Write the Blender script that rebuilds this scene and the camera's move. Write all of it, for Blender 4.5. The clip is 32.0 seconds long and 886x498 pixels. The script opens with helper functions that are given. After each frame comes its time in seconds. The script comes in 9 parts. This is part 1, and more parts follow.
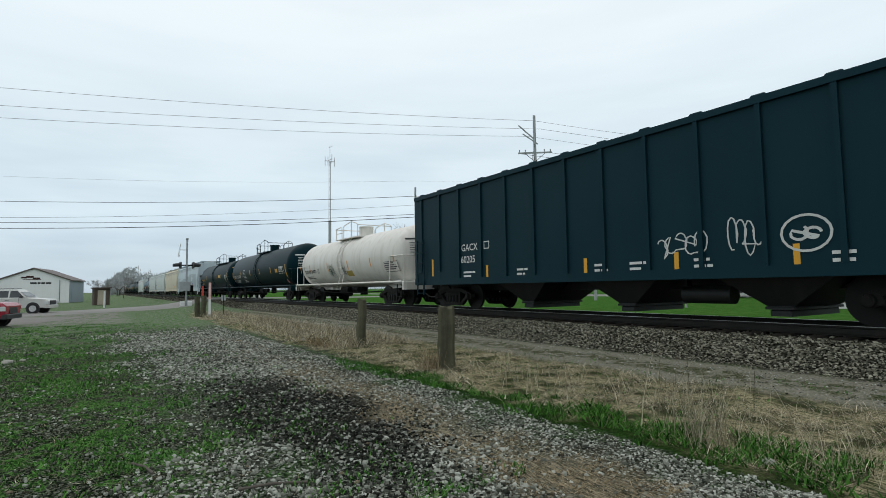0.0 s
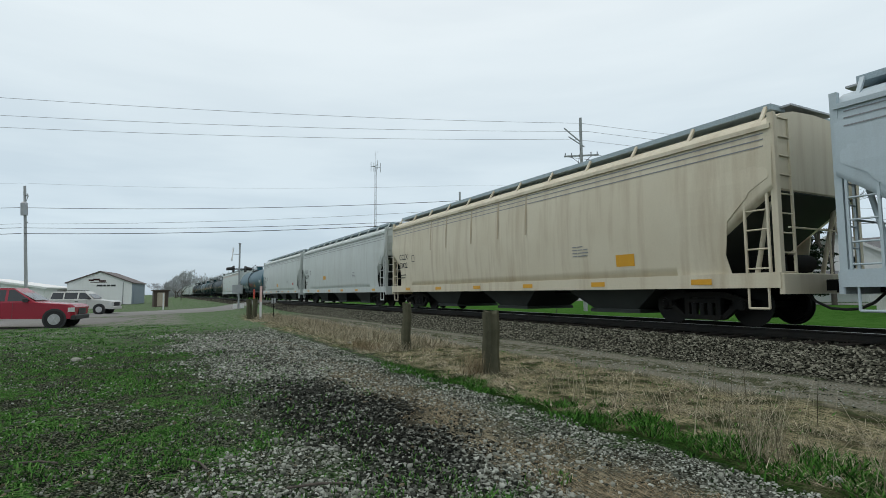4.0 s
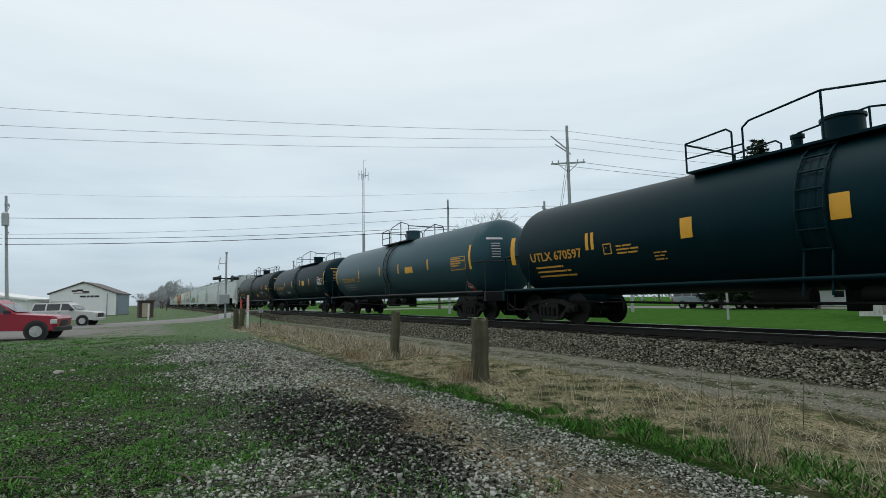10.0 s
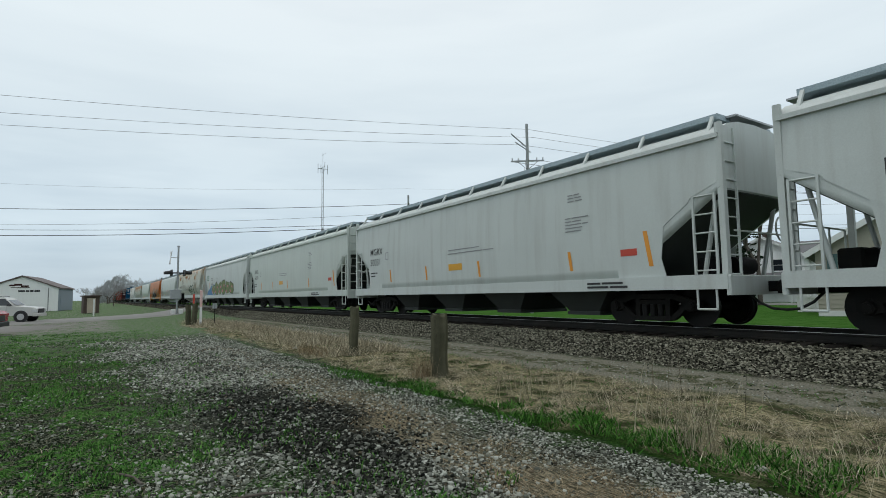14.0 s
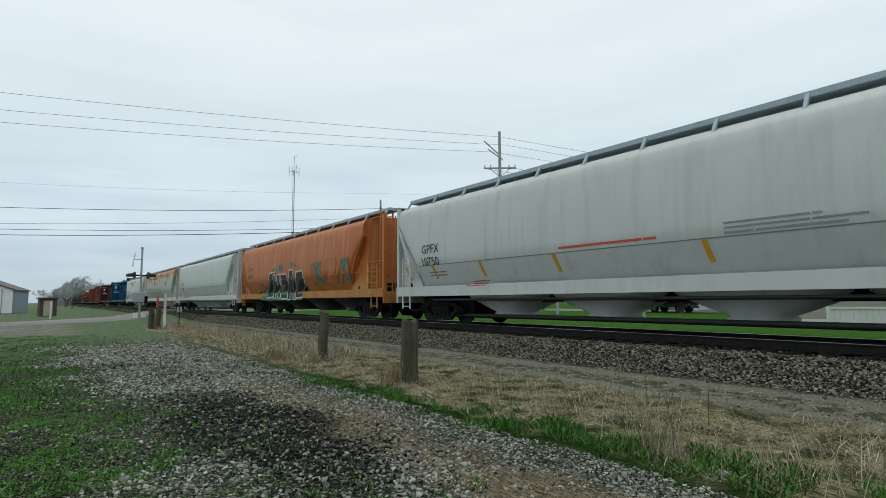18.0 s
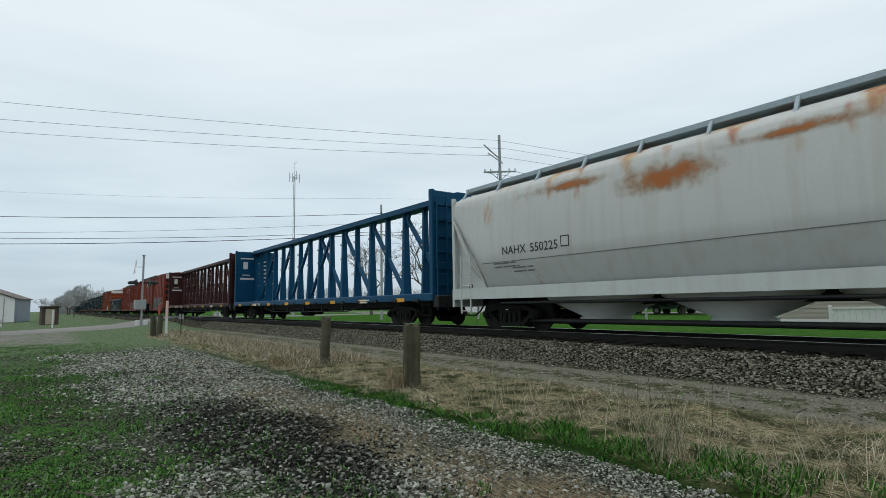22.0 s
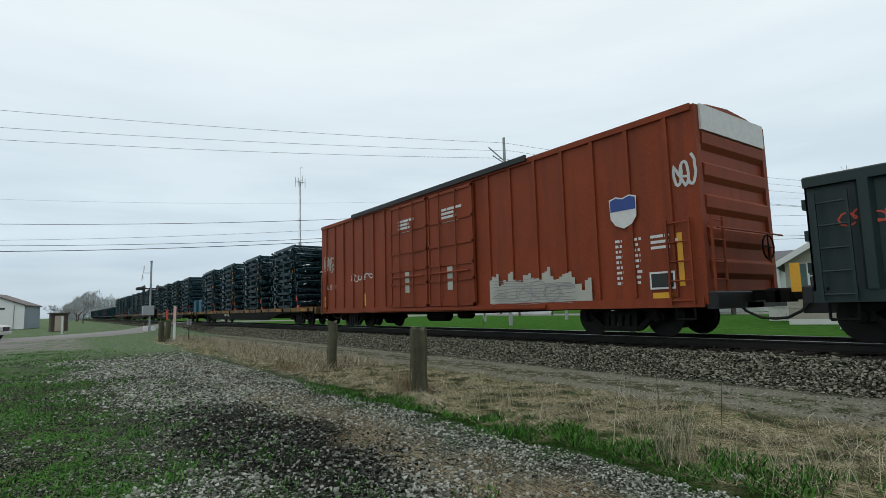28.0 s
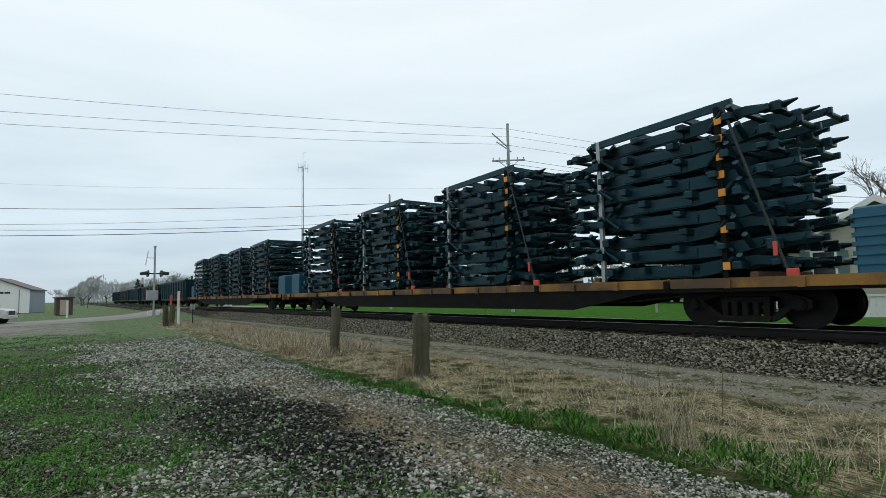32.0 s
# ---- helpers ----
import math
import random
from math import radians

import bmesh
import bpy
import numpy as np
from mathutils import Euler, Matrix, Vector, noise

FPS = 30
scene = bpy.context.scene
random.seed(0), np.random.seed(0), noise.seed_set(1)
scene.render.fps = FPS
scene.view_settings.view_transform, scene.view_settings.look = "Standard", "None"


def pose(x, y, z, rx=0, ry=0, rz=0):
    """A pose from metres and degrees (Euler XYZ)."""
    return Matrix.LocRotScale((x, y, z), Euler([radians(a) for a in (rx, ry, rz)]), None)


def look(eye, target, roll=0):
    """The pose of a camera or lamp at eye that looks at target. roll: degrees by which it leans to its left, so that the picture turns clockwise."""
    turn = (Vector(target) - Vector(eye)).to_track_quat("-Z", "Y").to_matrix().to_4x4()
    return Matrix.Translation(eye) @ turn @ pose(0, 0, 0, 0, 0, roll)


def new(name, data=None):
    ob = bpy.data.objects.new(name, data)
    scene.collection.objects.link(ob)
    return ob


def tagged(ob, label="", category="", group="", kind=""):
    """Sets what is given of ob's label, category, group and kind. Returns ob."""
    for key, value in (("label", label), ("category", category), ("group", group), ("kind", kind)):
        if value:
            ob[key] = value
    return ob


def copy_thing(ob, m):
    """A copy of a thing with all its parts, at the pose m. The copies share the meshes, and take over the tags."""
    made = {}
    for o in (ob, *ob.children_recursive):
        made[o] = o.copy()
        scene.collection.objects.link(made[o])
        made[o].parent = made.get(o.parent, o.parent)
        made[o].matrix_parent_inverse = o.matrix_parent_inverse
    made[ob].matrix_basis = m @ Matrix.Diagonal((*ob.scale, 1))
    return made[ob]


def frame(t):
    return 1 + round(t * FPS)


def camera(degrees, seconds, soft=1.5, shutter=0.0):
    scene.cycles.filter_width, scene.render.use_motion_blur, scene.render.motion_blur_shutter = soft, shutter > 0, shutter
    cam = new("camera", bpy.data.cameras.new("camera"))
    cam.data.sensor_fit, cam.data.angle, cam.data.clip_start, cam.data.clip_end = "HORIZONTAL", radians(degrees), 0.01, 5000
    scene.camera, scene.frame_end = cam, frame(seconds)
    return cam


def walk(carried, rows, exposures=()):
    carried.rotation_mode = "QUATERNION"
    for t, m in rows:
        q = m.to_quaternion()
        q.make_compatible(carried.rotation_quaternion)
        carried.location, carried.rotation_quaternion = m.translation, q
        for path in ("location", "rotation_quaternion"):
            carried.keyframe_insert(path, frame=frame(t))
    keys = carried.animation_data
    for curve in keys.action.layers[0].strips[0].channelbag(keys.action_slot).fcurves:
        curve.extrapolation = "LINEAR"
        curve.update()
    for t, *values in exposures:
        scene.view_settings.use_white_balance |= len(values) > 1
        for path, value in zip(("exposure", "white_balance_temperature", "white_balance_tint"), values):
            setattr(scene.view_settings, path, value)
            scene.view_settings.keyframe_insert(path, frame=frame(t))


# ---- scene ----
# ---- camera ----
EYE = Vector((0.0, 0.0, 1.5))


def aim(yaw, pitch, roll):
    """Camera pose at the eye: yaw from the track's normal towards its far end, pitch up, roll, in degrees."""
    a, b = radians(yaw), radians(pitch)
    return look(EYE, EYE + Vector((-math.sin(a) * math.cos(b), math.cos(a) * math.cos(b), math.sin(b))), roll)


cam = camera(79.42, 32.0, soft=0.6)
walk(cam, [
    (0, aim(57.21, 4.13, -0.81)), (0.5, aim(56.78, 4.41, -0.47)), (1, aim(56.68, 4.08, -1.00)), (1.5, aim(57.50, 4.04, -0.79)),
    (2, aim(59.47, 4.35, -0.49)), (2.5, aim(60.83, 4.51, -0.09)), (3, aim(61.56, 4.47, -0.10)), (3.5, aim(61.88, 4.59, -0.25)),
    (5.5, aim(61.87, 4.81, -0.86)), (6, aim(61.80, 4.87, -0.85)), (6.5, aim(61.70, 4.99, -0.90)), (7, aim(61.44, 4.99, -0.97)),
    (7.5, aim(61.23, 5.12, -1.13)), (8, aim(61.01, 5.22, -1.23)), (8.5, aim(60.93, 5.29, -1.16)), (9, aim(60.89, 5.16, -1.16)),
    (9.5, aim(60.98, 5.33, -0.94)), (10, aim(60.73, 5.47, -0.97)), (10.5, aim(60.53, 5.67, -1.12)), (11, aim(60.22, 5.75, -1.30)),
    (11.5, aim(59.45, 5.71, -1.38)), (12, aim(58.73, 5.55, -1.27)), (12.5, aim(58.07, 5.38, -1.19)), (13, aim(57.51, 5.22, -1.02)),
    (13.5, aim(57.03, 5.04, -0.89)), (14, aim(56.44, 4.95, -0.84)), (14.5, aim(55.94, 5.13, -0.81)), (16.5, aim(54.75, 5.38, -0.72)),
    (17, aim(53.83, 5.43, -0.53)), (17.5, aim(53.31, 5.41, -0.34)), (18, aim(53.39, 5.51, -0.34)), (18.5, aim(53.52, 5.48, -0.30)),
    (19, aim(53.59, 5.44, -0.40)), (19.5, aim(53.58, 5.44, -0.55)), (20, aim(53.52, 5.54, -0.69)), (20.5, aim(53.61, 5.86, -0.76)),
    (21, aim(53.57, 5.86, -0.91)), (21.5, aim(53.54, 5.88, -1.03)), (22, aim(53.50, 5.96, -0.97)), (22.5, aim(53.58, 5.93, -0.87)),
    (23, aim(53.81, 5.80, -0.75)), (23.5, aim(53.93, 5.66, -0.71)), (24, aim(54.07, 5.58, -0.69)), (24.5, aim(54.09, 5.62, -0.75)),
    (25, aim(53.99, 5.73, -0.94)), (25.5, aim(53.93, 5.80, -1.19)), (27.5, aim(54.23, 6.12, -1.50)), (28, aim(54.12, 6.29, -1.50)),
    (28.5, aim(54.21, 6.25, -1.40)), (29, aim(54.53, 5.91, -1.31)), (29.5, aim(54.72, 5.52, -1.18)), (30, aim(54.74, 5.26, -1.11)),
    (30.5, aim(54.62, 5.19, -1.02)), (31, aim(54.58, 4.92, -1.16)), (31.5, aim(54.45, 4.87, -1.11)), (32, aim(54.45, 4.84, -1.19)),
], exposures=((0, 0.1), (2, 0.0), (25, 0.0), (29, 0.07), (32, 0.12)))

# ---- light: overcast spring day ----
world = bpy.data.worlds.new("overcast_sky")
scene.world = world
world.use_nodes = True
wn, wl = world.node_tree.nodes, world.node_tree.links
wn.clear()
w_out, w_bg = wn.new("ShaderNodeOutputWorld"), wn.new("ShaderNodeBackground")
w_geo, w_sep = wn.new("ShaderNodeTexCoord"), wn.new("ShaderNodeSeparateXYZ")
w_sky = wn.new("ShaderNodeTexSky")
w_sky.sky_type, w_sky.sun_disc = "NISHITA", False
w_sky.sun_elevation, w_sky.sun_rotation = radians(71), radians(143)
w_ramp = wn.new("ShaderNodeValToRGB")
for pos, col in ((0.0, (0.50, 0.60, 0.68, 1)), (0.035, (0.53, 0.64, 0.72, 1)), (0.11, (0.65, 0.77, 0.845, 1)), (0.24, (0.70, 0.81, 0.87, 1)), (0.42, (0.84, 0.93, 0.97, 1)), (1.0, (0.96, 1.03, 1.06, 1))):
    e = w_ramp.color_ramp.elements.new(pos)
    e.color = col
w_ramp.color_ramp.elements.remove(w_ramp.color_ramp.elements[0])
w_ramp.color_ramp.elements.remove(w_ramp.color_ramp.elements[-1])
w_noise, w_map, w_mul = wn.new("ShaderNodeTexNoise"), wn.new("ShaderNodeMapping"), wn.new("ShaderNodeMixRGB")
w_map.inputs["Scale"].default_value = (1.7, 1.7, 11.0)
w_noise.inputs["Scale"].default_value, w_noise.inputs["Detail"].default_value = 1.8, 4.0
w_cr = wn.new("ShaderNodeValToRGB")
w_cr.color_ramp.elements[0].position, w_cr.color_ramp.elements[0].color = 0.36, (0.90, 0.92, 0.945, 1)
w_cr.color_ramp.elements[1].position, w_cr.color_ramp.elements[1].color = 0.64, (1.12, 1.105, 1.095, 1)
w_mul.blend_type = "MULTIPLY"
w_low = wn.new("ShaderNodeMapRange")         # cloud layers show towards the horizon
for i, v in ((1, 0.08), (2, 0.36), (3, 1.0), (4, 0.22)):
    w_low.inputs[i].default_value = v
wl.new(w_sep.outputs["Z"], w_low.inputs[0])
wl.new(w_low.outputs[0], w_mul.inputs[0])
w_skym, w_mix = wn.new("ShaderNodeMixRGB"), wn.new("ShaderNodeMixRGB")
w_skym.blend_type, w_skym.inputs[0].default_value, w_skym.inputs[2].default_value = "MULTIPLY", 1.0, (0.09, 0.09, 0.09, 1)
w_mix.inputs[0].default_value = 0.9
wl.new(w_geo.outputs["Generated"], w_sep.inputs[0])
wl.new(w_sep.outputs["Z"], w_ramp.inputs[0])
wl.new(w_geo.outputs["Generated"], w_map.inputs[0])
wl.new(w_map.outputs[0], w_noise.inputs["Vector"])
wl.new(w_noise.outputs[0], w_cr.inputs[0])
wl.new(w_ramp.outputs[0], w_mul.inputs[1])
wl.new(w_cr.outputs[0], w_mul.inputs[2])
wl.new(w_sky.outputs[0], w_skym.inputs[1])
wl.new(w_skym.outputs[0], w_mix.inputs[1])
wl.new(w_mul.outputs[0], w_mix.inputs[2])
wl.new(w_mix.outputs[0], w_bg.inputs[0])
w_bg.inputs[1].default_value = 1.0
wl.new(w_bg.outputs[0], w_out.inputs[0])

sun_data = bpy.data.lights.new("sun", "SUN")
sun_data.energy, sun_data.angle, sun_data.color = 0.5, radians(30), (1.0, 0.97, 0.93)
sun = new("sun", sun_data)
sun.matrix_world = look((0, 0, 60), (12, 16, 0))

# ---- mesh and material helpers ----
class Shape:
    """Collects vertices and faces of one part."""

    def __init__(self):
        self.v, self.f, self.s = [], [], []

    def add(self, verts, faces, smooth=False):
        n = len(self.v)
        self.v += [tuple(p) for p in verts]
        self.f += [tuple(i + n for i in q) for q in faces]
        self.s += [smooth] * len(faces)
        return self

    def box(self, x0, x1, y0, y1, z0, z1):
        p = [(x, y, z) for x in (x0, x1) for y in (y0, y1) for z in (z0, z1)]
        return self.add(p, [(0, 1, 3, 2), (4, 6, 7, 5), (0, 4, 5, 1), (2, 3, 7, 6), (0, 2, 6, 4), (1, 5, 7, 3)])

    def rbox(self, x0, x1, y0, y1, z0, z1, b=0.02):
        """A box with bevelled upright and top edges."""
        ring = lambda d, z: [(x0 + d, y0 + d + b, z), (x0 + d + b, y0 + d, z), (x1 - d - b, y0 + d, z), (x1 - d, y0 + d + b, z), (x1 - d, y1 - d - b, z), (x1 - d - b, y1 - d, z), (x0 + d + b, y1 - d, z), (x0 + d, y1 - d - b, z)]
        p = ring(0, z0) + ring(0, z1 - b) + ring(b * 0.8, z1)
        f = [tuple(range(7, -1, -1)), tuple(range(16, 24))]
        for k in (0, 8):
            f += [(k + i, k + (i + 1) % 8, k + 8 + (i + 1) % 8, k + 8 + i) for i in range(8)]
        return self.add(p, f)

    def bar(self, a, b, r, n=6, r2=None):
        """A round bar from a to b."""
        a, b = Vector(a), Vector(b)
        d = (b - a).normalized()
        u = d.orthogonal().normalized()
        w = d.cross(u)
        r2 = r if r2 is None else r2
        ring = [(math.cos(6.2832 * i / n), math.sin(6.2832 * i / n)) for i in range(n)]
        p = [a + u * (c * r) + w * (s * r) for c, s in ring] + [b + u * (c * r2) + w * (s * r2) for c, s in ring]
        self.add(p, [(i, (i + 1) % n, n + (i + 1) % n, n + i) for i in range(n)], n > 4)
        return self.add(p, [tuple(range(n - 1, -1, -1)), tuple(range(n, 2 * n))])

    def path(self, pts, r, n=6):
        for a, b in zip(pts, pts[1:]):
            self.bar(a, b, r, n)
        return self

    def beam(self, a, b, w, d, up=(0, 0, 1)):
        """A rectangular beam from a to b, w wide and d deep."""
        a, b = Vector(a), Vector(b)
        t = (b - a).normalized()
        s = t.cross(Vector(up))
        s = (s if s.length > 1e-4 else t.orthogonal()).normalized() * w / 2
        u = s.cross(t).normalized() * d / 2
        p = [q + i * s + j * u for q in (a, b) for i, j in ((-1, -1), (1, -1), (1, 1), (-1, 1))]
        return self.add(p, [(3, 2, 1, 0), (4, 5, 6, 7), (0, 1, 5, 4), (1, 2, 6, 5), (2, 3, 7, 6), (3, 0, 4, 7)])

    def loft(self, sections, smooth=True, caps=True):
        """Skins closed sections of equal length."""
        n = len(sections[0])
        p = [q for sec in sections for q in sec]
        f = [(k * n + i, k * n + (i + 1) % n, (k + 1) * n + (i + 1) % n, (k + 1) * n + i) for k in range(len(sections) - 1) for i in range(n)]
        self.add(p, f, smooth)
        if caps:
            self.add(sections[0], [tuple(range(n - 1, -1, -1))])
            self.add(sections[-1], [tuple(range(n))])
        return self

    def prism(self, profile, x0, x1, smooth=False):
        """Extrudes a (y, z) outline along x."""
        return self.loft([[(x0, y, z) for y, z in profile], [(x1, y, z) for y, z in profile]], smooth)

    def mesh(self, name):
        me = bpy.data.meshes.new(name)
        me.from_pydata(self.v, [], self.f)
        me.polygons.foreach_set("use_smooth", self.s)
        bm = bmesh.new()
        bm.from_mesh(me)
        bmesh.ops.recalc_face_normals(bm, faces=bm.faces)
        bm.to_mesh(me)
        bm.free()
        return me


def part(name, shape, material, parent, label=""):
    """Links one mesh object under a thing or a part."""
    me = shape.mesh(name) if isinstance(shape, Shape) else shape
    if material and not me.materials:
        me.materials.append(material)
    ob = new(name, me)
    ob.parent = parent
    return tagged(ob, label)


def thing(name, shape, material, label, category, group="", kind="", m=None):
    """A top-level thing: a mesh, or an Empty when shape is None."""
    me = None
    if shape is not None:
        me = shape.mesh(name) if isinstance(shape, Shape) else shape
        if material and not me.materials:
            me.materials.append(material)
    ob = new(name, me)
    if m is not None:
        ob.matrix_basis = m
    return tagged(ob, label, category, group, kind)


def nodes_of(name):
    m = bpy.data.materials.new(name)
    m.use_nodes = True
    nt = m.node_tree
    return m, nt.nodes, nt.links, nt.nodes["Principled BSDF"]


def surface(name, base, second, rough=0.7, scale=3.0, metal=0.0, streak=0.0, streak_col=(0.1, 0.08, 0.06), bump=0.2, fine=40.0, blotch=0.5, vary=0.0, spec=0.4, tint=None, lo=0.35, hi=0.7, rust=None, rust_col=((0.34, 0.11, 0.035), (0.46, 0.32, 0.16))):
    """Paint, wood or stone: two colours mixed by a large noise, upright streaks, fine grain and relief."""
    m, n, l, b = nodes_of(name)
    tc = n.new("ShaderNodeTexCoord")
    big = n.new("ShaderNodeTexNoise")
    big.inputs["Scale"].default_value, big.inputs["Detail"].default_value = scale, 6.0
    l.new(tc.outputs["Object"], big.inputs["Vector"])
    mr = n.new("ShaderNodeMapRange")
    mr.inputs[1].default_value, mr.inputs[2].default_value, mr.inputs[4].default_value = lo, hi, blotch
    l.new(big.outputs[0], mr.inputs[0])
    mix = n.new("ShaderNodeMixRGB")
    mix.inputs[1].default_value, mix.inputs[2].default_value = (*base, 1), (*second, 1)
    l.new(mr.outputs[0], mix.inputs[0])
    col = mix.outputs[0]
    if streak > 0:
        mp, st, sr, sm = n.new("ShaderNodeMapping"), n.new("ShaderNodeTexNoise"), n.new("ShaderNodeMapRange"), n.new("ShaderNodeMixRGB")
        mp.inputs["Scale"].default_value = (3.2, 3.2, 0.28)
        st.inputs["Scale"].default_value, st.inputs["Detail"].default_value = 1.3, 5.0
        sr.inputs[1].default_value, sr.inputs[2].default_value, sr.inputs[4].default_value = 0.48, 0.78, streak
        sm.inputs[2].default_value = (*streak_col, 1)
        l.new(tc.outputs["Object"], mp.inputs[0])
        l.new(mp.outputs[0], st.inputs["Vector"])
        l.new(st.outputs[0], sr.inputs[0])
        l.new(sr.outputs[0], sm.inputs[0])
        l.new(col, sm.inputs[1])
        col = sm.outputs[0]
    if rust:
        amount, z0, z1 = rust          # how much, and the heights between which it thickens
        sx, zr, rm, rn = n.new("ShaderNodeSeparateXYZ"), n.new("ShaderNodeMapRange"), n.new("ShaderNodeMapping"), n.new("ShaderNodeTexNoise")
        l.new(tc.outputs["Object"], sx.inputs[0])
        l.new(sx.outputs["Z"], zr.inputs[0])
        zr.inputs[1].default_value, zr.inputs[2].default_value, zr.inputs[4].default_value = z0, z1, amount
        rm.inputs["Scale"].default_value = (1.5, 1.5, 0.55)
        rn.inputs["Scale"].default_value, rn.inputs["Detail"].default_value = 0.9, 9.0
        l.new(tc.outputs["Object"], rm.inputs[0])
        l.new(rm.outputs[0], rn.inputs["Vector"])
        ad, th, rc, rx = n.new("ShaderNodeMath"), n.new("ShaderNodeMapRange"), n.new("ShaderNodeMixRGB"), n.new("ShaderNodeMixRGB")
        l.new(rn.outputs[0], ad.inputs[0])
        l.new(zr.outputs[0], ad.inputs[1])
        th.interpolation_type = "SMOOTHSTEP"
        th.inputs[1].default_value, th.inputs[2].default_value, th.inputs[4].default_value = 0.68, 0.82, 0.92
        l.new(ad.outputs[0], th.inputs[0])
        rc.inputs[1].default_value, rc.inputs[2].default_value = (*rust_col[0], 1), (*rust_col[1], 1)
        fleck, fk = n.new("ShaderNodeTexNoise"), n.new("ShaderNodeMapRange")
        fleck.inputs["Scale"].default_value, fleck.inputs["Detail"].default_value = 2.6, 8.0
        fk.inputs[1].default_value, fk.inputs[2].default_value = 0.4, 0.62
        l.new(rm.outputs[0], fleck.inputs["Vector"])
        l.new(fleck.outputs[0], fk.inputs[0])
        l.new(fk.outputs[0], rc.inputs[0])
        l.new(th.outputs[0], rx.inputs[0])
        l.new(col, rx.inputs[1])
        l.new(rc.outputs[0], rx.inputs[2])
        col = rx.outputs[0]
    fi = n.new("ShaderNodeTexNoise")
    fi.inputs["Scale"].default_value, fi.inputs["Detail"].default_value = fine, 3.0
    l.new(tc.outputs["Object"], fi.inputs["Vector"])
    fr, fm = n.new("ShaderNodeMapRange"), n.new("ShaderNodeMixRGB")
    grain = 0.04 if bump <= 0.06 else 0.13
    fr.inputs[1].default_value, fr.inputs[2].default_value, fr.inputs[3].default_value, fr.inputs[4].default_value = 0.3, 0.7, 1 - grain, 1 + grain
    fm.blend_type, fm.inputs[0].default_value = "MULTIPLY", 1.0
    l.new(fi.outputs[0], fr.inputs[0])
    l.new(col, fm.inputs[1])
    l.new(fr.outputs[0], fm.inputs[2])
    col = fm.outputs[0]
    if vary > 0:
        oi, vr, vm = n.new("ShaderNodeObjectInfo"), n.new("ShaderNodeMapRange"), n.new("ShaderNodeMixRGB")
        vr.inputs[3].default_value, vr.inputs[4].default_value = 1 - vary, 1 + vary
        vm.blend_type, vm.inputs[0].default_value = "MULTIPLY", 1.0
        l.new(oi.outputs["Random"], vr.inputs[0])
        l.new(col, vm.inputs[1])
        l.new(vr.outputs[0], vm.inputs[2])
        col = vm.outputs[0]
    l.new(col, b.inputs["Base Color"])
    b.inputs["Roughness"].default_value, b.inputs["Metallic"].default_value = rough, metal
    b.inputs["Specular IOR Level"].default_value = spec
    if tint:
        b.inputs["Specular Tint"].default_value = (*tint, 1)
    if bump > 0:
        bu = n.new("ShaderNodeBump")
        bu.inputs["Strength"].default_value, bu.inputs["Distance"].default_value = bump if bump > 0.06 else bump * 0.3, 0.02
        l.new(fi.outputs[0], bu.inputs["Height"])
        l.new(bu.outputs[0], b.inputs["Normal"])
    return m


def island(name, cols, rough=0.8, spec=0.05):
    """Loose pieces in one mesh: each takes its own shade from a ramp."""
    m, n, l, b = nodes_of(name)
    g, r = n.new("ShaderNodeNewGeometry"), n.new("ShaderNodeValToRGB")
    while len(r.color_ramp.elements) < len(cols):
        r.color_ramp.elements.new(0.5)
    for i, c in enumerate(cols):
        r.color_ramp.elements[i].position, r.color_ramp.elements[i].color = i / (len(cols) - 1), (*c, 1)
    l.new(g.outputs["Random Per Island"], r.inputs[0])
    l.new(r.outputs[0], b.inputs["Base Color"])
    b.inputs["Roughness"].default_value, b.inputs["Specular IOR Level"].default_value = rough, spec
    return m


def glass(name, tint=(0.02, 0.025, 0.03)):
    m, n, l, b = nodes_of(name)
    b.inputs["Base Color"].default_value, b.inputs["Roughness"].default_value = (*tint, 1), 0.05
    b.inputs["Specular IOR Level"].default_value = 0.6
    return m


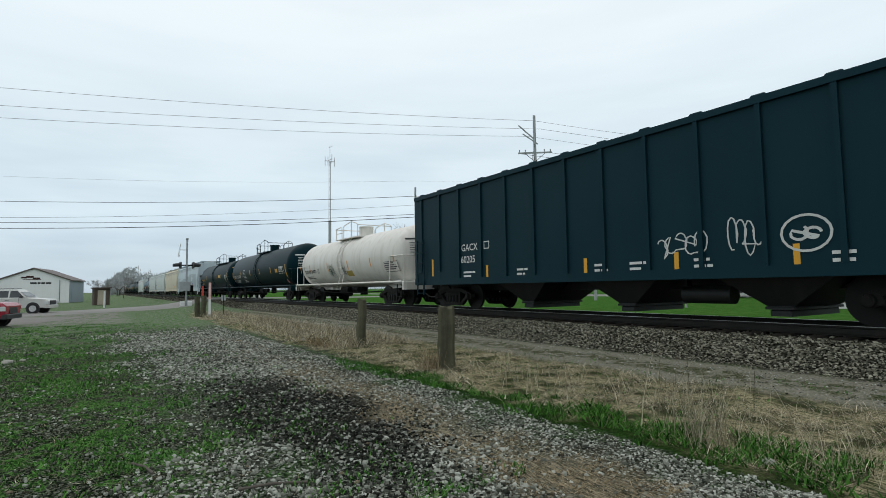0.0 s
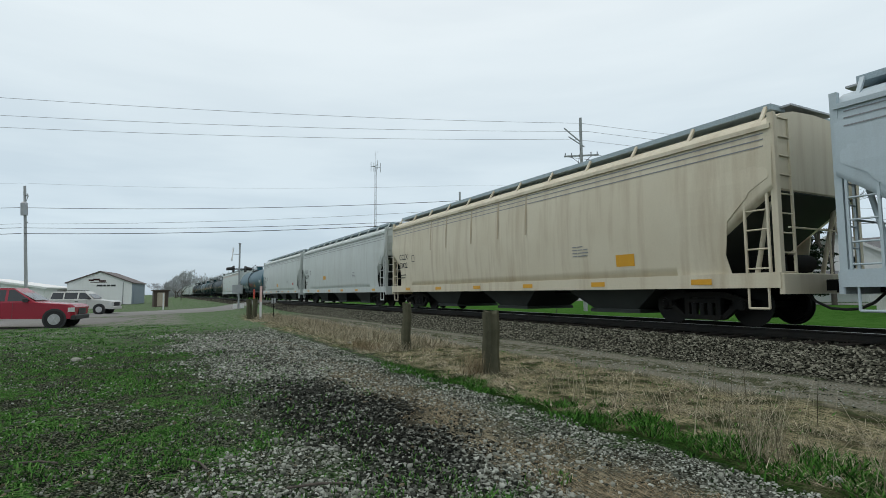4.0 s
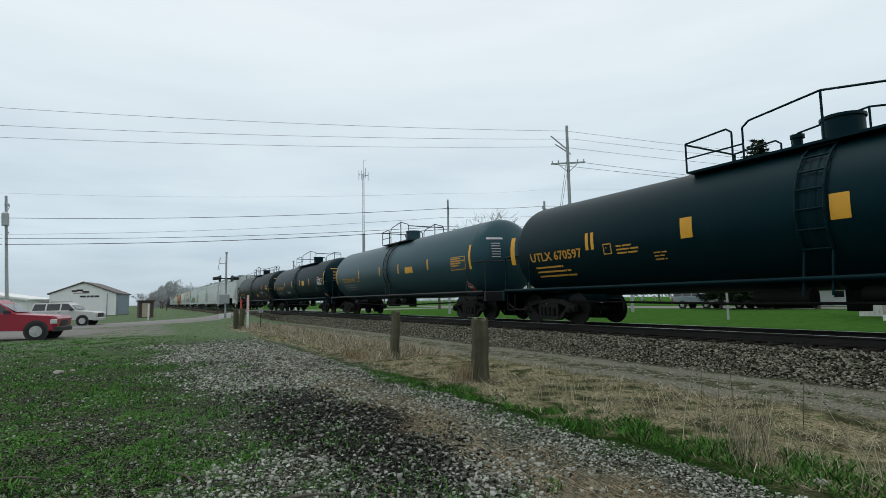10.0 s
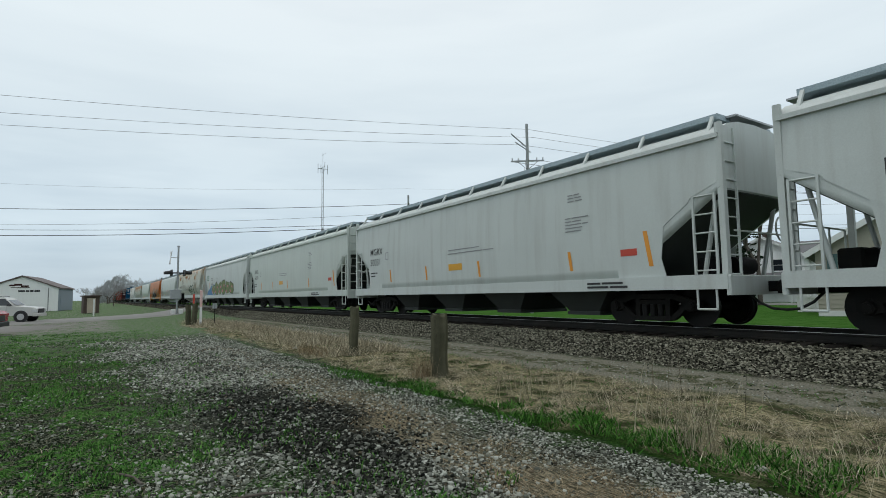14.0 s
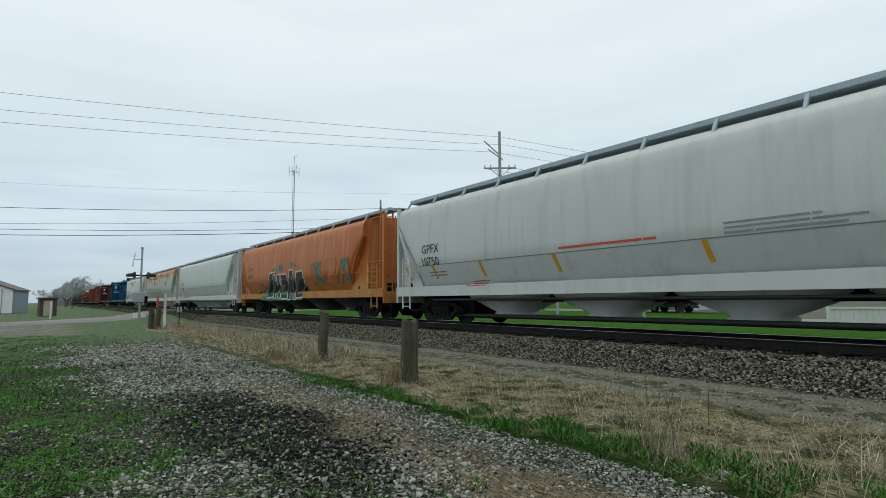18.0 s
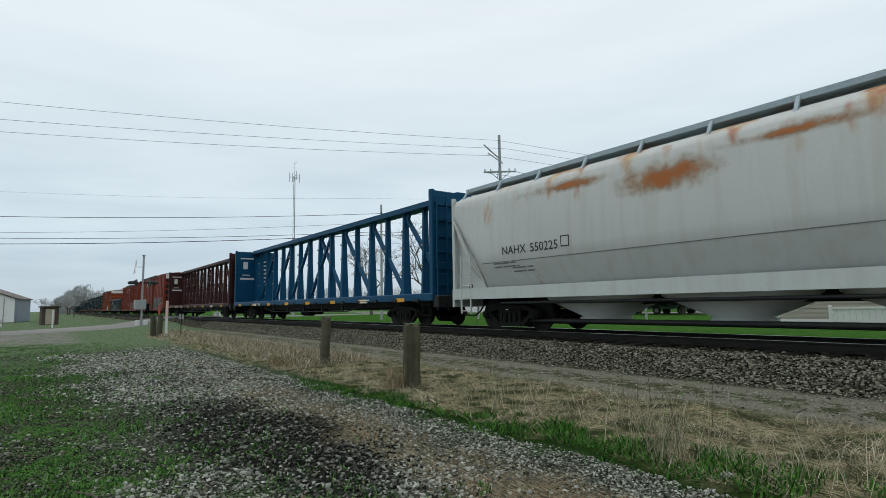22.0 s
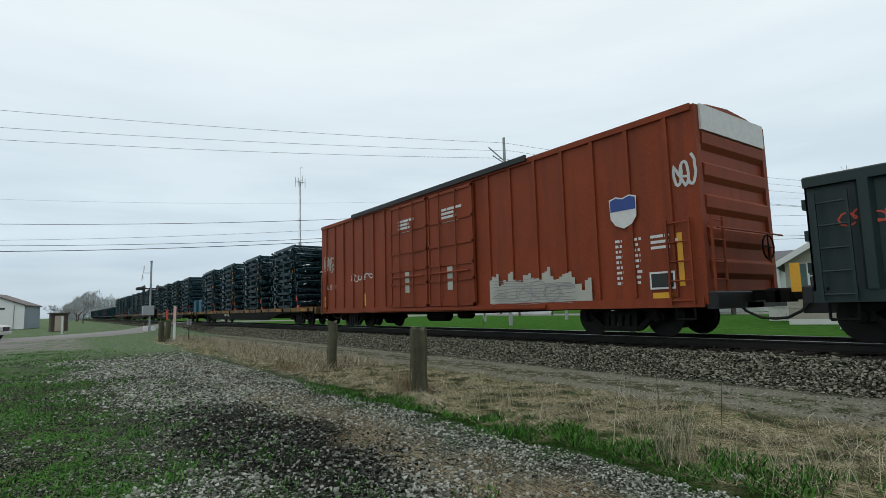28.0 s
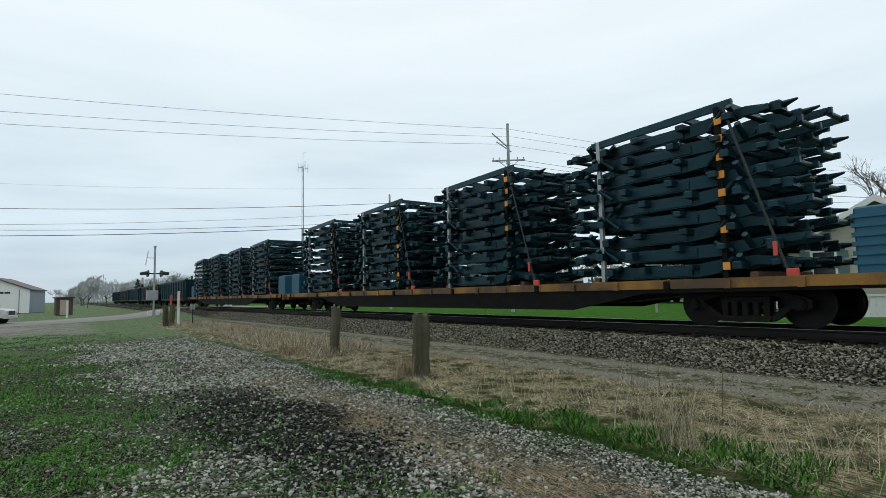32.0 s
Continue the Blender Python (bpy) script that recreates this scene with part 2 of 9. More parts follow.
def soft_stain(name, core, rim, most):
    """A stain that thins out from the middle of its patch, broken up by noise."""
    m, n, l, b = nodes_of(name)
    tc, sub, ln, no, ad, mr, col = n.new("ShaderNodeTexCoord"), n.new("ShaderNodeVectorMath"), n.new("ShaderNodeVectorMath"), n.new("ShaderNodeTexNoise"), n.new("ShaderNodeMath"), n.new("ShaderNodeMapRange"), n.new("ShaderNodeMixRGB")
    sub.operation, sub.inputs[1].default_value = "SUBTRACT", (0.5, 0.5, 0.5)
    ln.operation, ln.inputs[1].default_value = "MULTIPLY", (2.0, 0.0, 2.0)
    le = n.new("ShaderNodeVectorMath")
    le.operation = "LENGTH"
    no.inputs["Scale"].default_value, no.inputs["Detail"].default_value = 1.6, 10.0
    no.inputs["Roughness"].default_value = 0.65
    l.new(tc.outputs["Generated"], sub.inputs[0])
    l.new(sub.outputs[0], ln.inputs[0])
    l.new(ln.outputs[0], le.inputs[0])
    l.new(tc.outputs["Object"], no.inputs["Vector"])
    ad.operation = "SUBTRACT"
    sc = n.new("ShaderNodeMath")
    sc.operation, sc.inputs[1].default_value = "MULTIPLY", 1.9
    l.new(no.outputs[0], sc.inputs[0])
    l.new(sc.outputs[0], ad.inputs[0])
    l.new(le.outputs["Value"], ad.inputs[1])
    mr.interpolation_type = "SMOOTHSTEP"
    mr.inputs[1].default_value, mr.inputs[2].default_value, mr.inputs[4].default_value = 0.1, 1.05, most
    l.new(ad.outputs[0], mr.inputs[0])
    l.new(mr.outputs[0], b.inputs["Alpha"])
    col.inputs[1].default_value, col.inputs[2].default_value = (*rim, 1), (*core, 1)
    l.new(mr.outputs[0], col.inputs[0])
    l.new(col.outputs[0], b.inputs["Base Color"])
    b.inputs["Roughness"].default_value, b.inputs["Specular IOR Level"].default_value = 0.85, 0.1
    return m


RUST = (0.16, 0.055, 0.02)
M = {
    "steel": surface("worn_steel", (0.005, 0.006, 0.006), (0.015, 0.0125, 0.010), 0.75, 4, bump=0.3, spec=0.1),
    "wheel": surface("wheel_steel", (0.003, 0.0035, 0.0035), (0.011, 0.0085, 0.007), 0.5, 5, spec=0.2),
    "bogie": surface("cast_bogie_steel", (0.006, 0.0065, 0.006), (0.020, 0.016, 0.0125), 0.75, 3, bump=0.3, spec=0.2, vary=0.35),
    "rail": surface("rail_steel", (0.012, 0.0125, 0.011), (0.028, 0.021, 0.016), 0.6, 2, spec=0.2),
    "railtop": surface("rail_polished", (0.34, 0.34, 0.34), (0.25, 0.24, 0.23), 0.28, 3, 0.9, bump=0.05),
    "black": surface("black_paint", (0.0006, 0.0095, 0.0125), (0.0012, 0.0125, 0.0155), 0.46, 0.8, streak=0.25, streak_col=(0.003, 0.018, 0.02), bump=0.03, spec=0.15, tint=(0.4, 0.85, 1.0)),
    "black2": surface("dull_black_paint", (0.006, 0.0075, 0.008), (0.013, 0.013, 0.0125), 0.55, 0.9, streak=0.4, streak_col=(0.035, 0.031, 0.027), bump=0.06),
    "blackgreen": surface("dark_green_black_paint", (0.004, 0.021, 0.029), (0.007, 0.028, 0.036), 0.5, 0.7, streak=0.25, streak_col=(0.01, 0.02, 0.021), bump=0.06, spec=0.15, tint=(0.5, 0.9, 1.0)),
    "bluegrey": surface("blue_grey_tank_paint", (0.03, 0.082, 0.108), (0.04, 0.095, 0.12), 0.42, 0.7, streak=0.35, streak_col=(0.03, 0.055, 0.066), bump=0.04, spec=0.42, tint=(0.55, 0.9, 1.0)),
    "slate": surface("slate_tank_paint", (0.012, 0.044, 0.055), (0.02, 0.054, 0.065), 0.42, 0.7, streak=0.35, streak_col=(0.03, 0.05, 0.058), bump=0.04, spec=0.4, tint=(0.55, 0.9, 1.0)),
    "browntank": surface("brown_black_tank_paint", (0.003, 0.0085, 0.009), (0.007, 0.0105, 0.0105), 0.46, 0.7, streak=0.35, streak_col=(0.016, 0.016, 0.016), bump=0.05, spec=0.15, tint=(0.6, 0.9, 1.0)),
    "white": surface("white_tank_paint", (0.66, 0.645, 0.60), (0.56, 0.535, 0.475), 0.5, 0.8, streak=0.4, streak_col=(0.36, 0.31, 0.25), bump=0.05),
    "lightgrey": surface("light_grey_hopper_paint", (0.52, 0.565, 0.545), (0.45, 0.49, 0.47), 0.5, 0.6, streak=0.32, streak_col=(0.27, 0.26, 0.23), bump=0.05),
    "greenwhite": surface("green_white_hopper_paint", (0.50, 0.555, 0.515), (0.43, 0.475, 0.445), 0.5, 0.6, streak=0.25, streak_col=(0.32, 0.33, 0.30), bump=0.05),
    "midgrey": surface("mid_grey_hopper_paint", (0.47, 0.55, 0.585), (0.40, 0.475, 0.51), 0.5, 0.6, streak=0.25, streak_col=(0.28, 0.28, 0.28), bump=0.05),
    "coverup": surface("grey_paint_patch", (0.33, 0.395, 0.425), (0.29, 0.35, 0.38), 0.6, 1.5, bump=0.05),
    "cream": surface("cream_hopper_paint", (0.62, 0.57, 0.44), (0.53, 0.47, 0.34), 0.55, 0.7, streak=0.5, streak_col=(0.33, 0.24, 0.14), bump=0.05),
    "greyrust": surface("grey_hopper_paint_rusting", (0.47, 0.50, 0.455), (0.43, 0.415, 0.32), 0.6, 0.5, streak=0.5, streak_col=(0.33, 0.25, 0.16), bump=0.08, rust=(0.26, 2.2, 4.1)),
    "greyrust_heavy": surface("grey_hopper_paint_heavily_rusting", (0.38, 0.42, 0.375), (0.37, 0.375, 0.31), 0.6, 0.5, streak=0.4, streak_col=(0.33, 0.25, 0.16), bump=0.08, rust=(0.4, 2.2, 4.1), rust_col=((0.30, 0.085, 0.03), (0.47, 0.31, 0.16))),
    "greyrust_spot": surface("pale_grey_paint_with_rust", (0.53, 0.555, 0.535), (0.46, 0.48, 0.455), 0.55, 0.5, streak=0.3, streak_col=(0.34, 0.31, 0.25), bump=0.06, rust=(0.19, 2.8, 4.1)),
    "ruststain": surface("pale_rust_stain", (0.44, 0.36, 0.24), (0.43, 0.40, 0.33), 0.7, 2.0, bump=0.05),
    "pinkband": surface("pale_pink_paint", (0.50, 0.43, 0.395), (0.47, 0.44, 0.41), 0.6, 0.8, bump=0.03),
    "walk": surface("roof_walk_steel", (0.33, 0.41, 0.45), (0.25, 0.31, 0.34), 0.55, 4, bump=0.1),
    "binblue": surface("bright_blue_bin_paint", (0.012, 0.10, 0.16), (0.01, 0.075, 0.125), 0.5, 2, bump=0.05),
    "softrust": soft_stain("orange_rust_stain", (0.40, 0.13, 0.04), (0.46, 0.31, 0.16), 0.95),
    "softbrown": soft_stain("brown_grime_stain", (0.33, 0.25, 0.14), (0.42, 0.38, 0.29), 0.55),
    "orange": surface("orange_hopper_paint", (0.44, 0.125, 0.02), (0.36, 0.085, 0.014), 0.5, 0.6, streak=0.75, streak_col=(0.48, 0.28, 0.12), bump=0.06, rust=(0.3, 2.5, 1.2), rust_col=((0.42, 0.21, 0.035), (0.34, 0.15, 0.025))),
    "orangelow": surface("faded_amber_paint", (0.36, 0.15, 0.035), (0.28, 0.10, 0.025), 0.55, 0.9, streak=0.4, streak_col=(0.36, 0.15, 0.05), bump=0.06),
    "blue": surface("blue_car_paint", (0.004, 0.055, 0.125), (0.008, 0.065, 0.13), 0.5, 0.8, streak=0.3, streak_col=(0.02, 0.07, 0.11), bump=0.08, spec=0.2, tint=(0.5, 0.85, 1.0)),
    "maroon": surface("maroon_car_paint", (0.044, 0.011, 0.010), (0.028, 0.010, 0.010), 0.55, 0.8, streak=0.4, streak_col=(0.035, 0.02, 0.018), bump=0.08, spec=0.25),
    "boxred": surface("oxide_red_boxcar_paint", (0.215, 0.043, 0.025), (0.155, 0.035, 0.022), 0.55, 0.7, streak=0.4, streak_col=(0.08, 0.028, 0.018), bump=0.08, spec=0.15),
    "boxred2": surface("bright_oxide_red_paint", (0.24, 0.05, 0.019), (0.16, 0.034, 0.015), 0.55, 0.7, streak=0.7, streak_col=(0.13, 0.035, 0.018), bump=0.08, spec=0.15),
    "green": surface("dark_green_gondola_paint", (0.007, 0.022, 0.023), (0.012, 0.028, 0.027), 0.5, 0.8, streak=0.35, streak_col=(0.04, 0.045, 0.04), bump=0.1),
    "deckyellow": surface("worn_yellow_flatcar_paint", (0.25, 0.125, 0.02), (0.055, 0.036, 0.02), 0.6, 0.9, blotch=0.9, lo=0.45, hi=0.6, streak=0.5, streak_col=(0.10, 0.06, 0.035), bump=0.15),
    # grimy steel, its colour darkened further for shade under the hoppers
    "grime_shade": surface("grimy_shaded_grey_steel", (0.036, 0.042, 0.038), (0.02, 0.023, 0.021), 0.7, 1.5, bump=0.1),
    "deck": surface("brown_deck_steel", (0.10, 0.055, 0.035), (0.16, 0.085, 0.045), 0.75, 1.5, bump=0.3),
    "chassis": surface("waxed_black_chassis_steel", (0.003, 0.015, 0.02), (0.010, 0.03, 0.036), 0.42, 5.0, bump=0.25, vary=0.4, spec=0.4, tint=(0.45, 0.85, 1.0)),
    "yellow": surface("reflective_yellow", (0.66, 0.34, 0.02), (0.58, 0.28, 0.02), 0.4, 4, bump=0.02),
    "tagorange": surface("orange_label", (0.72, 0.30, 0.04), (0.6, 0.24, 0.03), 0.6, 4, bump=0.02),
    "olivemark": surface("olive_yellow_spray", (0.36, 0.27, 0.05), (0.30, 0.23, 0.06), 0.7, 4, bump=0.02),
    "letterw": surface("white_lettering", (0.66, 0.66, 0.64), (0.5, 0.5, 0.48), 0.6, 6, bump=0.02),
    "letterk": surface("black_lettering", (0.03, 0.032, 0.034), (0.05, 0.05, 0.05), 0.6, 6, bump=0.02),
    "letterg": surface("grey_lettering", (0.22, 0.23, 0.24), (0.28, 0.28, 0.28), 0.6, 6, bump=0.02),
    "lettery": surface("yellow_lettering", (0.62, 0.33, 0.05), (0.5, 0.26, 0.04), 0.6, 6, bump=0.02),
    "redmark": surface("red_marking", (0.52, 0.07, 0.045), (0.45, 0.06, 0.04), 0.6, 6, bump=0.02),
    "bluemark": surface("blue_marking", (0.03, 0.07, 0.26), (0.025, 0.055, 0.2), 0.6, 6, bump=0.02),
    "spraywhite": surface("white_spray_paint", (0.55, 0.57, 0.55), (0.38, 0.40, 0.39), 0.7, 5, bump=0.03),
    "sprayblack": surface("black_spray_paint", (0.018, 0.022, 0.022), (0.03, 0.034, 0.034), 0.6, 5, bump=0.03),
    "spraygreen": surface("green_spray_paint", (0.03, 0.16, 0.07), (0.05, 0.22, 0.10), 0.6, 3, bump=0.03),
    "sprayteal": surface("teal_spray_paint", (0.035, 0.15, 0.14), (0.05, 0.2, 0.17), 0.6, 3, bump=0.03),
    "sprayblue": surface("blue_spray_paint", (0.06, 0.17, 0.36), (0.10, 0.25, 0.42), 0.6, 3, bump=0.03),
    "sprayred": surface("red_spray_paint", (0.36, 0.05, 0.05), (0.30, 0.08, 0.08), 0.6, 3, bump=0.03),
    "sprayolive": surface("olive_green_spray_paint", (0.17, 0.21, 0.075), (0.09, 0.19, 0.085), 0.6, 1.3, bump=0.03),
    "spraypink": surface("pink_spray_paint", (0.52, 0.20, 0.21), (0.42, 0.15, 0.18), 0.6, 3, bump=0.03),
    "spraypine": surface("dark_pine_green_spray_paint", (0.028, 0.07, 0.045), (0.04, 0.095, 0.06), 0.6, 2, bump=0.03),
    "spraysilver": surface("silver_spray_paint", (0.42, 0.42, 0.36), (0.30, 0.31, 0.27), 0.5, 3, bump=0.05),
    "post": surface("weathered_post_wood", (0.085, 0.084, 0.055), (0.15, 0.145, 0.10), 0.95, 6, spec=0.05, streak=0.8, streak_col=(0.028, 0.028, 0.02), bump=0.6, fine=60),
    "pole": surface("pole_wood", (0.33, 0.35, 0.355), (0.40, 0.415, 0.41), 0.9, 2, bump=0.4),
    "tie": surface("creosote_tie_wood", (0.022, 0.02, 0.017), (0.045, 0.038, 0.031), 0.9, 4, bump=0.5, vary=0.2, spec=0.1),
    "asphalt": surface("worn_asphalt", (0.21, 0.21, 0.20), (0.28, 0.28, 0.265), 0.95, 0.6, bump=0.3, fine=80, spec=0.1),
    "apron": surface("gravel_apron", (0.16, 0.155, 0.145), (0.22, 0.215, 0.2), 0.95, 0.8, bump=0.5, fine=30),
    "galv": surface("galvanised_steel", (0.36, 0.38, 0.39), (0.28, 0.30, 0.31), 0.45, 5, 0.4, bump=0.05),
    "wire": surface("cable_rubber", (0.02, 0.02, 0.022), (0.03, 0.03, 0.03), 0.6, 5, bump=0),
    "wall_white": surface("white_metal_siding", (0.76, 0.77, 0.76), (0.70, 0.71, 0.70), 0.6, 0.4, streak=0.15, streak_col=(0.5, 0.48, 0.44), bump=0.05),
    # car and door paint; also the painted shade on the workshop's side
    "blue_paint_shade": surface("blue_grey_paint_and_shade", (0.22, 0.27, 0.31), (0.2, 0.24, 0.28), 0.6, 0.4, bump=0.05),
    "roof_brown": surface("brown_metal_roof", (0.09, 0.07, 0.065), (0.12, 0.1, 0.09), 0.6, 0.6, bump=0.1),
    "shingle": surface("grey_roof_shingles", (0.13, 0.135, 0.14), (0.18, 0.18, 0.18), 0.9, 2, bump=0.4, fine=14),
    "shingle_green": surface("dark_green_roof_shingles", (0.045, 0.06, 0.055), (0.07, 0.08, 0.075), 0.9, 2, bump=0.4, fine=14),
    "siding": surface("tan_vinyl_siding", (0.35, 0.33, 0.27), (0.31, 0.29, 0.24), 0.6, 0.5, bump=0.05),
    "trim": surface("white_trim", (0.68, 0.69, 0.68), (0.6, 0.61, 0.6), 0.6, 2, bump=0.02),
    "teal": surface("teal_shutter", (0.07, 0.13, 0.13), (0.08, 0.15, 0.15), 0.6, 3, bump=0.05),
    "vinyl": surface("white_vinyl_fence", (0.70, 0.71, 0.70), (0.6, 0.62, 0.6), 0.45, 1.5, bump=0.02),
    "carred": surface("red_car_paint", (0.30, 0.010, 0.03), (0.27, 0.010, 0.026), 0.25, 1, bump=0.0, spec=0.6),
    "carsilver": surface("silver_car_paint", (0.50, 0.50, 0.47), (0.45, 0.45, 0.43), 0.3, 1, 0.2, bump=0.0, spec=0.6),
    "tyre": surface("tyre_rubber", (0.018, 0.018, 0.019), (0.03, 0.03, 0.03), 0.85, 8, bump=0.1),
    "alloy": surface("alloy_wheel", (0.5, 0.5, 0.5), (0.4, 0.4, 0.4), 0.3, 8, 0.6, bump=0.0),
    "plastic": surface("black_plastic", (0.025, 0.026, 0.028), (0.04, 0.04, 0.04), 0.6, 8, bump=0.05),
    "lampglass": surface("clear_lamp_lens", (0.55, 0.56, 0.56), (0.45, 0.46, 0.47), 0.15, 8, bump=0.0, spec=0.7),
    "glass": glass("dark_window_glass"),
    "shedbrown": surface("brown_shed_boards", (0.07, 0.05, 0.042), (0.1, 0.075, 0.06), 0.8, 2, bump=0.2),
    "shedtan": surface("tan_shed_door", (0.42, 0.36, 0.28), (0.36, 0.31, 0.25), 0.7, 2, bump=0.1),
    "palestone": surface("pale_fieldstone", (0.26, 0.255, 0.225), (0.34, 0.335, 0.3), 0.9, 12, bump=0.3),
    "signgreen": surface("green_road_sign", (0.02, 0.17, 0.10), (0.025, 0.19, 0.11), 0.5, 4, bump=0.0),
    "bark": surface("tree_bark", (0.085, 0.072, 0.06), (0.13, 0.115, 0.1), 0.95, 6, bump=0.6),
    # bark lightened for distance: the haze is in the colour
    "bark_far": surface("haze_pale_twigs", (0.21, 0.215, 0.215), (0.26, 0.26, 0.255), 0.95, 6, bump=0.2),
    "faded_red": surface("faded_red_paint", (0.68, 0.48, 0.46), (0.6, 0.32, 0.3), 0.7, 9, bump=0.05),
    "bark_red": surface("reddish_twigs", (0.12, 0.085, 0.075), (0.15, 0.11, 0.1), 0.95, 6, bump=0.3),
}

# ---- ground ----
TRACK_Y, RAIL_Z = 11.9, 0.72          # track centre line and top of rail
CROSS_X = -63.0                      # where the road crosses the track


def smooth(a, b, x):
    k = min(1.0, max(0.0, (x - a) / (b - a)))
    return k * k * (3 - 2 * k)


PROFILE_Y = (-3000, 4.2, 4.8, 7.7, 9.15, 10.05, 13.85, 14.9, 17.0, 3000)
PROFILE_Z = (0.0, 0.0, 0.02, 0.06, 0.12, 0.5, 0.5, 0.32, 0.3, 0.3)


def ground_z(x, y):
    """Height of the ground: flat lot, bank, ballast, lawn beyond; the bank is broader at the crossing."""
    z = float(np.interp(y, PROFILE_Y, PROFILE_Z))
    k = smooth(22, 6, abs(x - CROSS_X))
    if k > 0:
        z = max(z, k * float(np.interp(y, (4.8, 7, 9.2, 10.2, 13.6, 24, 60), (0, 0.1, 0.5, 0.64, 0.64, 0.4, 0.3))))
    return z


def ground_material():
    m, n, l, b = nodes_of("ground_cover")
    tc, sp = n.new("ShaderNodeTexCoord"), n.new("ShaderNodeSeparateXYZ")
    l.new(tc.outputs["Object"], sp.inputs[0])

    def tex(scale, detail=6.0):
        t = n.new("ShaderNodeTexNoise")
        t.inputs["Scale"].default_value, t.inputs["Detail"].default_value = scale, detail
        l.new(tc.outputs["Object"], t.inputs["Vector"])
        return t.outputs[0]

    def ramp(fac, a, b_, out0=0.0, out1=1.0):
        r = n.new("ShaderNodeMapRange")
        r.interpolation_type = "SMOOTHSTEP"
        for i, v in zip((1, 2, 3, 4), (a, b_, out0, out1)):
            r.inputs[i].default_value = v
        l.new(fac, r.inputs[0])
        return r.outputs[0]

    def op(kind, a, b_):
        q = n.new("ShaderNodeMath")
        q.operation = kind
        for i, v in enumerate((a, b_)):
            if isinstance(v, (int, float)):
                q.inputs[i].default_value = v
            else:
                l.new(v, q.inputs[i])
        return q.outputs[0]

    def mix(fac, a, b_):
        q = n.new("ShaderNodeMixRGB")
        for i, v in enumerate((fac, a, b_)):
            if isinstance(v, tuple):
                q.inputs[i].default_value = (*v, 1)
            elif isinstance(v, (int, float)):
                q.inputs[i].default_value = v
            else:
                l.new(v, q.inputs[i])
        return q.outputs[0]

    def cells(scale):
        """Pebbles: a tone for each cell, and gaps painted dark for the shade between them."""
        c, d = n.new("ShaderNodeTexVoronoi"), n.new("ShaderNodeSeparateXYZ")
        c.inputs["Scale"].default_value = scale
        l.new(tc.outputs["Object"], c.inputs["Vector"])
        l.new(c.outputs["Color"], d.inputs[0])
        return d.outputs["X"], ramp(c.outputs["Distance"], 0.32, 0.62, 1.0, 0.0)

    def pebbles(scale, dark_, mid_, pale):
        shade, gap = cells(scale)
        return mix(gap, dark_, mix(ramp(shade, 0.25, 0.95), mid_, pale))

    def straws(turn, scale):
        """Fine lying stalks along one direction."""
        mp, t = n.new("ShaderNodeMapping"), n.new("ShaderNodeTexNoise")
        mp.inputs["Rotation"].default_value, mp.inputs["Scale"].default_value = (0, 0, radians(turn)), (scale * 0.1, scale, scale)
        t.inputs["Scale"].default_value, t.inputs["Detail"].default_value = 1.0, 3.0
        l.new(tc.outputs["Object"], mp.inputs[0])
        l.new(mp.outputs[0], t.inputs["Vector"])
        return t.outputs[0]

    wob = op("MULTIPLY", op("SUBTRACT", tex(0.55), 0.5), 1.5)
    wob2 = op("MULTIPLY", op("SUBTRACT", tex(3.0), 0.5), 0.5)
    y = op("ADD", op("ADD", sp.outputs["Y"], wob), wob2)
    band = lambda a, c, s=0.25: op("MULTIPLY", ramp(y, a - s, a + s), ramp(y, c - s, c + s, 1.0, 0.0))
    fine, mid = tex(34, 4), tex(6.0, 6)
    straw = op("MAXIMUM", op("MAXIMUM", straws(20, 90), straws(75, 80)), straws(140, 85))
    gravel = pebbles(36, (0.010, 0.012, 0.009), (0.09, 0.097, 0.078), (0.32, 0.34, 0.29))
    earth = pebbles(38, (0.008, 0.012, 0.007), (0.04, 0.05, 0.031), (0.17, 0.185, 0.142))
    grass = mix(ramp(fine, 0.42, 0.6), (0.012, 0.036, 0.008), (0.075, 0.18, 0.042))
    lawn = mix(ramp(op("ADD", op("MULTIPLY", mid, 0.5), op("MULTIPLY", tex(1.1), 0.5)), 0.46, 0.55), earth, grass)
    lawn = mix(op("MULTIPLY", ramp(straw, 0.62, 0.7), 0.7), lawn, (0.19, 0.18, 0.125))
    # trodden pale ground towards the road
    worn = mix(ramp(mid, 0.42, 0.6), mix(ramp(fine, 0.35, 0.65), (0.10, 0.13, 0.085), (0.22, 0.235, 0.19)), mix(ramp(fine, 0.4, 0.6), (0.05, 0.115, 0.036), (0.11, 0.20, 0.075)))
    lawn = mix(ramp(op("ADD", sp.outputs["X"], op("MULTIPLY", wob, 5.0)), -28.0, -13.0, 1.0, 0.0), lawn, worn)
    lot = mix(ramp(fine, 0.35, 0.65), (0.15, 0.15, 0.13), (0.27, 0.27, 0.245))
    lot_in = op("MULTIPLY", op("MULTIPLY", ramp(op("ADD", sp.outputs["X"], op("MULTIPLY", wob, 4.0)), -33.0, -28.0, 1.0, 0.0), ramp(sp.outputs["X"], -50.0, -46.0)), ramp(y, 0.6, 2.0, 1.0, 0.0))
    lawn = mix(op("MULTIPLY", lot_in, ramp(tex(1.6), 0.36, 0.55)), lawn, lot)
    dark = pebbles(30, (0.004, 0.005, 0.004), (0.012, 0.013, 0.011), (0.075, 0.077, 0.068))
    ex = op("DIVIDE", op("ADD", sp.outputs["X"], 6.5), 2.9)
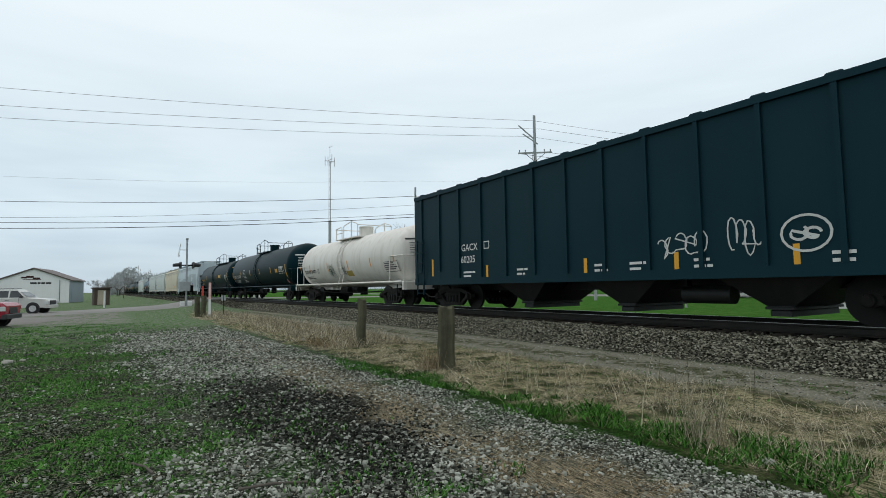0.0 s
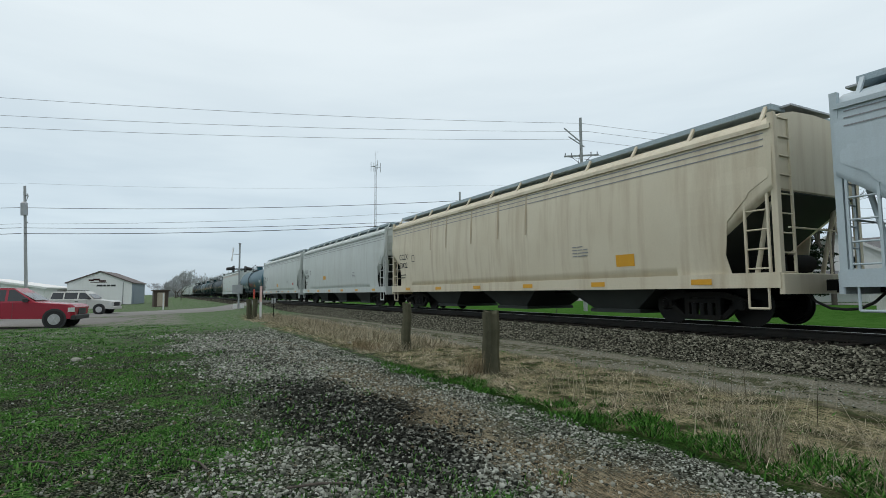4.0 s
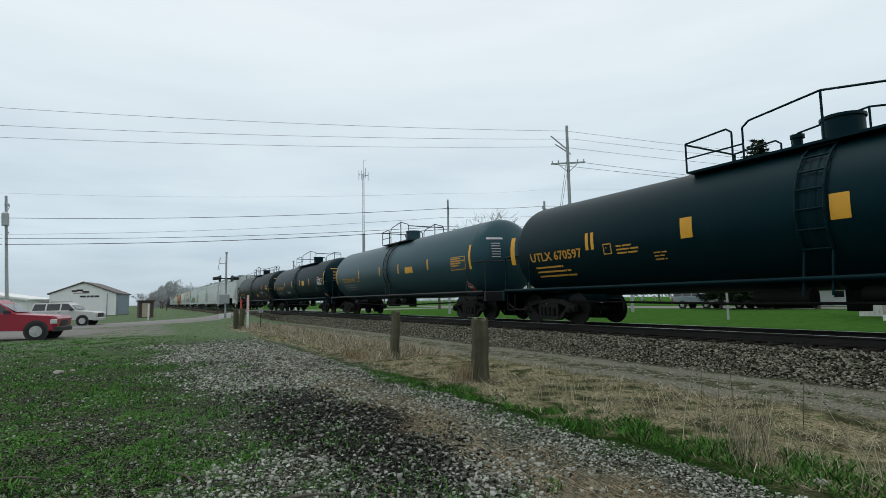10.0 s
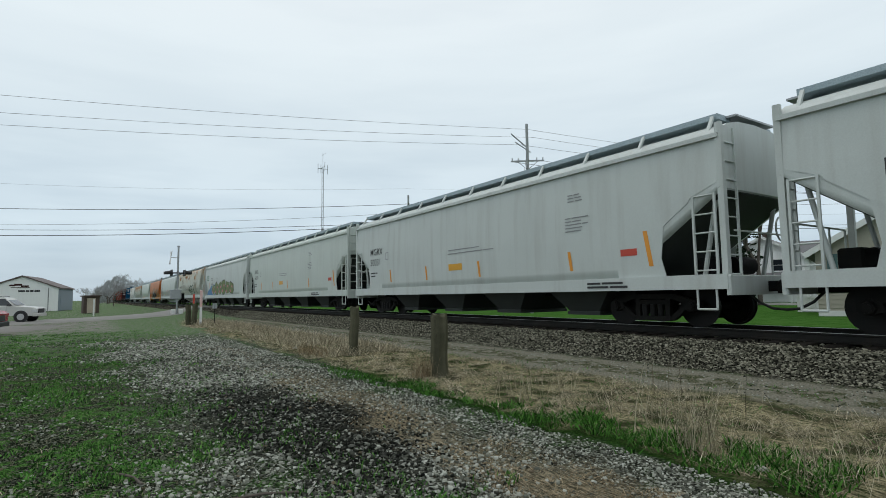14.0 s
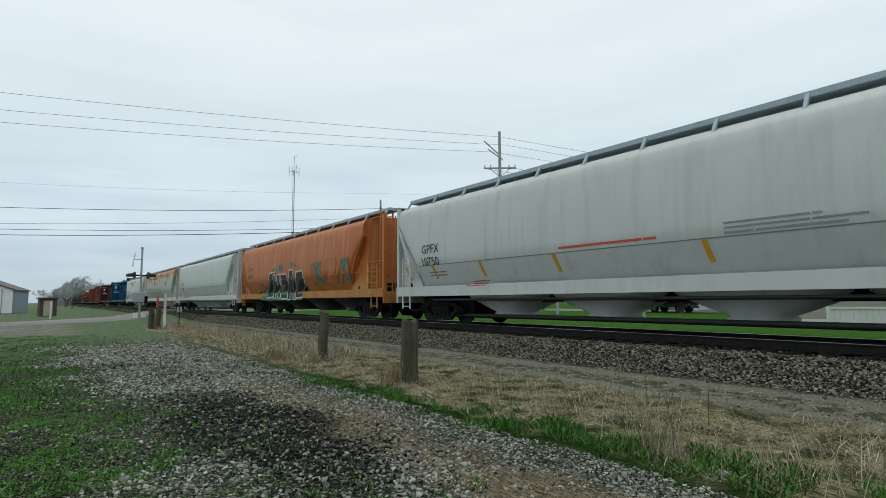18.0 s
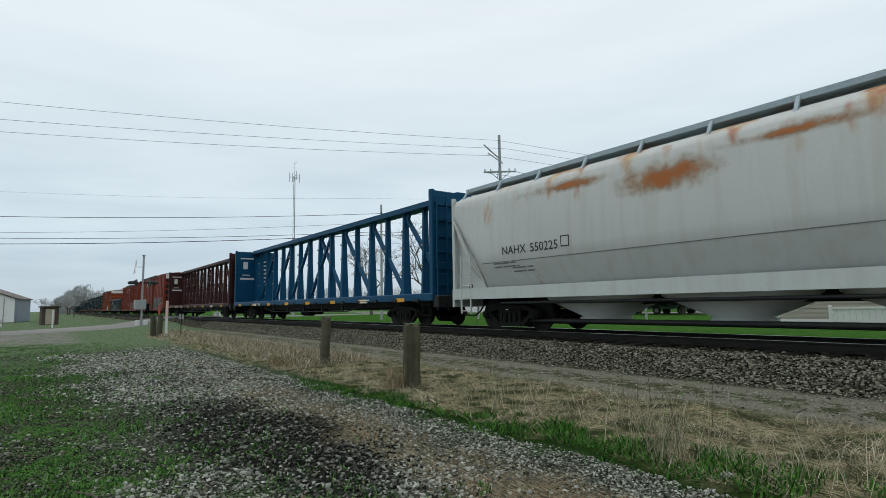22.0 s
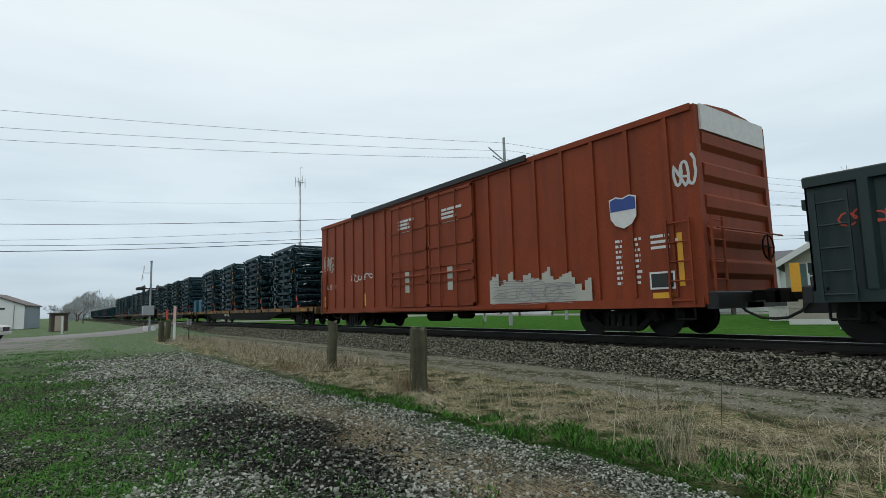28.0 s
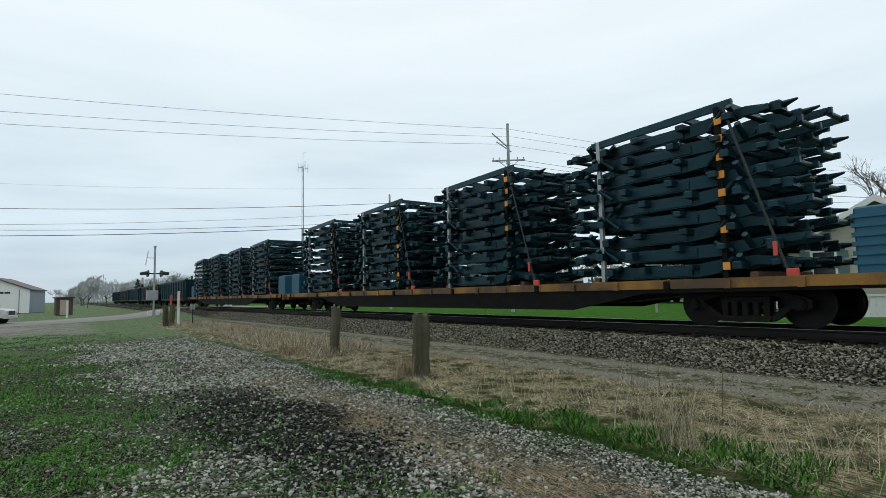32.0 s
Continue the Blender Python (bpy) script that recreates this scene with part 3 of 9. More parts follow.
    ey = op("DIVIDE", op("SUBTRACT", y, 2.15), 0.95)
    stain = ramp(op("ADD", op("MULTIPLY", ex, ex), op("MULTIPLY", ey, ey)), 0.35, 1.2, 1.0, 0.0)
    lane = ramp(op("ADD", sp.outputs["X"], op("MULTIPLY", wob, 3.0)), -27.0, -19.0)
    verge = ramp(op("ADD", sp.outputs["X"], op("MULTIPLY", wob, 4.0)), -42.0, -34.0)
    near_x = ramp(op("ADD", sp.outputs["X"], op("MULTIPLY", wob, 2.0)), -11.5, -9.5)
    thatch = mix(ramp(straw, 0.52, 0.66), mix(ramp(fine, 0.35, 0.65), (0.03, 0.03, 0.02), (0.11, 0.105, 0.072)), (0.31, 0.27, 0.185))
    green = mix(ramp(fine, 0.3, 0.7), (0.005, 0.016, 0.003), (0.022, 0.058, 0.01))
    dry = mix(op("MULTIPLY", ramp(straw, 0.5, 0.64), ramp(tex(2.2), 0.36, 0.6)), mix(ramp(mid, 0.4, 0.62), (0.05, 0.049, 0.028), (0.032, 0.05, 0.018)), (0.38, 0.335, 0.21))
    rut = ramp(op("ABSOLUTE", op("SUBTRACT", op("ABSOLUTE", op("SUBTRACT", sp.outputs["Y"], 8.25), 0.0), 0.55), 0.0), 0.12, 0.3)
    dirt = mix(op("MULTIPLY", rut, ramp(mid, 0.42, 0.56)), mix(ramp(fine, 0.35, 0.65), (0.14, 0.135, 0.105), (0.25, 0.245, 0.20)), mix(ramp(fine, 0.38, 0.6), (0.035, 0.05, 0.02), (0.13, 0.13, 0.085)))
    ballast = pebbles(27, (0.006, 0.0065, 0.005), (0.06, 0.057, 0.045), (0.27, 0.26, 0.21))
    yard = mix(ramp(tex(2.5), 0.4, 0.62), mix(ramp(fine, 0.35, 0.65), (0.022, 0.075, 0.012), (0.055, 0.15, 0.028)), (0.06, 0.135, 0.03))
    col = lawn
    for a, c, k, s, lim in ((1.1, 4.2, gravel, 1.0, lane), (2.75, 3.5, thatch, 0.4, near_x), (4.2, 4.75, green, 0.2, near_x), (4.6, 7.6, dry, 0.3, verge)):
        col = mix(op("MULTIPLY", band(a, c, s), lim), col, k)
    col = mix(op("MULTIPLY", stain, 0.85), col, dark)
    yy = op("ADD", sp.outputs["Y"], op("MULTIPLY", op("SUBTRACT", tex(2.0), 0.5), 0.4))
    hard = lambda a, c, s=0.15: op("MULTIPLY", ramp(yy, a - s, a + s), ramp(yy, c - s, c + s, 1.0, 0.0))
    col = mix(op("MULTIPLY", hard(7.35, 9.1, 0.3), verge), col, dirt)
    col = mix(hard(9.05, 14.6), col, ballast)
    col = mix(ramp(yy, 14.5, 14.9), col, yard)
    l.new(col, b.inputs["Base Color"])
    b.inputs["Roughness"].default_value, b.inputs["Specular IOR Level"].default_value = 1.0, 0.0
    bu = n.new("ShaderNodeBump")
    bu.inputs["Strength"].default_value, bu.inputs["Distance"].default_value = 1.0, 0.05
    l.new(fine, bu.inputs["Height"])
    l.new(bu.outputs[0], b.inputs["Normal"])
    return m


def span(*runs):
    out = []
    for a, b, step in runs:
        out += list(np.arange(a, b - 1e-6, step))
    return out


def make_ground():
    xs = span((-3000, -600, 400), (-600, -120, 40), (-120, -32, 2.5), (-32, 4, 0.3), (4, 40, 4), (40, 400, 60), (400, 3001, 650))
    ys = span((-3000, -300, 450), (-300, -40, 26), (-40, -6, 2), (-6, 9.9, 0.2), (9.9, 14.0, 0.5), (14.0, 20, 0.4), (20, 80, 5), (80, 400, 40), (400, 3001, 650))
    v = []
    for y in ys:
        for x in xs:
            near = smooth(40, 20, abs(x + 10)) if y < 9 else 0
            z = ground_z(x, y) + near * 0.05 * noise.noise((x * 0.9, y * 0.9, 0)) + near * 0.022 * noise.noise((x * 3.7, y * 3.7, 5))
            v.append((x, y, z - (0.03 if abs(x - CROSS_X) < 30 and -12 < y < 60 else 0)))
    w = len(xs)
    f = [(j * w + i, j * w + i + 1, (j + 1) * w + i + 1, (j + 1) * w + i) for j in range(len(ys) - 1) for i in range(w - 1)]
    s = Shape().add(v, f, True)
    thing("ground", s, ground_material(), "patchy spring grass, gravel lane, dry verge and green lawn", "ground", kind="structure")


make_ground()


def road_strip(name, pts, width, label, lower=0.0, mat="asphalt"):
    """A slab of asphalt that follows the ground along a line."""
    dense = []
    for (ax, ay), (bx, by) in zip(pts, pts[1:]):
        k = max(2, int(math.hypot(bx - ax, by - ay) / 1.5))
        dense += [(ax + (bx - ax) * i / k, ay + (by - ay) * i / k) for i in range(k)]
    dense.append(pts[-1])
    s, secs = Shape(), []
    for i, (x, y) in enumerate(dense):
        a, c = dense[max(0, i - 2)], dense[min(len(dense) - 1, i + 2)]
        t = Vector((c[0] - a[0], c[1] - a[1], 0)).normalized()
        nrm = Vector((-t.y, t.x, 0))
        z = ground_z(x, y)
        secs.append([(x + nrm.x * o, y + nrm.y * o, ground_z(x + nrm.x * o, y + nrm.y * o) * 0.5 + z * 0.5 + dz + lower) for o, dz in ((-width / 2 - 0.3, -0.25), (-width / 2, 0.03), (0, 0.07), (width / 2, 0.03), (width / 2 + 0.3, -0.25))])
    s.loft(secs, True)
    thing(name, s, M[mat], label, "road", kind="structure")


road_strip("road", [(-40, -60), (-42, -25), (-45, -12), (-48.5, -4), (-52.5, 1.0), (-57.5, 4.8), (-61.2, 8.2), (CROSS_X, 11.9), (-66, 19), (-70, 40), (-74, 54)], 6.4, "worn light grey asphalt road leading over the level crossing")
road_strip("road_apron", [(-30, -60), (-31.5, -14), (-33.0, -8.5), (-37.5, -5.5), (-41.5, -4.6)], 7.6, "grey gravel apron beside the road", -0.04, "apron")
road_strip("road_far", [(-150, 50), (-70, 52), (-30, 50), (20, 50), (160, 52)], 6.5, "light grey asphalt street beyond the lawn")


# ---- track ----
def make_track():
    track = thing("railway_track", None, None, "railway track with polished steel rails on dark timber ties", "railway track", kind="structure")
    prof = [(-0.075, 0), (0.075, 0), (0.075, 0.015), (0.012, 0.035), (0.010, 0.125), (0.036, 0.14), (0.036, 0.166), (-0.036, 0.166), (-0.036, 0.14), (-0.010, 0.125), (-0.012, 0.035), (-0.075, 0.015)]
    for side in (-0.755, 0.755):
        r = part("rail", Shape().prism([(TRACK_Y + side + y, RAIL_Z - 0.172 + z) for y, z in prof], -1500, 900), M["rail"], track)
        part("rail_head", Shape().box(-1500, 900, TRACK_Y + side - 0.032, TRACK_Y + side + 0.032, RAIL_Z - 0.008, RAIL_Z), M["railtop"], r, "polished running surface")
    tie = Shape().rbox(-0.11, 0.11, -1.3, 1.3, -0.18, 0.0, 0.012).mesh("tie")
    tie.materials.append(M["tie"])
    plate = Shape().box(-0.09, 0.09, -0.16, 0.16, 0, 0.022).mesh("tie_plate")
    plate.materials.append(M["steel"])
    rnd = random.Random(3)
    for i in range(118):
        o = part("tie", tie, None, track)
        o.matrix_basis = pose(-58 + i * 0.54 + rnd.uniform(-0.03, 0.03), TRACK_Y + rnd.uniform(-0.04, 0.04), RAIL_Z - 0.178, 0, 0, rnd.uniform(-0.8, 0.8))
    far = Shape()
    for i in range(700):
        far.box(-58.5 - i * 0.54 - 0.11, -58.5 - i * 0.54 + 0.11, TRACK_Y - 1.3, TRACK_Y + 1.3, RAIL_Z - 0.36, RAIL_Z - 0.178)
    tagged(part("distant_ties", far, M["tie"], track), kind="stuff")
    x = Shape()
    for y0, y1 in ((-2.6, -0.84), (-0.67, 0.67), (0.84, 2.6)):
        x.rbox(CROSS_X - 4.4, CROSS_X + 4.4, TRACK_Y + y0, TRACK_Y + y1, RAIL_Z - 0.17, RAIL_Z - 0.004, 0.02)
    part("crossing_panel", x, M["asphalt"], track, "grey crossing panels between the rails")


make_track()

# ---- rolling stock: parts shared by all cars ----
SIDE = 1.6                            # half width of a car
wheel_mesh = Shape().loft([[(r * math.cos(6.2832 * i / 24), y, r * math.sin(6.2832 * i / 24)) for i in range(24)] for r, y in ((0.01, 0.045), (0.46, 0.045), (0.46, 0.015), (0.43, 0.012), (0.42, -0.075), (0.36, -0.09), (0.34, -0.05), (0.16, -0.05), (0.13, -0.13), (0.075, -0.13), (0.075, -0.2), (0.01, -0.2))], False, False)
wheel_mesh = wheel_mesh.mesh("wheel")
wheel_mesh.materials.append(M["wheel"])
frame_shape = Shape()
# cast side frame: outer outline, a spring window and two triangular lightening holes, built as webs round the holes
WEBS = (((-1.16, 0.40), (-1.16, 0.54), (-0.98, 0.62), (-0.80, 0.55), (-0.76, 0.40), (-0.98, 0.33)),
        ((-1.0, 0.6), (-0.55, 0.74), (0.55, 0.74), (1.0, 0.6), (0.86, 0.52), (0.5, 0.62), (-0.5, 0.62), (-0.86, 0.52)),
        ((-0.86, 0.54), (-0.74, 0.46), (-0.42, 0.2), (-0.5, 0.14), (-0.6, 0.2), (-0.86, 0.42)),
        ((-0.5, 0.24), (0.5, 0.24), (0.44, 0.13), (-0.44, 0.13)),
        ((-0.44, 0.22), (-0.33, 0.22), (-0.33, 0.64), (-0.46, 0.64)),
        ((-0.33, 0.5), (-0.33, 0.6), (0.33, 0.6), (0.33, 0.5)))
for k, web in enumerate(WEBS):
    for flip in ((1, -1) if k in (0, 2, 4) else (1,)):
        d = 0.085 if k in (0, 3) else 0.07 - 0.003 * k
        frame_shape.loft([[(x * flip, y, z) for x, z in web] for y in (-d, d)], False)
for x in (-0.98, 0.98):
    frame_shape.bar((x, -0.08, 0.46), (x, -0.15, 0.46), 0.12, 12, 0.1)
    frame_shape.bar((x, -0.15, 0.46), (x, -0.175, 0.46), 0.07, 8)
frame_mesh = frame_shape.mesh("side_frame")
frame_mesh.materials.append(M["bogie"])
spring_mesh = Shape().bar((0, -0.03, 0.24), (0, -0.03, 0.5), 0.075, 8).mesh("spring")
spring_mesh.materials.append(M["wheel"])
bolster_mesh = Shape().rbox(-0.2, 0.2, -0.95, 0.95, 0.5, 0.78, 0.04)
for x in (-0.98, 0.98):
    bolster_mesh.bar((x, -0.7, 0.46), (x, 0.7, 0.46), 0.08, 10)
    bolster_mesh.box(x * 0.55 - 0.06, x * 0.55 + 0.06, -0.8, 0.8, 0.36, 0.46)
bolster_mesh = bolster_mesh.mesh("bolster")
bolster_mesh.materials.append(M["steel"])


def bogie(car, x):
    b = part("bogie", bolster_mesh, None, car, "four-wheeled cast steel bogie")
    b.location = (x, 0, 0)
    for y in (-1.0, 1.0):
        o = part("side_frame", frame_mesh, None, b)
        o.matrix_basis = pose(0, y, 0, 0, 0, 0 if y < 0 else 180)
        for k in (-0.2, 0.0, 0.2):
            o = part("spring", spring_mesh, None, b)
            o.matrix_basis = pose(k, y, 0, 0, 0, 0 if y < 0 else 180)
        for wx in (-0.98, 0.98):
            o = part("wheel", wheel_mesh, None, b)
            o.matrix_basis = pose(wx, 0.73 * (1 if y > 0 else -1), 0.46, 0, 0, 0 if y > 0 else 180)


def coupler(car, L):
    """A knuckle coupler and its hose at each end."""
    for e in (-1, 1):
        s = Shape().rbox(min(e * (L / 2 - 0.9), e * (L / 2 + 0.02)), max(e * (L / 2 - 0.9), e * (L / 2 + 0.02)), -0.09, 0.09, 0.76, 0.98, 0.02)
        s.rbox(min(e * (L / 2 - 0.26), e * (L / 2 + 0.1)), max(e * (L / 2 - 0.26), e * (L / 2 + 0.1)), -0.17, 0.15, 0.72, 1.0, 0.05)
        part("coupler", s, M["steel"], car)
        h = Shape().path([(e * (L / 2 - 0.75), -0.42, 0.8), (e * (L / 2 - 0.5), -0.42, 0.55), (e * (L / 2 - 0.25), -0.4, 0.42), (e * L / 2, -0.36, 0.4)], 0.028)
        part("air_hose", h, M["tyre"], car)


def wheel_stand(L, inset):
    return L / 2 - inset


FONT_CACHE = {}


def letter_mesh(text, height, bold):
    key = (text, height, bold)
    if key not in FONT_CACHE:
        cu = bpy.data.curves.new("lettering", "FONT")
        cu.body, cu.size, cu.align_x, cu.align_y, cu.offset = text, height * 1.38, "LEFT", "BOTTOM_BASELINE", bold
        cu.resolution_u = 2
        tmp = new("lettering", cu)
        bpy.context.view_layer.update()
        me = bpy.data.meshes.new_from_object(tmp.evaluated_get(bpy.context.evaluated_depsgraph_get()))
        bpy.data.objects.remove(tmp)
        FONT_CACHE[key] = me
    return FONT_CACHE[key].copy()


class Side:
    """The near flank of a car: y and lean at any height, for lettering and marks."""

    def __init__(self, pts):
        self.pts = pts                 # (z, y) from bottom to top, y negative

    def y(self, z):
        return float(np.interp(z, [p[0] for p in self.pts], [p[1] for p in self.pts]))

    def place(self, x, z, off=0.012):
        d = (self.y(z + 0.08) - self.y(z - 0.08)) / 0.16
        return Matrix.Translation((x, self.y(z) - off, z)) @ Euler((math.atan2(1, d), 0, 0)).to_matrix().to_4x4()

    def patch(self, x0, x1, z0, z1, off=0.008, lean=0.0):
        s, k = Shape(), max(2, int((z1 - z0) / 0.18) + 1)
        v = []
        for i in range(k + 1):
            z = z0 + (z1 - z0) * i / k
            sh = lean * (z - z0)
            v += [(x0 + sh, self.y(z) - off, z), (x1 + sh, self.y(z) - off, z)]
        return s.add(v, [(2 * i, 2 * i + 1, 2 * i + 3, 2 * i + 2) for i in range(k)], True)

    def ribbon(self, pts, w, off=0.011):
        """A painted line through (x, z) points, bent with the flank."""
        s, v, fine = Shape(), [], [pts[0]]
        for (xa, za), (xb, zb) in zip(pts, pts[1:]):
            k = max(1, int(abs(zb - za) / 0.1))
            fine += [(xa + (xb - xa) * i / k, za + (zb - za) * i / k) for i in range(1, k + 1)]
        pts = fine
        for i, (x, z) in enumerate(pts):
            a, c = pts[max(0, i - 1)], pts[min(len(pts) - 1, i + 1)]
            tx, tz = c[0] - a[0], c[1] - a[1]
            q = math.hypot(tx, tz) or 1
            ox, oz = -tz / q * w / 2, tx / q * w / 2
            out = off + 0.005 * i / len(pts)
            v += [(x + ox, self.y(z + oz) - out, z + oz), (x - ox, self.y(z - oz) - out, z - oz)]
        return s.add(v, [(2 * i, 2 * i + 1, 2 * i + 3, 2 * i + 2) for i in range(len(pts) - 1)])

    def blob(self, pts, off=0.009):
        """A filled painted shape through (x, z) points, laid in strips so that it follows the flank."""
        cx, cz = sum(p[0] for p in pts) / len(pts), sum(p[1] for p in pts) / len(pts)
        s, n, v = Shape(), len(pts), []
        for k in (0.0, 0.35, 0.7, 1.0):
            for x, z in pts:
                px, pz = cx + (x - cx) * k, cz + (z - cz) * k
                v.append((px, self.y(pz) - off, pz))
        f = [(r * n + i, r * n + (i + 1) % n, (r + 1) * n + (i + 1) % n, (r + 1) * n + i) for r in range(3) for i in range(n)]
        return s.add(v, f)


def words(car, side, text, x, z, h, mat, bold=0.0, end=False):
    me = letter_mesh(text, h, bold * h)
    o = part("lettering", me, M[mat], car)
    o.matrix_basis = side.place(x, z)
    return o


def fit_words(car, side, text, x0, x1, z, h, mat, bold=0.0):
    """Lettering stretched to run from x0 to x1."""
    o = words(car, side, text, x0, z, h, mat, bold)
    wide = max(v.co.x for v in o.data.vertices)
    for v in o.data.vertices:
        v.co.x *= (x1 - x0) / wide
    return o


def mark_box(car, side, x, z, size, mat, fill, wide=None):
    """A small framed stencil box."""
    w = wide or size
    panel(car, side, x, x + w, z, z + size, mat, "stencil_box")
    panel(car, side, x + 0.03, x + w - 0.03, z + 0.03, z + size - 0.03, fill, "stencil_box", 0.013)
    bars(car, side, x + w * 0.3, z + size * 0.4, w * 0.35, 1, mat, h=size * 0.25, seed=3)


def data_plate(car, side, x, z, w, h, mat, fill, seed):
    """A framed block of small test data."""
    panel(car, side, x, x + w, z, z + h, mat, "data_plate")
    panel(car, side, x + 0.025, x + w - 0.025, z + 0.025, z + h - 0.025, fill, "data_plate", 0.011)
    bars(car, side, x + 0.06, z + h - 0.1, w - 0.1, int(h / 0.085) - 1, mat, h=0.045, gap=0.085, seed=seed)


def diamond(car, side, x, z, r, mat="redmark"):
    """A diamond hazard placard with a pale edge."""
    part("hazard_placard", side.blob([(x - r, z), (x, z + r), (x + r, z), (x, z - r)], 0.02), M["letterw"], car, "diamond hazard placard")
    q = r * 0.86
    part("hazard_placard", side.blob([(x - q, z), (x, z + q), (x + q, z), (x, z - q)], 0.026), M[mat if mat != "letterw" else "letterg"], car, "diamond hazard placard")
    part("placard_bar", side.patch(x - r * 0.5, x + r * 0.5, z - 0.03, z + 0.03, 0.031), M["letterw"], car)


def rust_bloom(car, side, x0, x1, z0, z1, mat="softrust"):
    """A rust stain, ragged and thinning towards its edges."""
    part("rust_stain", side.patch(x0, x1, z0, z1, 0.005), M[mat], car)


def ragged(car, side, x0, x1, z0, z1, mat, seed, off, step=0.05):
    """A sprayed field with an uneven upper edge."""
    rnd, s, n = random.Random(seed), Shape(), int((x1 - x0) / step)
    for i in range(n):
        fall = min(1.0, 0.45 + 0.08 * min(i, n - 1 - i))
        top = z0 + (z1 - z0) * fall * (0.87 + 0.07 * math.sin(i * 0.31 + seed) + 0.04 * math.sin(i * 0.83) + rnd.uniform(-0.015, 0.02))
        q = side.patch(x0 + i * step, x0 + (i + 1) * step + 0.002, z0, top, off)
        s.add(q.v, q.f)
    tagged(part("graffiti_field", s, M[mat], car), kind="stuff")


def bars(car, side, x, z, w, rows, mat, h=0.06, gap=0.13, seed=1):
    """Writing too small to read: rows of short bars."""
    rnd, s = random.Random(seed), Shape()
    for r in range(rows):
        u, zz = x, z - r * gap
        stop = x + w * rnd.uniform(0.6, 1.0)
        while u < stop:
            e = min(stop, u + rnd.uniform(0.2, 0.7) * w)
            q = side.patch(u, e, zz, zz + h, 0.012)
            s.add(q.v, q.f)
            u = e + 0.035
    tagged(part("small_print", s, M[mat], car), kind="stuff")


def stripe(car, side, x, z0, z1, mat="yellow", w=0.11, lean=0.0):
    part("reflective_stripe", side.patch(x, x + w, z0, z1, 0.01, lean), M[mat], car)


def panel(car, side, x0, x1, z0, z1, mat, name="placard", off=0.009):
    return part(name, side.patch(x0, x1, z0, z1, off), M[mat], car)


def scrawl(car, side, x0, x1, z0, z1, seed, mat="spraywhite", w=0.05, loops=5, off=None):
    """A looping spray-can tag."""
    rnd, pts = random.Random(seed), []
    step = (x1 - x0) / loops
    for i in range(loops):
        cx, r = x0 + step * (i + 0.5), rnd.uniform(0.25, 0.5) * (z1 - z0)
        cz, a0 = (z0 + z1) / 2 + rnd.uniform(-0.12, 0.12) * (z1 - z0), rnd.uniform(0, 6.28)
        turn = rnd.choice((-1, 1)) * rnd.uniform(3.5, 6.0)
        for k in range(11):
            a = a0 + turn * k / 10
            pts.append((cx + step * 0.62 * math.cos(a) * rnd.uniform(0.85, 1.1), cz + r * math.sin(a)))
    part("graffiti_tag", side.ribbon(pts, w) if off is None else side.ribbon(pts, w, off=off), M[mat], car)


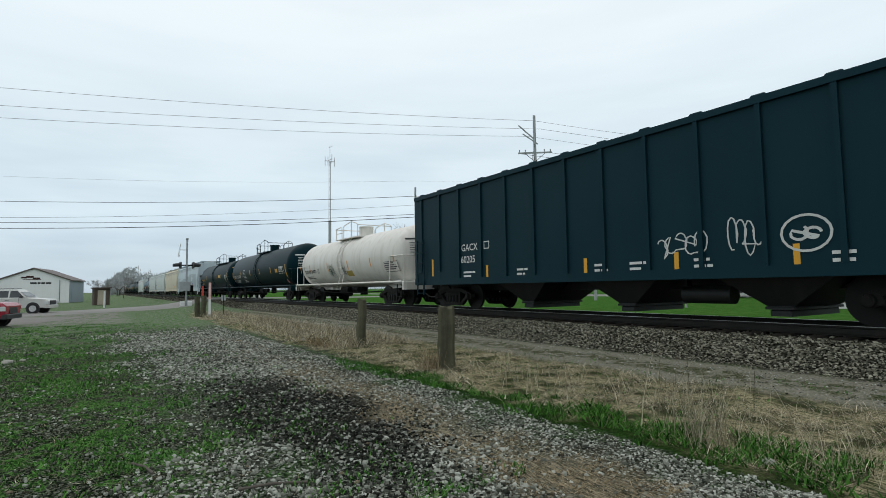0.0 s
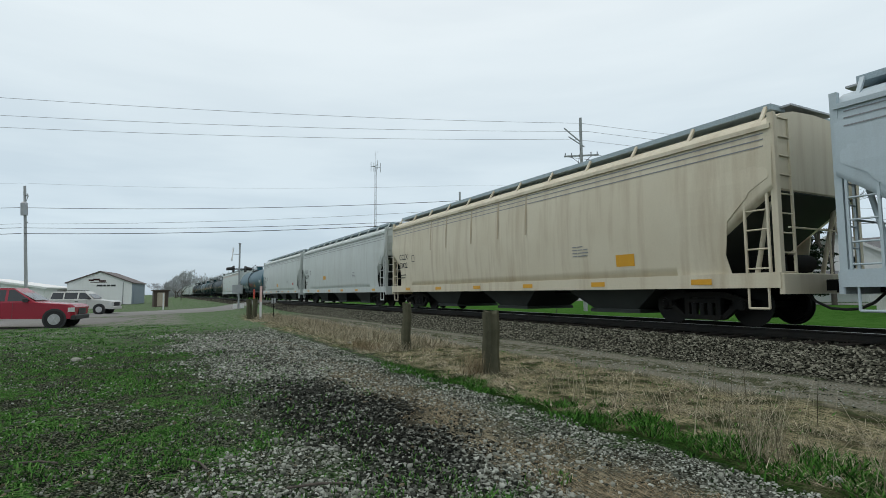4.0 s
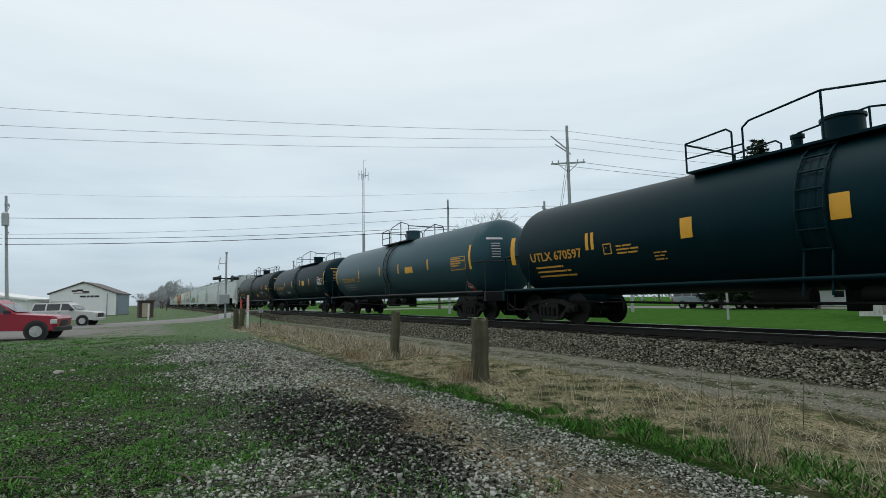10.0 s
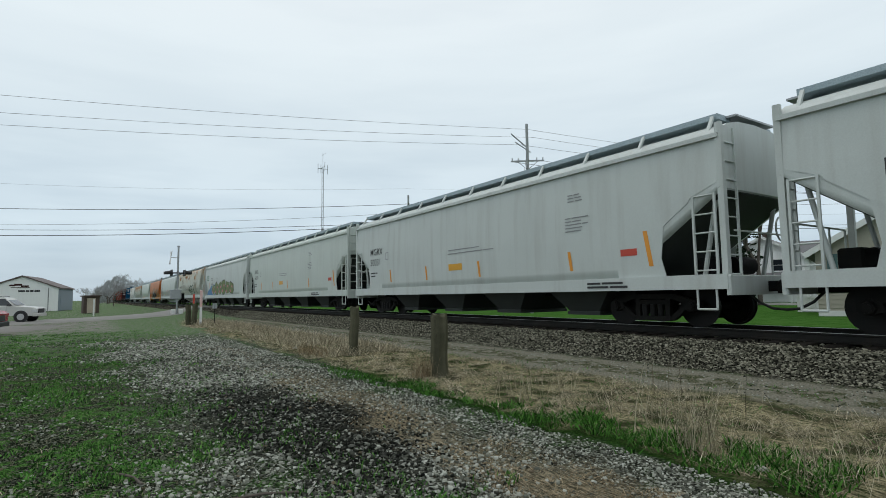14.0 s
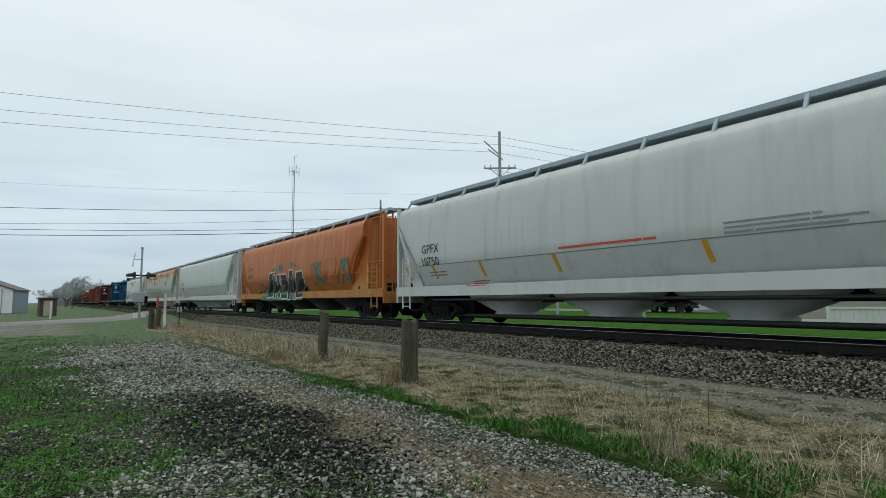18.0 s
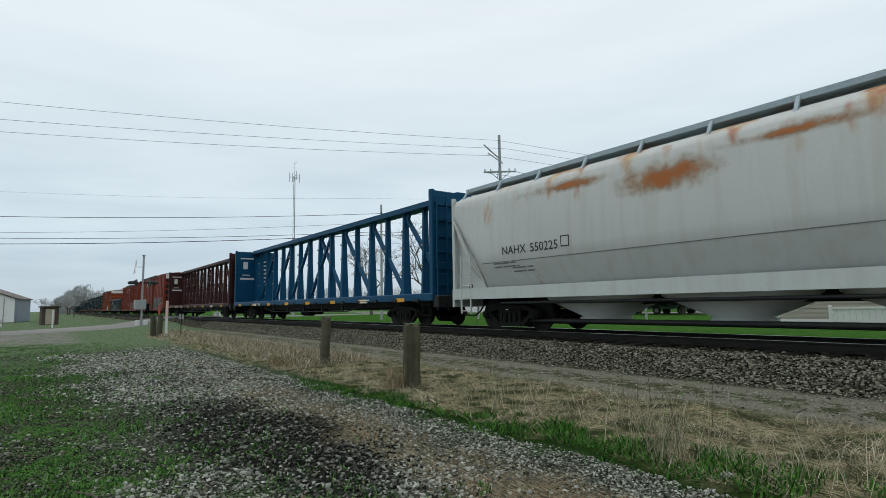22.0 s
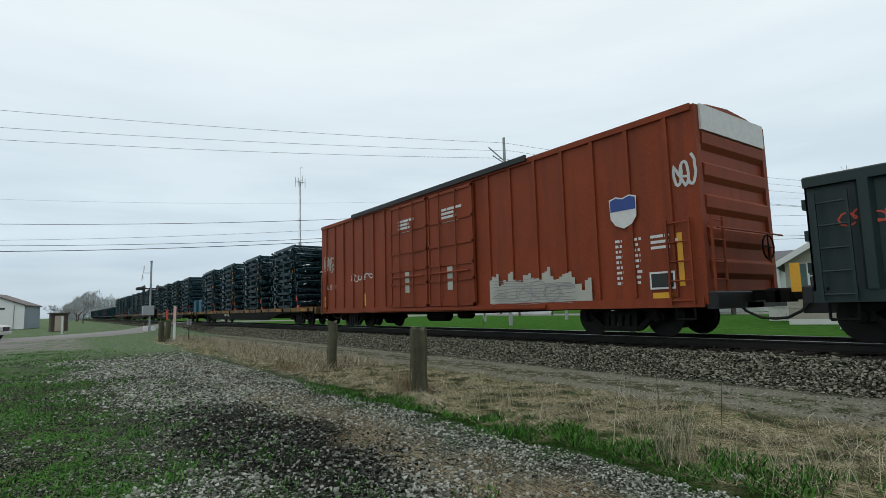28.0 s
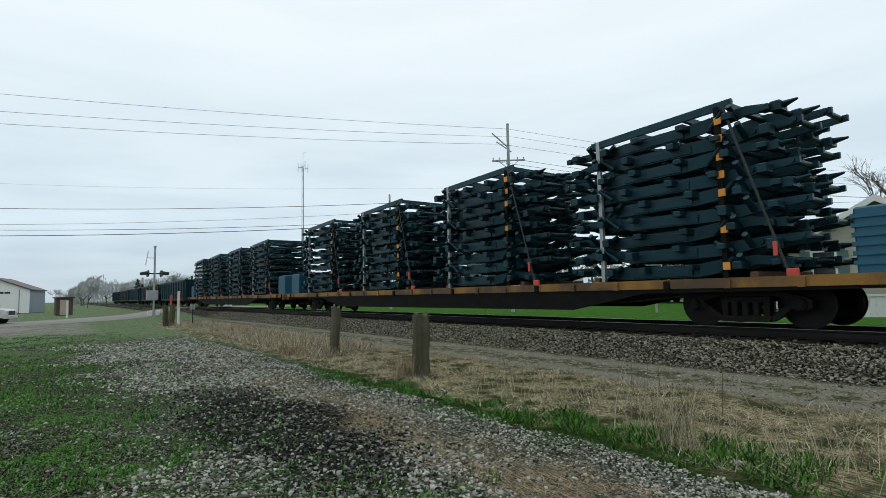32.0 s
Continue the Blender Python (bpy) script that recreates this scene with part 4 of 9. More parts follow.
def mural(car, side, x0, x1, z0, z1, seed, fill, edge, count=5, back=None, w=0.07, spark=None):
    """A row of big bulging letter forms with outlines over a rough cloud of paint."""
    rnd = random.Random(seed)
    if back:
        n, pts = 34, []
        for i in range(n):
            a = 6.2832 * i / n
            q = 1 + 0.16 * math.sin(5 * a + seed) + rnd.uniform(-0.05, 0.05)
            cx = math.copysign(abs(math.cos(a)) ** 0.55, math.cos(a))
            cz = math.copysign(abs(math.sin(a)) ** 0.6, math.sin(a))
            pts.append(((x0 + x1) / 2 + cx * q * (x1 - x0) * 0.52, max(z0 - 0.02, (z0 + z1) / 2 + cz * q * (z1 - z0) * 0.52)))
        part("graffiti_cloud", side.blob(pts, 0.007), M[back], car)
    step = (x1 - x0) / count
    for i in range(count):
        a, b = x0 + step * i - 0.04, x0 + step * (i + 1) - 0.06
        lo, hi = z0 + rnd.uniform(0, 0.12) * (z1 - z0), z1 - rnd.uniform(0, 0.22) * (z1 - z0)
        lean = rnd.uniform(-0.2, 0.35) * step
        kind = (i + seed) % 4
        mid = lo + (hi - lo) * rnd.uniform(0.4, 0.6)
        if kind == 0:
            pts = [(a, lo), (a + step * 0.3, lo), (a + step * 0.42, mid - 0.1), (b - step * 0.3, mid - 0.1), (b - step * 0.22, lo), (b, lo), (b - step * 0.2, hi), (a + step * 0.35, hi)]
        elif kind == 1:
            pts = [(a, lo), (b - step * 0.1, lo + 0.05), (b, mid - 0.05), (b - step * 0.22, mid), (b, mid + 0.15), (b - step * 0.1, hi), (a + step * 0.05, hi - 0.05)]
        elif kind == 2:
            pts = [(a, lo), (a + step * 0.3, lo), (a + step * 0.34, mid - 0.15), (b - step * 0.25, lo - 0.05), (b + step * 0.08, lo + 0.12), (b - step * 0.3, mid), (b, hi), (b - step * 0.34, hi), (a + step * 0.34, mid + 0.12), (a + step * 0.3, hi), (a, hi)]
        else:
            pts = [(a + step * 0.1, lo), (b - step * 0.1, lo), (b, lo + 0.2), (b - step * 0.05, mid), (b, hi - 0.2), (b - step * 0.15, hi), (a + step * 0.1, hi), (a, mid)]
        pts = [(x + lean * (z - lo) / (hi - lo), z) for x, z in pts]
        part("graffiti_letter", side.blob(pts, 0.012 + 0.0015 * (i % 3)), M[fill[i % len(fill)]], car)
        s = side.ribbon(pts + pts[:2], w, 0.019 + 0.0015 * (i % 3))
        part("graffiti_outline", s, M[edge], car)
    if spark:
        for k in range(count * 2):
            cx, cz = rnd.uniform(x0, x1), rnd.uniform(z0, z1)
            pts = [(cx + 0.09 * math.cos(6.28 * i / 8) * rnd.uniform(0.6, 1.5), cz + 0.09 * math.sin(6.28 * i / 8) * rnd.uniform(0.6, 1.5)) for i in range(8)]
            part("graffiti_spot", side.blob(pts, 0.023), M[spark], car)


def ladder(name, car, x, y, z0, z1, w, mat, along="x", rung=0.38, r=0.017):
    """Two stiles and round rungs, along x or y."""
    s = Shape()
    d = (w / 2, 0, 0) if along == "x" else (0, w / 2, 0)
    c = Vector((x, y, 0))
    for k in (-1, 1):
        p = c + Vector(d) * k
        s.box(p.x - 0.022, p.x + 0.022, p.y - 0.022, p.y + 0.022, z0, z1)
    z = z0 + 0.08
    while z < z1:
        s.bar(c - Vector(d) + Vector((0, 0, z)), c + Vector(d) + Vector((0, 0, z)), r)
        z += rung
    return part(name, s, M[mat], car)


def stirrup(car, x, y, mat="steel"):
    s = Shape().path([(x - 0.2, y, 0.95), (x - 0.2, y, 0.42), (x + 0.2, y, 0.42), (x + 0.2, y, 0.95)], 0.025)
    part("step", s, M[mat], car)


def brake_wheel(car, x, y, z, mat="steel"):
    s = Shape()
    for i in range(12):
        a, b = 6.2832 * i / 12, 6.2832 * (i + 1) / 12
        s.bar((x, y + 0.27 * math.cos(a), z + 0.27 * math.sin(a)), (x, y + 0.27 * math.cos(b), z + 0.27 * math.sin(b)), 0.02, 5)
        if i % 3 == 0:
            s.bar((x, y, z), (x, y + 0.27 * math.cos(a), z + 0.27 * math.sin(a)), 0.014, 5)
    part("brake_wheel", s, M[mat], car)


def under_gear(car, L, z=0.62):
    """Brake cylinder, reservoir and pipes below the floor."""
    part("air_reservoir", Shape().bar((-1.6, -0.55, z), (-0.5, -0.55, z), 0.2, 12), M["steel"], car)
    part("brake_cylinder", Shape().bar((0.4, -0.7, z + 0.05), (1.0, -0.7, z + 0.05), 0.15, 10), M["steel"], car)
    part("brake_pipe", Shape().path([(-L / 2 + 1, -0.9, 0.72), (-2, -0.95, 0.6), (2, -0.95, 0.6), (L / 2 - 1, -0.9, 0.72)], 0.03), M["steel"], car)


# ---- covered hopper ----
def covered_hopper(label, L, mat, zend=2.9, bulge=0.06, top=3.95, bays=4, round_end=False, cut=2.3, rib=False, sill_mat=None, pipe=False, dark_end=True, notch=1.3):
    """Covered hopper car: lofted body with sloping end sheets, sills, roof walk, ladders, outlets and bogies."""
    car = thing("covered_hopper", None, None, label, "freight car", "cars of the goods train")
    H, inner = L / 2 - 0.55, L / 2 - 0.55 - cut
    sill_mat = sill_mat or mat
    low = 1.1

    def flank(z):
        k = (z - low) / (top - low)
        tuck = 0.36 * max(0.0, (1.97 - z) / 0.87) if round_end else 0.0
        return SIDE - 0.1 + bulge * math.sin(math.pi * min(1, max(0, k)) * 0.9) - 0.03 * k - tuck

    def section(x, zb, squeeze=0.0):
        right = []
        for i in range(13):
            z = zb + (top - zb) * i / 12
            right.append((flank(z) - squeeze * (1 - (z - zb) / (top - zb + 1e-6)), z))
        edge = right[-1][0]
        for a in (20, 45, 68, 90):
            right.append((edge * math.cos(radians(a)) ** 0.75 if a < 90 else 0.0, top + 0.42 * math.sin(radians(a)) ** 1.1))
        left = [(-y, z) for y, z in reversed(right[:-1])]
        return [(x, y, z) for y, z in right + left]

    secs = []
    if round_end:
        RIM = {-1: (L / 2 - 0.62, L / 2 - 1.9), 1: (L / 2 - 2.2, L / 2 - 3.6)}     # slanted rim of the shell: top and foot
        for x, zb in ((-RIM[-1][0], 3.45), (-RIM[-1][1], low), (RIM[1][1], low), (RIM[1][0], 3.45)):
            secs.append(section(x, zb))
    else:
        for x, zb in ((-H, zend), (-inner, low), (inner, low), (H, zend)):
            secs.append(section(x, zb))
    part("body", Shape().loft(secs, True), M[mat], car)
    if round_end:
        for e in (-1, 1):
            for y in (-1, 1):
                # recessed flat panel under the slanted edge of the shell
                xt, xf = RIM[e]
                sheet = Shape().loft([[(e * x, y * yy, z) for x, z in ((xf - 0.1, 1.0), (xt + 0.1, 1.0), (xt + 0.1, top - 0.02), (xt - 0.05, top - 0.02), (xt - 0.1, 3.4))] for yy in (1.3, 1.33)], False)
                pn = part("end_panel", sheet, M[mat], car)
                # no hole is cut: a black disc paints its dark inside
                part("jacking_hole_disc", Shape().bar((e * (xf + 0.75), y * 1.331, 1.32), (e * (xf + 0.75), y * 1.337, 1.32), 0.1, 12), M["sprayblack"], pn)
                part("slant_flange", Shape().loft([[(e * (x + d), y * (flank(z) - q), z) for d, q in ((-0.03, 0.0), (0.03, 0.0), (0.03, 0.12), (-0.03, 0.12))] for x, z in [(xf + (xt - xf) * k / 8, low + (3.45 - low) * k / 8) for k in range(9)]], False), M[mat], car)
            part("end_sheet", Shape().box(*sorted((e * (xt + 0.1), e * (xt + 0.13))), -1.33, 1.33, 1.0, top + 0.06), M[mat], car)
        # open cage of ladders and posts above the end platform
        for y in (-1.4, -0.85, 0.85, 1.4):
            part("cage_post", Shape().bar((L / 2 - 0.95, y, 1.04), (L / 2 - 0.95, y, top + 0.42), 0.04, 8), M[sill_mat], car)
        for k in range(8):
            part("cage_rung", Shape().bar((L / 2 - 0.95, -1.4, 1.35 + 0.4 * k), (L / 2 - 0.95, -0.85, 1.35 + 0.4 * k), 0.018, 6), M[sill_mat], car)
        for z, x0 in ((1.5, L / 2 - 2.05), (1.95, L / 2 - 2.05), (2.35, L / 2 - 2.05), (top + 0.2, L / 2 - 2.2)):
            part("grab_rail", Shape().bar((x0, -1.4, z), (L / 2 - 0.95, -1.4, z), 0.022, 6), M[sill_mat], car)
        part("corner_stripe", Shape().box(L / 2 - 2.12, L / 2 - 2.03, -1.36, -1.335, 1.35, 2.3), M["tagorange"], car)
    if not round_end:
        for e in (-1, 1):
            for y in (-1, 1):
                # side sheet with its cut-away corner
                sheet, rows = Shape(), []
                for z, x in ((low, inner), (low, H - notch), (1.5, H - notch - 0.1), (2.2, H - notch), (2.62, H - notch * 0.55), (2.72, H - notch * 0.5), (2.95, H - 0.08), (top, H - 0.02)):
                    rows.append((z, x))
                v = []
                for z, x in rows[1:]:
                    for yy in (flank(z) + 0.004, flank(z) - 0.02):
                        v += [(e * (inner - 0.05), y * yy, z), (e * x, y * yy, z)]
                k = len(rows) - 1
                f = []
                for i in range(k - 1):
                    b_ = 4 * i
                    f += [(b_, b_ + 1, b_ + 5, b_ + 4), (b_ + 2, b_ + 3, b_ + 7, b_ + 6), (b_ + 1, b_ + 3, b_ + 7, b_ + 5)]
                part("side_sheet", sheet.add(v, f), M[mat], car)
            # separate dark sheet: shade of the end recess is in its colour, besides grime
            slope_v = [(e * (H - 0.03), -1.38, zend - 0.03), (e * (H - 0.03), 1.38, zend - 0.03), (e * (inner - 0.02), 1.4, low - 0.03), (e * (inner - 0.02), -1.4, low - 0.03)]
            part("slope_sheet", Shape().add(slope_v + [(p[0], p[1], p[2] - 0.02) for p in slope_v], [(0, 1, 2, 3), (7, 6, 5, 4), (0, 4, 5, 1), (1, 5, 6, 2), (2, 6, 7, 3), (3, 7, 4, 0)]), M["grime_shade"], car, "grimy sloping end sheet, darkened for the shade under the overhang")
    for y in (-1, 1):
        y0, y1 = sorted((y * (SIDE - 0.13), y * (SIDE - 0.04)))
        part("side_sill", Shape().box(-L / 2 + 0.5, L / 2 - 0.5, y0, y1, 0.93 if round_end else 0.82, 1.26 if round_end else 1.12), M[sill_mat], car)
        a, b = sorted((y * (SIDE - 0.14), y * (SIDE - 0.04)))
        if not round_end:
            part("eave_rail", Shape().box(-H, H, a, b, top - 0.06, top + 0.03), M[mat], car)
        # running board along the roof edge with its brackets
        board = part("roof_walk", Shape().box(-H + 0.2, H - 0.2, min(y * 0.62, y * 1.12), max(y * 0.62, y * 1.12), top + 0.44, top + 0.555), M["walk"], car, "grey steel grating")
        k = int((L - 1.6) / 1.55)
        br = Shape().beam((0, y * 1.36, top + 0.12), (0, y * 1.12, top + 0.5), 0.07, 0.05).mesh("walk_bracket")
        br.materials.append(M["walk" if round_end else mat])
        for i in range(k + 1):
            o = part("walk_bracket", br, None, board)
            o.location = (-H + 0.3 + (2 * H - 0.6) * i / k, 0, 0)
    hat = Shape().rbox(-H + 0.8, L / 2 - 2.5 if round_end else H - 0.8, -0.42, 0.42, top + 0.34, top + 0.48, 0.05)
    part("hatch_cover", hat, M[mat], car)
    part("centre_sill", Shape().box(-L / 2 + 0.5, L / 2 - 0.5, -0.33, 0.33, 0.72, 1.06), M["steel"], car)
    for i in range(bays):
        x = (i - (bays - 1) / 2) * (2 * inner / bays) * 0.98
        w = inner / bays * (0.98 if round_end else 0.84)
        zo = 0.3
        if round_end:
            rings = ((1.15, 1.0, 1.35), (0.9, 0.98, 1.3), (0.82, 0.9, 1.25), (0.42, 0.32, 0.7), (0.39, 0.36, 0.75), (0.33, 0.36, 0.75))
            s = Shape().loft([[(x + w * kx * math.cos(6.2832 * j / 18), ky * math.sin(6.2832 * j / 18), z) for j in range(18)] for z, kx, ky in rings], True)
            part("hopper_outlet", s, M["grime_shade" if mat == "orange" else mat], car)
            continue
        s = Shape().loft([[(x - w, -1.35, 1.1), (x + w, -1.35, 1.1), (x + w, 1.35, 1.1), (x - w, 1.35, 1.1)], [(x - w * 0.38, -0.95, zo), (x + w * 0.38, -0.95, zo), (x + w * 0.38, 0.95, zo), (x - w * 0.38, 0.95, zo)]], False)
        s.rbox(x - w * 0.44, x + w * 0.44, -1.0, 1.0, zo - 0.09, zo + 0.01, 0.02)
        part("hopper_outlet", s, M["grime_shade"], car)
    if pipe:
        part("discharge_pipe", Shape().bar((-inner, -0.9, 0.3), (inner, -0.9, 0.3), 0.065, 8), M["black2"], car)
        part("vacuum_pipe", Shape().bar((-inner - 0.6, -1.45, 0.8), (inner + 0.6, -1.45, 0.8), 0.04, 8), M["black2"], car)
    for e in (-1, 1):
        x = e * (L / 2 - 0.55)
        part("end_platform", Shape().box(min(x, x - e * cut * 1.1), max(x, x - e * cut * 1.1), -SIDE + 0.15, SIDE - 0.15, 0.98, 1.04), M[sill_mat], car)
        part("end_sill", Shape().rbox(min(x, x + e * 0.1), max(x, x + e * 0.1), -SIDE + 0.06, SIDE - 0.06, 0.7, 1.1, 0.02), M[sill_mat], car)
        for y in (-1, 1):
            part("corner_post", Shape().box(x - 0.06, x + 0.06, y * (SIDE - 0.12) - 0.05, y * (SIDE - 0.12) + 0.05, 1.0, top + 0.25), M[mat], car)
            st = Shape().path([(x - e * 0.62, y * 1.2, 1.04), (x - e * 0.25, y * 1.2, zend if zend < 3.0 else 2.9)], 0.05, 6)
            part("brace", st, M[mat], car)
        ladder("side_ladder", car, x - e * (0.62 if round_end else 0.36), -SIDE + 0.05, 0.5 if round_end else 1.12, 2.25 if round_end else 2.75, 0.46, sill_mat)
        if not round_end:
            stirrup(car, x - e * 0.4, -SIDE + 0.08, sill_mat)
        ladder("end_ladder", car, x + e * 0.02, -SIDE + 0.42, 1.04, top + 0.2, 0.42, sill_mat, "y")
        rail = Shape().path([(x, -1.1, 2.0), (x, 1.1, 2.0)], 0.022).path([(x, 0.35, 1.04), (x, 0.35, 2.0)], 0.022).path([(x, 1.1, 1.04), (x, 1.1, 2.0)], 0.022)
        part("end_rail", rail, M[sill_mat], car)
        part("end_walk", Shape().box(min(x - e * 0.5, x + e * 0.12), max(x - e * 0.5, x + e * 0.02), -0.8, 0.8, top + 0.5, top + 0.54), M["galv"], car)
        gear = Shape().rbox(x - e * 0.75 - 0.2, x - e * 0.75 + 0.2, -0.9, -0.2, 1.04, 1.5, 0.04)
        gear.bar((x - e * 0.75, 0.1, 1.35), (x - e * 0.75, 0.9, 1.35), 0.2, 10)
        part("brake_equipment", gear, M["steel"] if dark_end else M[sill_mat], car)
        bogie(car, e * (L / 2 - 2.55))
    brake_wheel(car, L / 2 - 0.4, 0.55, 2.1, sill_mat)
    coupler(car, L)
    side = Side([(0.8, -SIDE + 0.035), (1.26, -SIDE + 0.035)] * round_end + [(z, -flank(z)) for z in np.linspace(1.27 if round_end else low, top, 16)])
    return car, side


# ---- tank car ----
def tank_car(label, L, mat, r=1.5, zc=2.56, rail_mat=None, cage=5.0, ends=0.78, walk_full=False, cx=0.0, mx=None, tall=1.0, lx=0.0):
    """Tank car: lathed barrel with dished heads, manway cage, side rails, ladders and bogies."""
    car = thing("tank_car", None, None, label, "freight car", "cars of the goods train")
    rail_mat = rail_mat or mat
    half, n = L / 2 - ends, 40
    stations = [(-half + 0.72 * (1 - math.sin(radians(90 - 90 * k / 8))), 0.02 + (r - 0.02) * math.sin(radians(90 * k / 8))) for k in range(9)]
    stations += [(0.0, r)]
    stations += [(-x, q) for x, q in reversed(stations[:-1])]
    secs = [[(x, q * math.cos(6.2832 * i / n), zc + q * math.sin(6.2832 * i / n)) for i in range(n)] for x, q in stations]
    part("barrel", Shape().loft(secs, True), M[mat], car)
    band = [[(d, (r + e) * math.cos(6.2832 * i / n), zc + (r + e) * math.sin(6.2832 * i / n)) for i in range(n)] for d, e in ((-0.09, 0.0), (-0.08, 0.012), (0.08, 0.012), (0.09, 0.0))]
    part("centre_band", Shape().loft(band, True), M[mat], car)
    for e in (-1, 1):
        x = e * (half - 1.5)
        part("saddle", Shape().loft([[(x - 0.5, y * 0.7, 0.95), (x + 0.5, y * 0.7, 0.95), (x + 0.35, y * 0.95, zc - r * 0.72), (x - 0.35, y * 0.95, zc - r * 0.72)] for y in (-1, 1)], False), M[mat], car)
        part("stub_sill", Shape().rbox(min(e * (half - 3.2), e * (L / 2 - 0.6)), max(e * (half - 3.2), e * (L / 2 - 0.6)), -0.36, 0.36, 0.72, 1.1, 0.03), M[rail_mat], car)
        xe = e * (L / 2 - 0.62)
        part("end_platform", Shape().box(min(xe, xe - e * 1.3), max(xe, xe - e * 1.3), -SIDE + 0.12, SIDE - 0.12, 1.0, 1.06), M[rail_mat], car)
        part("end_sill", Shape().rbox(min(xe, xe + e * 0.12), max(xe, xe + e * 0.12), -SIDE + 0.12, SIDE - 0.12, 0.72, 1.06, 0.02), M[rail_mat], car)
        hr = Shape()
        hr.path([(xe, -1.4, 1.06), (xe, -1.4, 2.15), (xe, 1.4, 2.15), (xe, 1.4, 1.06)], 0.025)
        hr.path([(xe, -1.4, 2.15), (xe - e * 1.25, -1.4, 2.15), (xe - e * 1.25, -1.4, 1.06)], 0.025)
        hr.path([(xe, -0.5, 1.06), (xe, -0.5, 2.15)], 0.022)
        part("end_rail", hr, M[rail_mat], car)
        stirrup(car, xe - e * 0.3, -1.42)
        bogie(car, e * (L / 2 - 2.3))
    for y in (-1, 1):
        part("side_rail", Shape().bar((-L / 2 + 0.65, y * (SIDE - 0.12), 1.05), (L / 2 - 0.65, y * (SIDE - 0.12), 1.05), 0.045, 8), M[rail_mat], car)
    top = zc + r
    c0, c1 = cx - cage / 2, cx + cage / 2
    mx = cx + 0.15 if mx is None else mx
    for y in (-0.75, 0.75):
        part("top_platform", Shape().box(c0, c1, y - 0.2, y + 0.2, top - 0.16, top - 0.11), M[rail_mat], car)
        guard = Shape()
        yy = y * 1.27
        x1 = c0 + cage * 0.28
        guard.path([(c0, yy, top - 0.14), (c0, yy, top + 0.55 * tall), (x1 - 0.12, yy, top + 0.62 * tall), (x1, yy, top + 0.52 * tall), (x1, yy, top - 0.12)], 0.022)
        x0, xm = c0 + cage * 0.34, c0 + cage * 0.72
        guard.path([(x0, yy, top - 0.12), (x0, yy, top + 0.55 * tall), (x0 + 0.15, yy, top + 0.66 * tall), (xm, yy, top + 0.82 * tall), (c1 - 0.1, yy, top + 0.62 * tall), (c1, yy, top + 0.52 * tall), (c1, yy, top - 0.12)], 0.022)
        guard.bar((xm, yy, top - 0.12), (xm, yy, top + 0.82 * tall), 0.024)
        guard.path([(x0, yy, top + 0.2), (c0, yy, top + 0.2)], 0.018)
        part("safety_rail", guard, M[rail_mat], car)
    for x in (c0, c1):
        part("end_hoop", Shape().bar((x, -0.95, top + 0.53 * tall), (x, 0.95, top + 0.53 * tall), 0.024), M[rail_mat], car)
    part("manway", Shape().bar((mx, 0, top - 0.1), (mx, 0, top + 0.42), 0.36, 18).bar((mx, 0, top + 0.42), (mx, 0, top + 0.48), 0.39, 18), M[mat], car)
    part("valve", Shape().bar((mx - 0.9, 0.1, top - 0.1), (mx - 0.9, 0.1, top + 0.3), 0.1, 10).bar((mx - 0.9, 0.1, top + 0.3), (mx - 0.9, 0.1, top + 0.38), 0.14, 10), M[rail_mat], car)
    # curved side ladder
    lad = Shape()
    for dx in (lx - 0.24, lx + 0.24):
        pts = [(dx, -(r + 0.06) * math.cos(radians(a)), zc + (r + 0.06) * math.sin(radians(a))) for a in range(75, -31, -15)]
        lad.path(pts + [(dx, -1.45, 0.75)], 0.025)
    for a in range(70, -31, -14):
        lad.bar((lx - 0.24, -(r + 0.06) * math.cos(radians(a)), zc + (r + 0.06) * math.sin(radians(a))), (lx + 0.24, -(r + 0.06) * math.cos(radians(a)), zc + (r + 0.06) * math.sin(radians(a))), 0.02)
    part("side_ladder", lad, M[rail_mat], car)
    part("outlet_valve", Shape().bar((0, 0, zc - r - 0.4), (0, 0, zc - r + 0.1), 0.2, 12).bar((0, 0, 0.5), (0, 0, zc - r - 0.3), 0.1, 10), M["steel"], car)
    if walk_full:
        g = Shape().path([(half + 0.36, -0.6, 1.1), (half + 0.36, -0.6, zc + 0.4), (half + 0.22, -0.6, top + 0.1), (half - 0.1, -0.6, top + 0.36), (half - 0.5, -0.6, top + 0.42), (-half + 0.8, -0.6, top + 0.42), (-half + 0.5, -0.6, top - 0.05)], 0.024)
        for i in range(7):
            x = -half + 1 + i * (2 * half - 3) / 6
            g.bar((x, -0.6, top - 0.1), (x, -0.6, top + 0.42), 0.02)
        part("top_handrail", g, M[rail_mat], car)
    under_gear(car, L, 0.7)
    coupler(car, L)
    side = Side([(zc + r * math.sin(radians(a)), -r * math.cos(radians(a))) for a in range(-80, 81, 8)])
    side.half = half
    # initials and weight data on the head, as bars
    pale = M["letterk" if mat == "white" else "lettery" if mx * 7 % 2 < 1 else "letterw"]
    for k in range(7):
        w, z = (0.6 if k == 0 else 0.34), zc + 0.62 - 0.1 * k - 0.06 * (k > 0)
        strip = []
        for i in range(7):
            y = -0.72 + w * (i / 6 - 0.5)
            for zz in (z, z + (0.07 if k == 0 else 0.025)):
                strip.append((half - 0.72 + 0.72 * math.sqrt(max(0.0, 1 - (y * y + (zz - zc) ** 2) / (r * r))) + 0.014, y, zz))
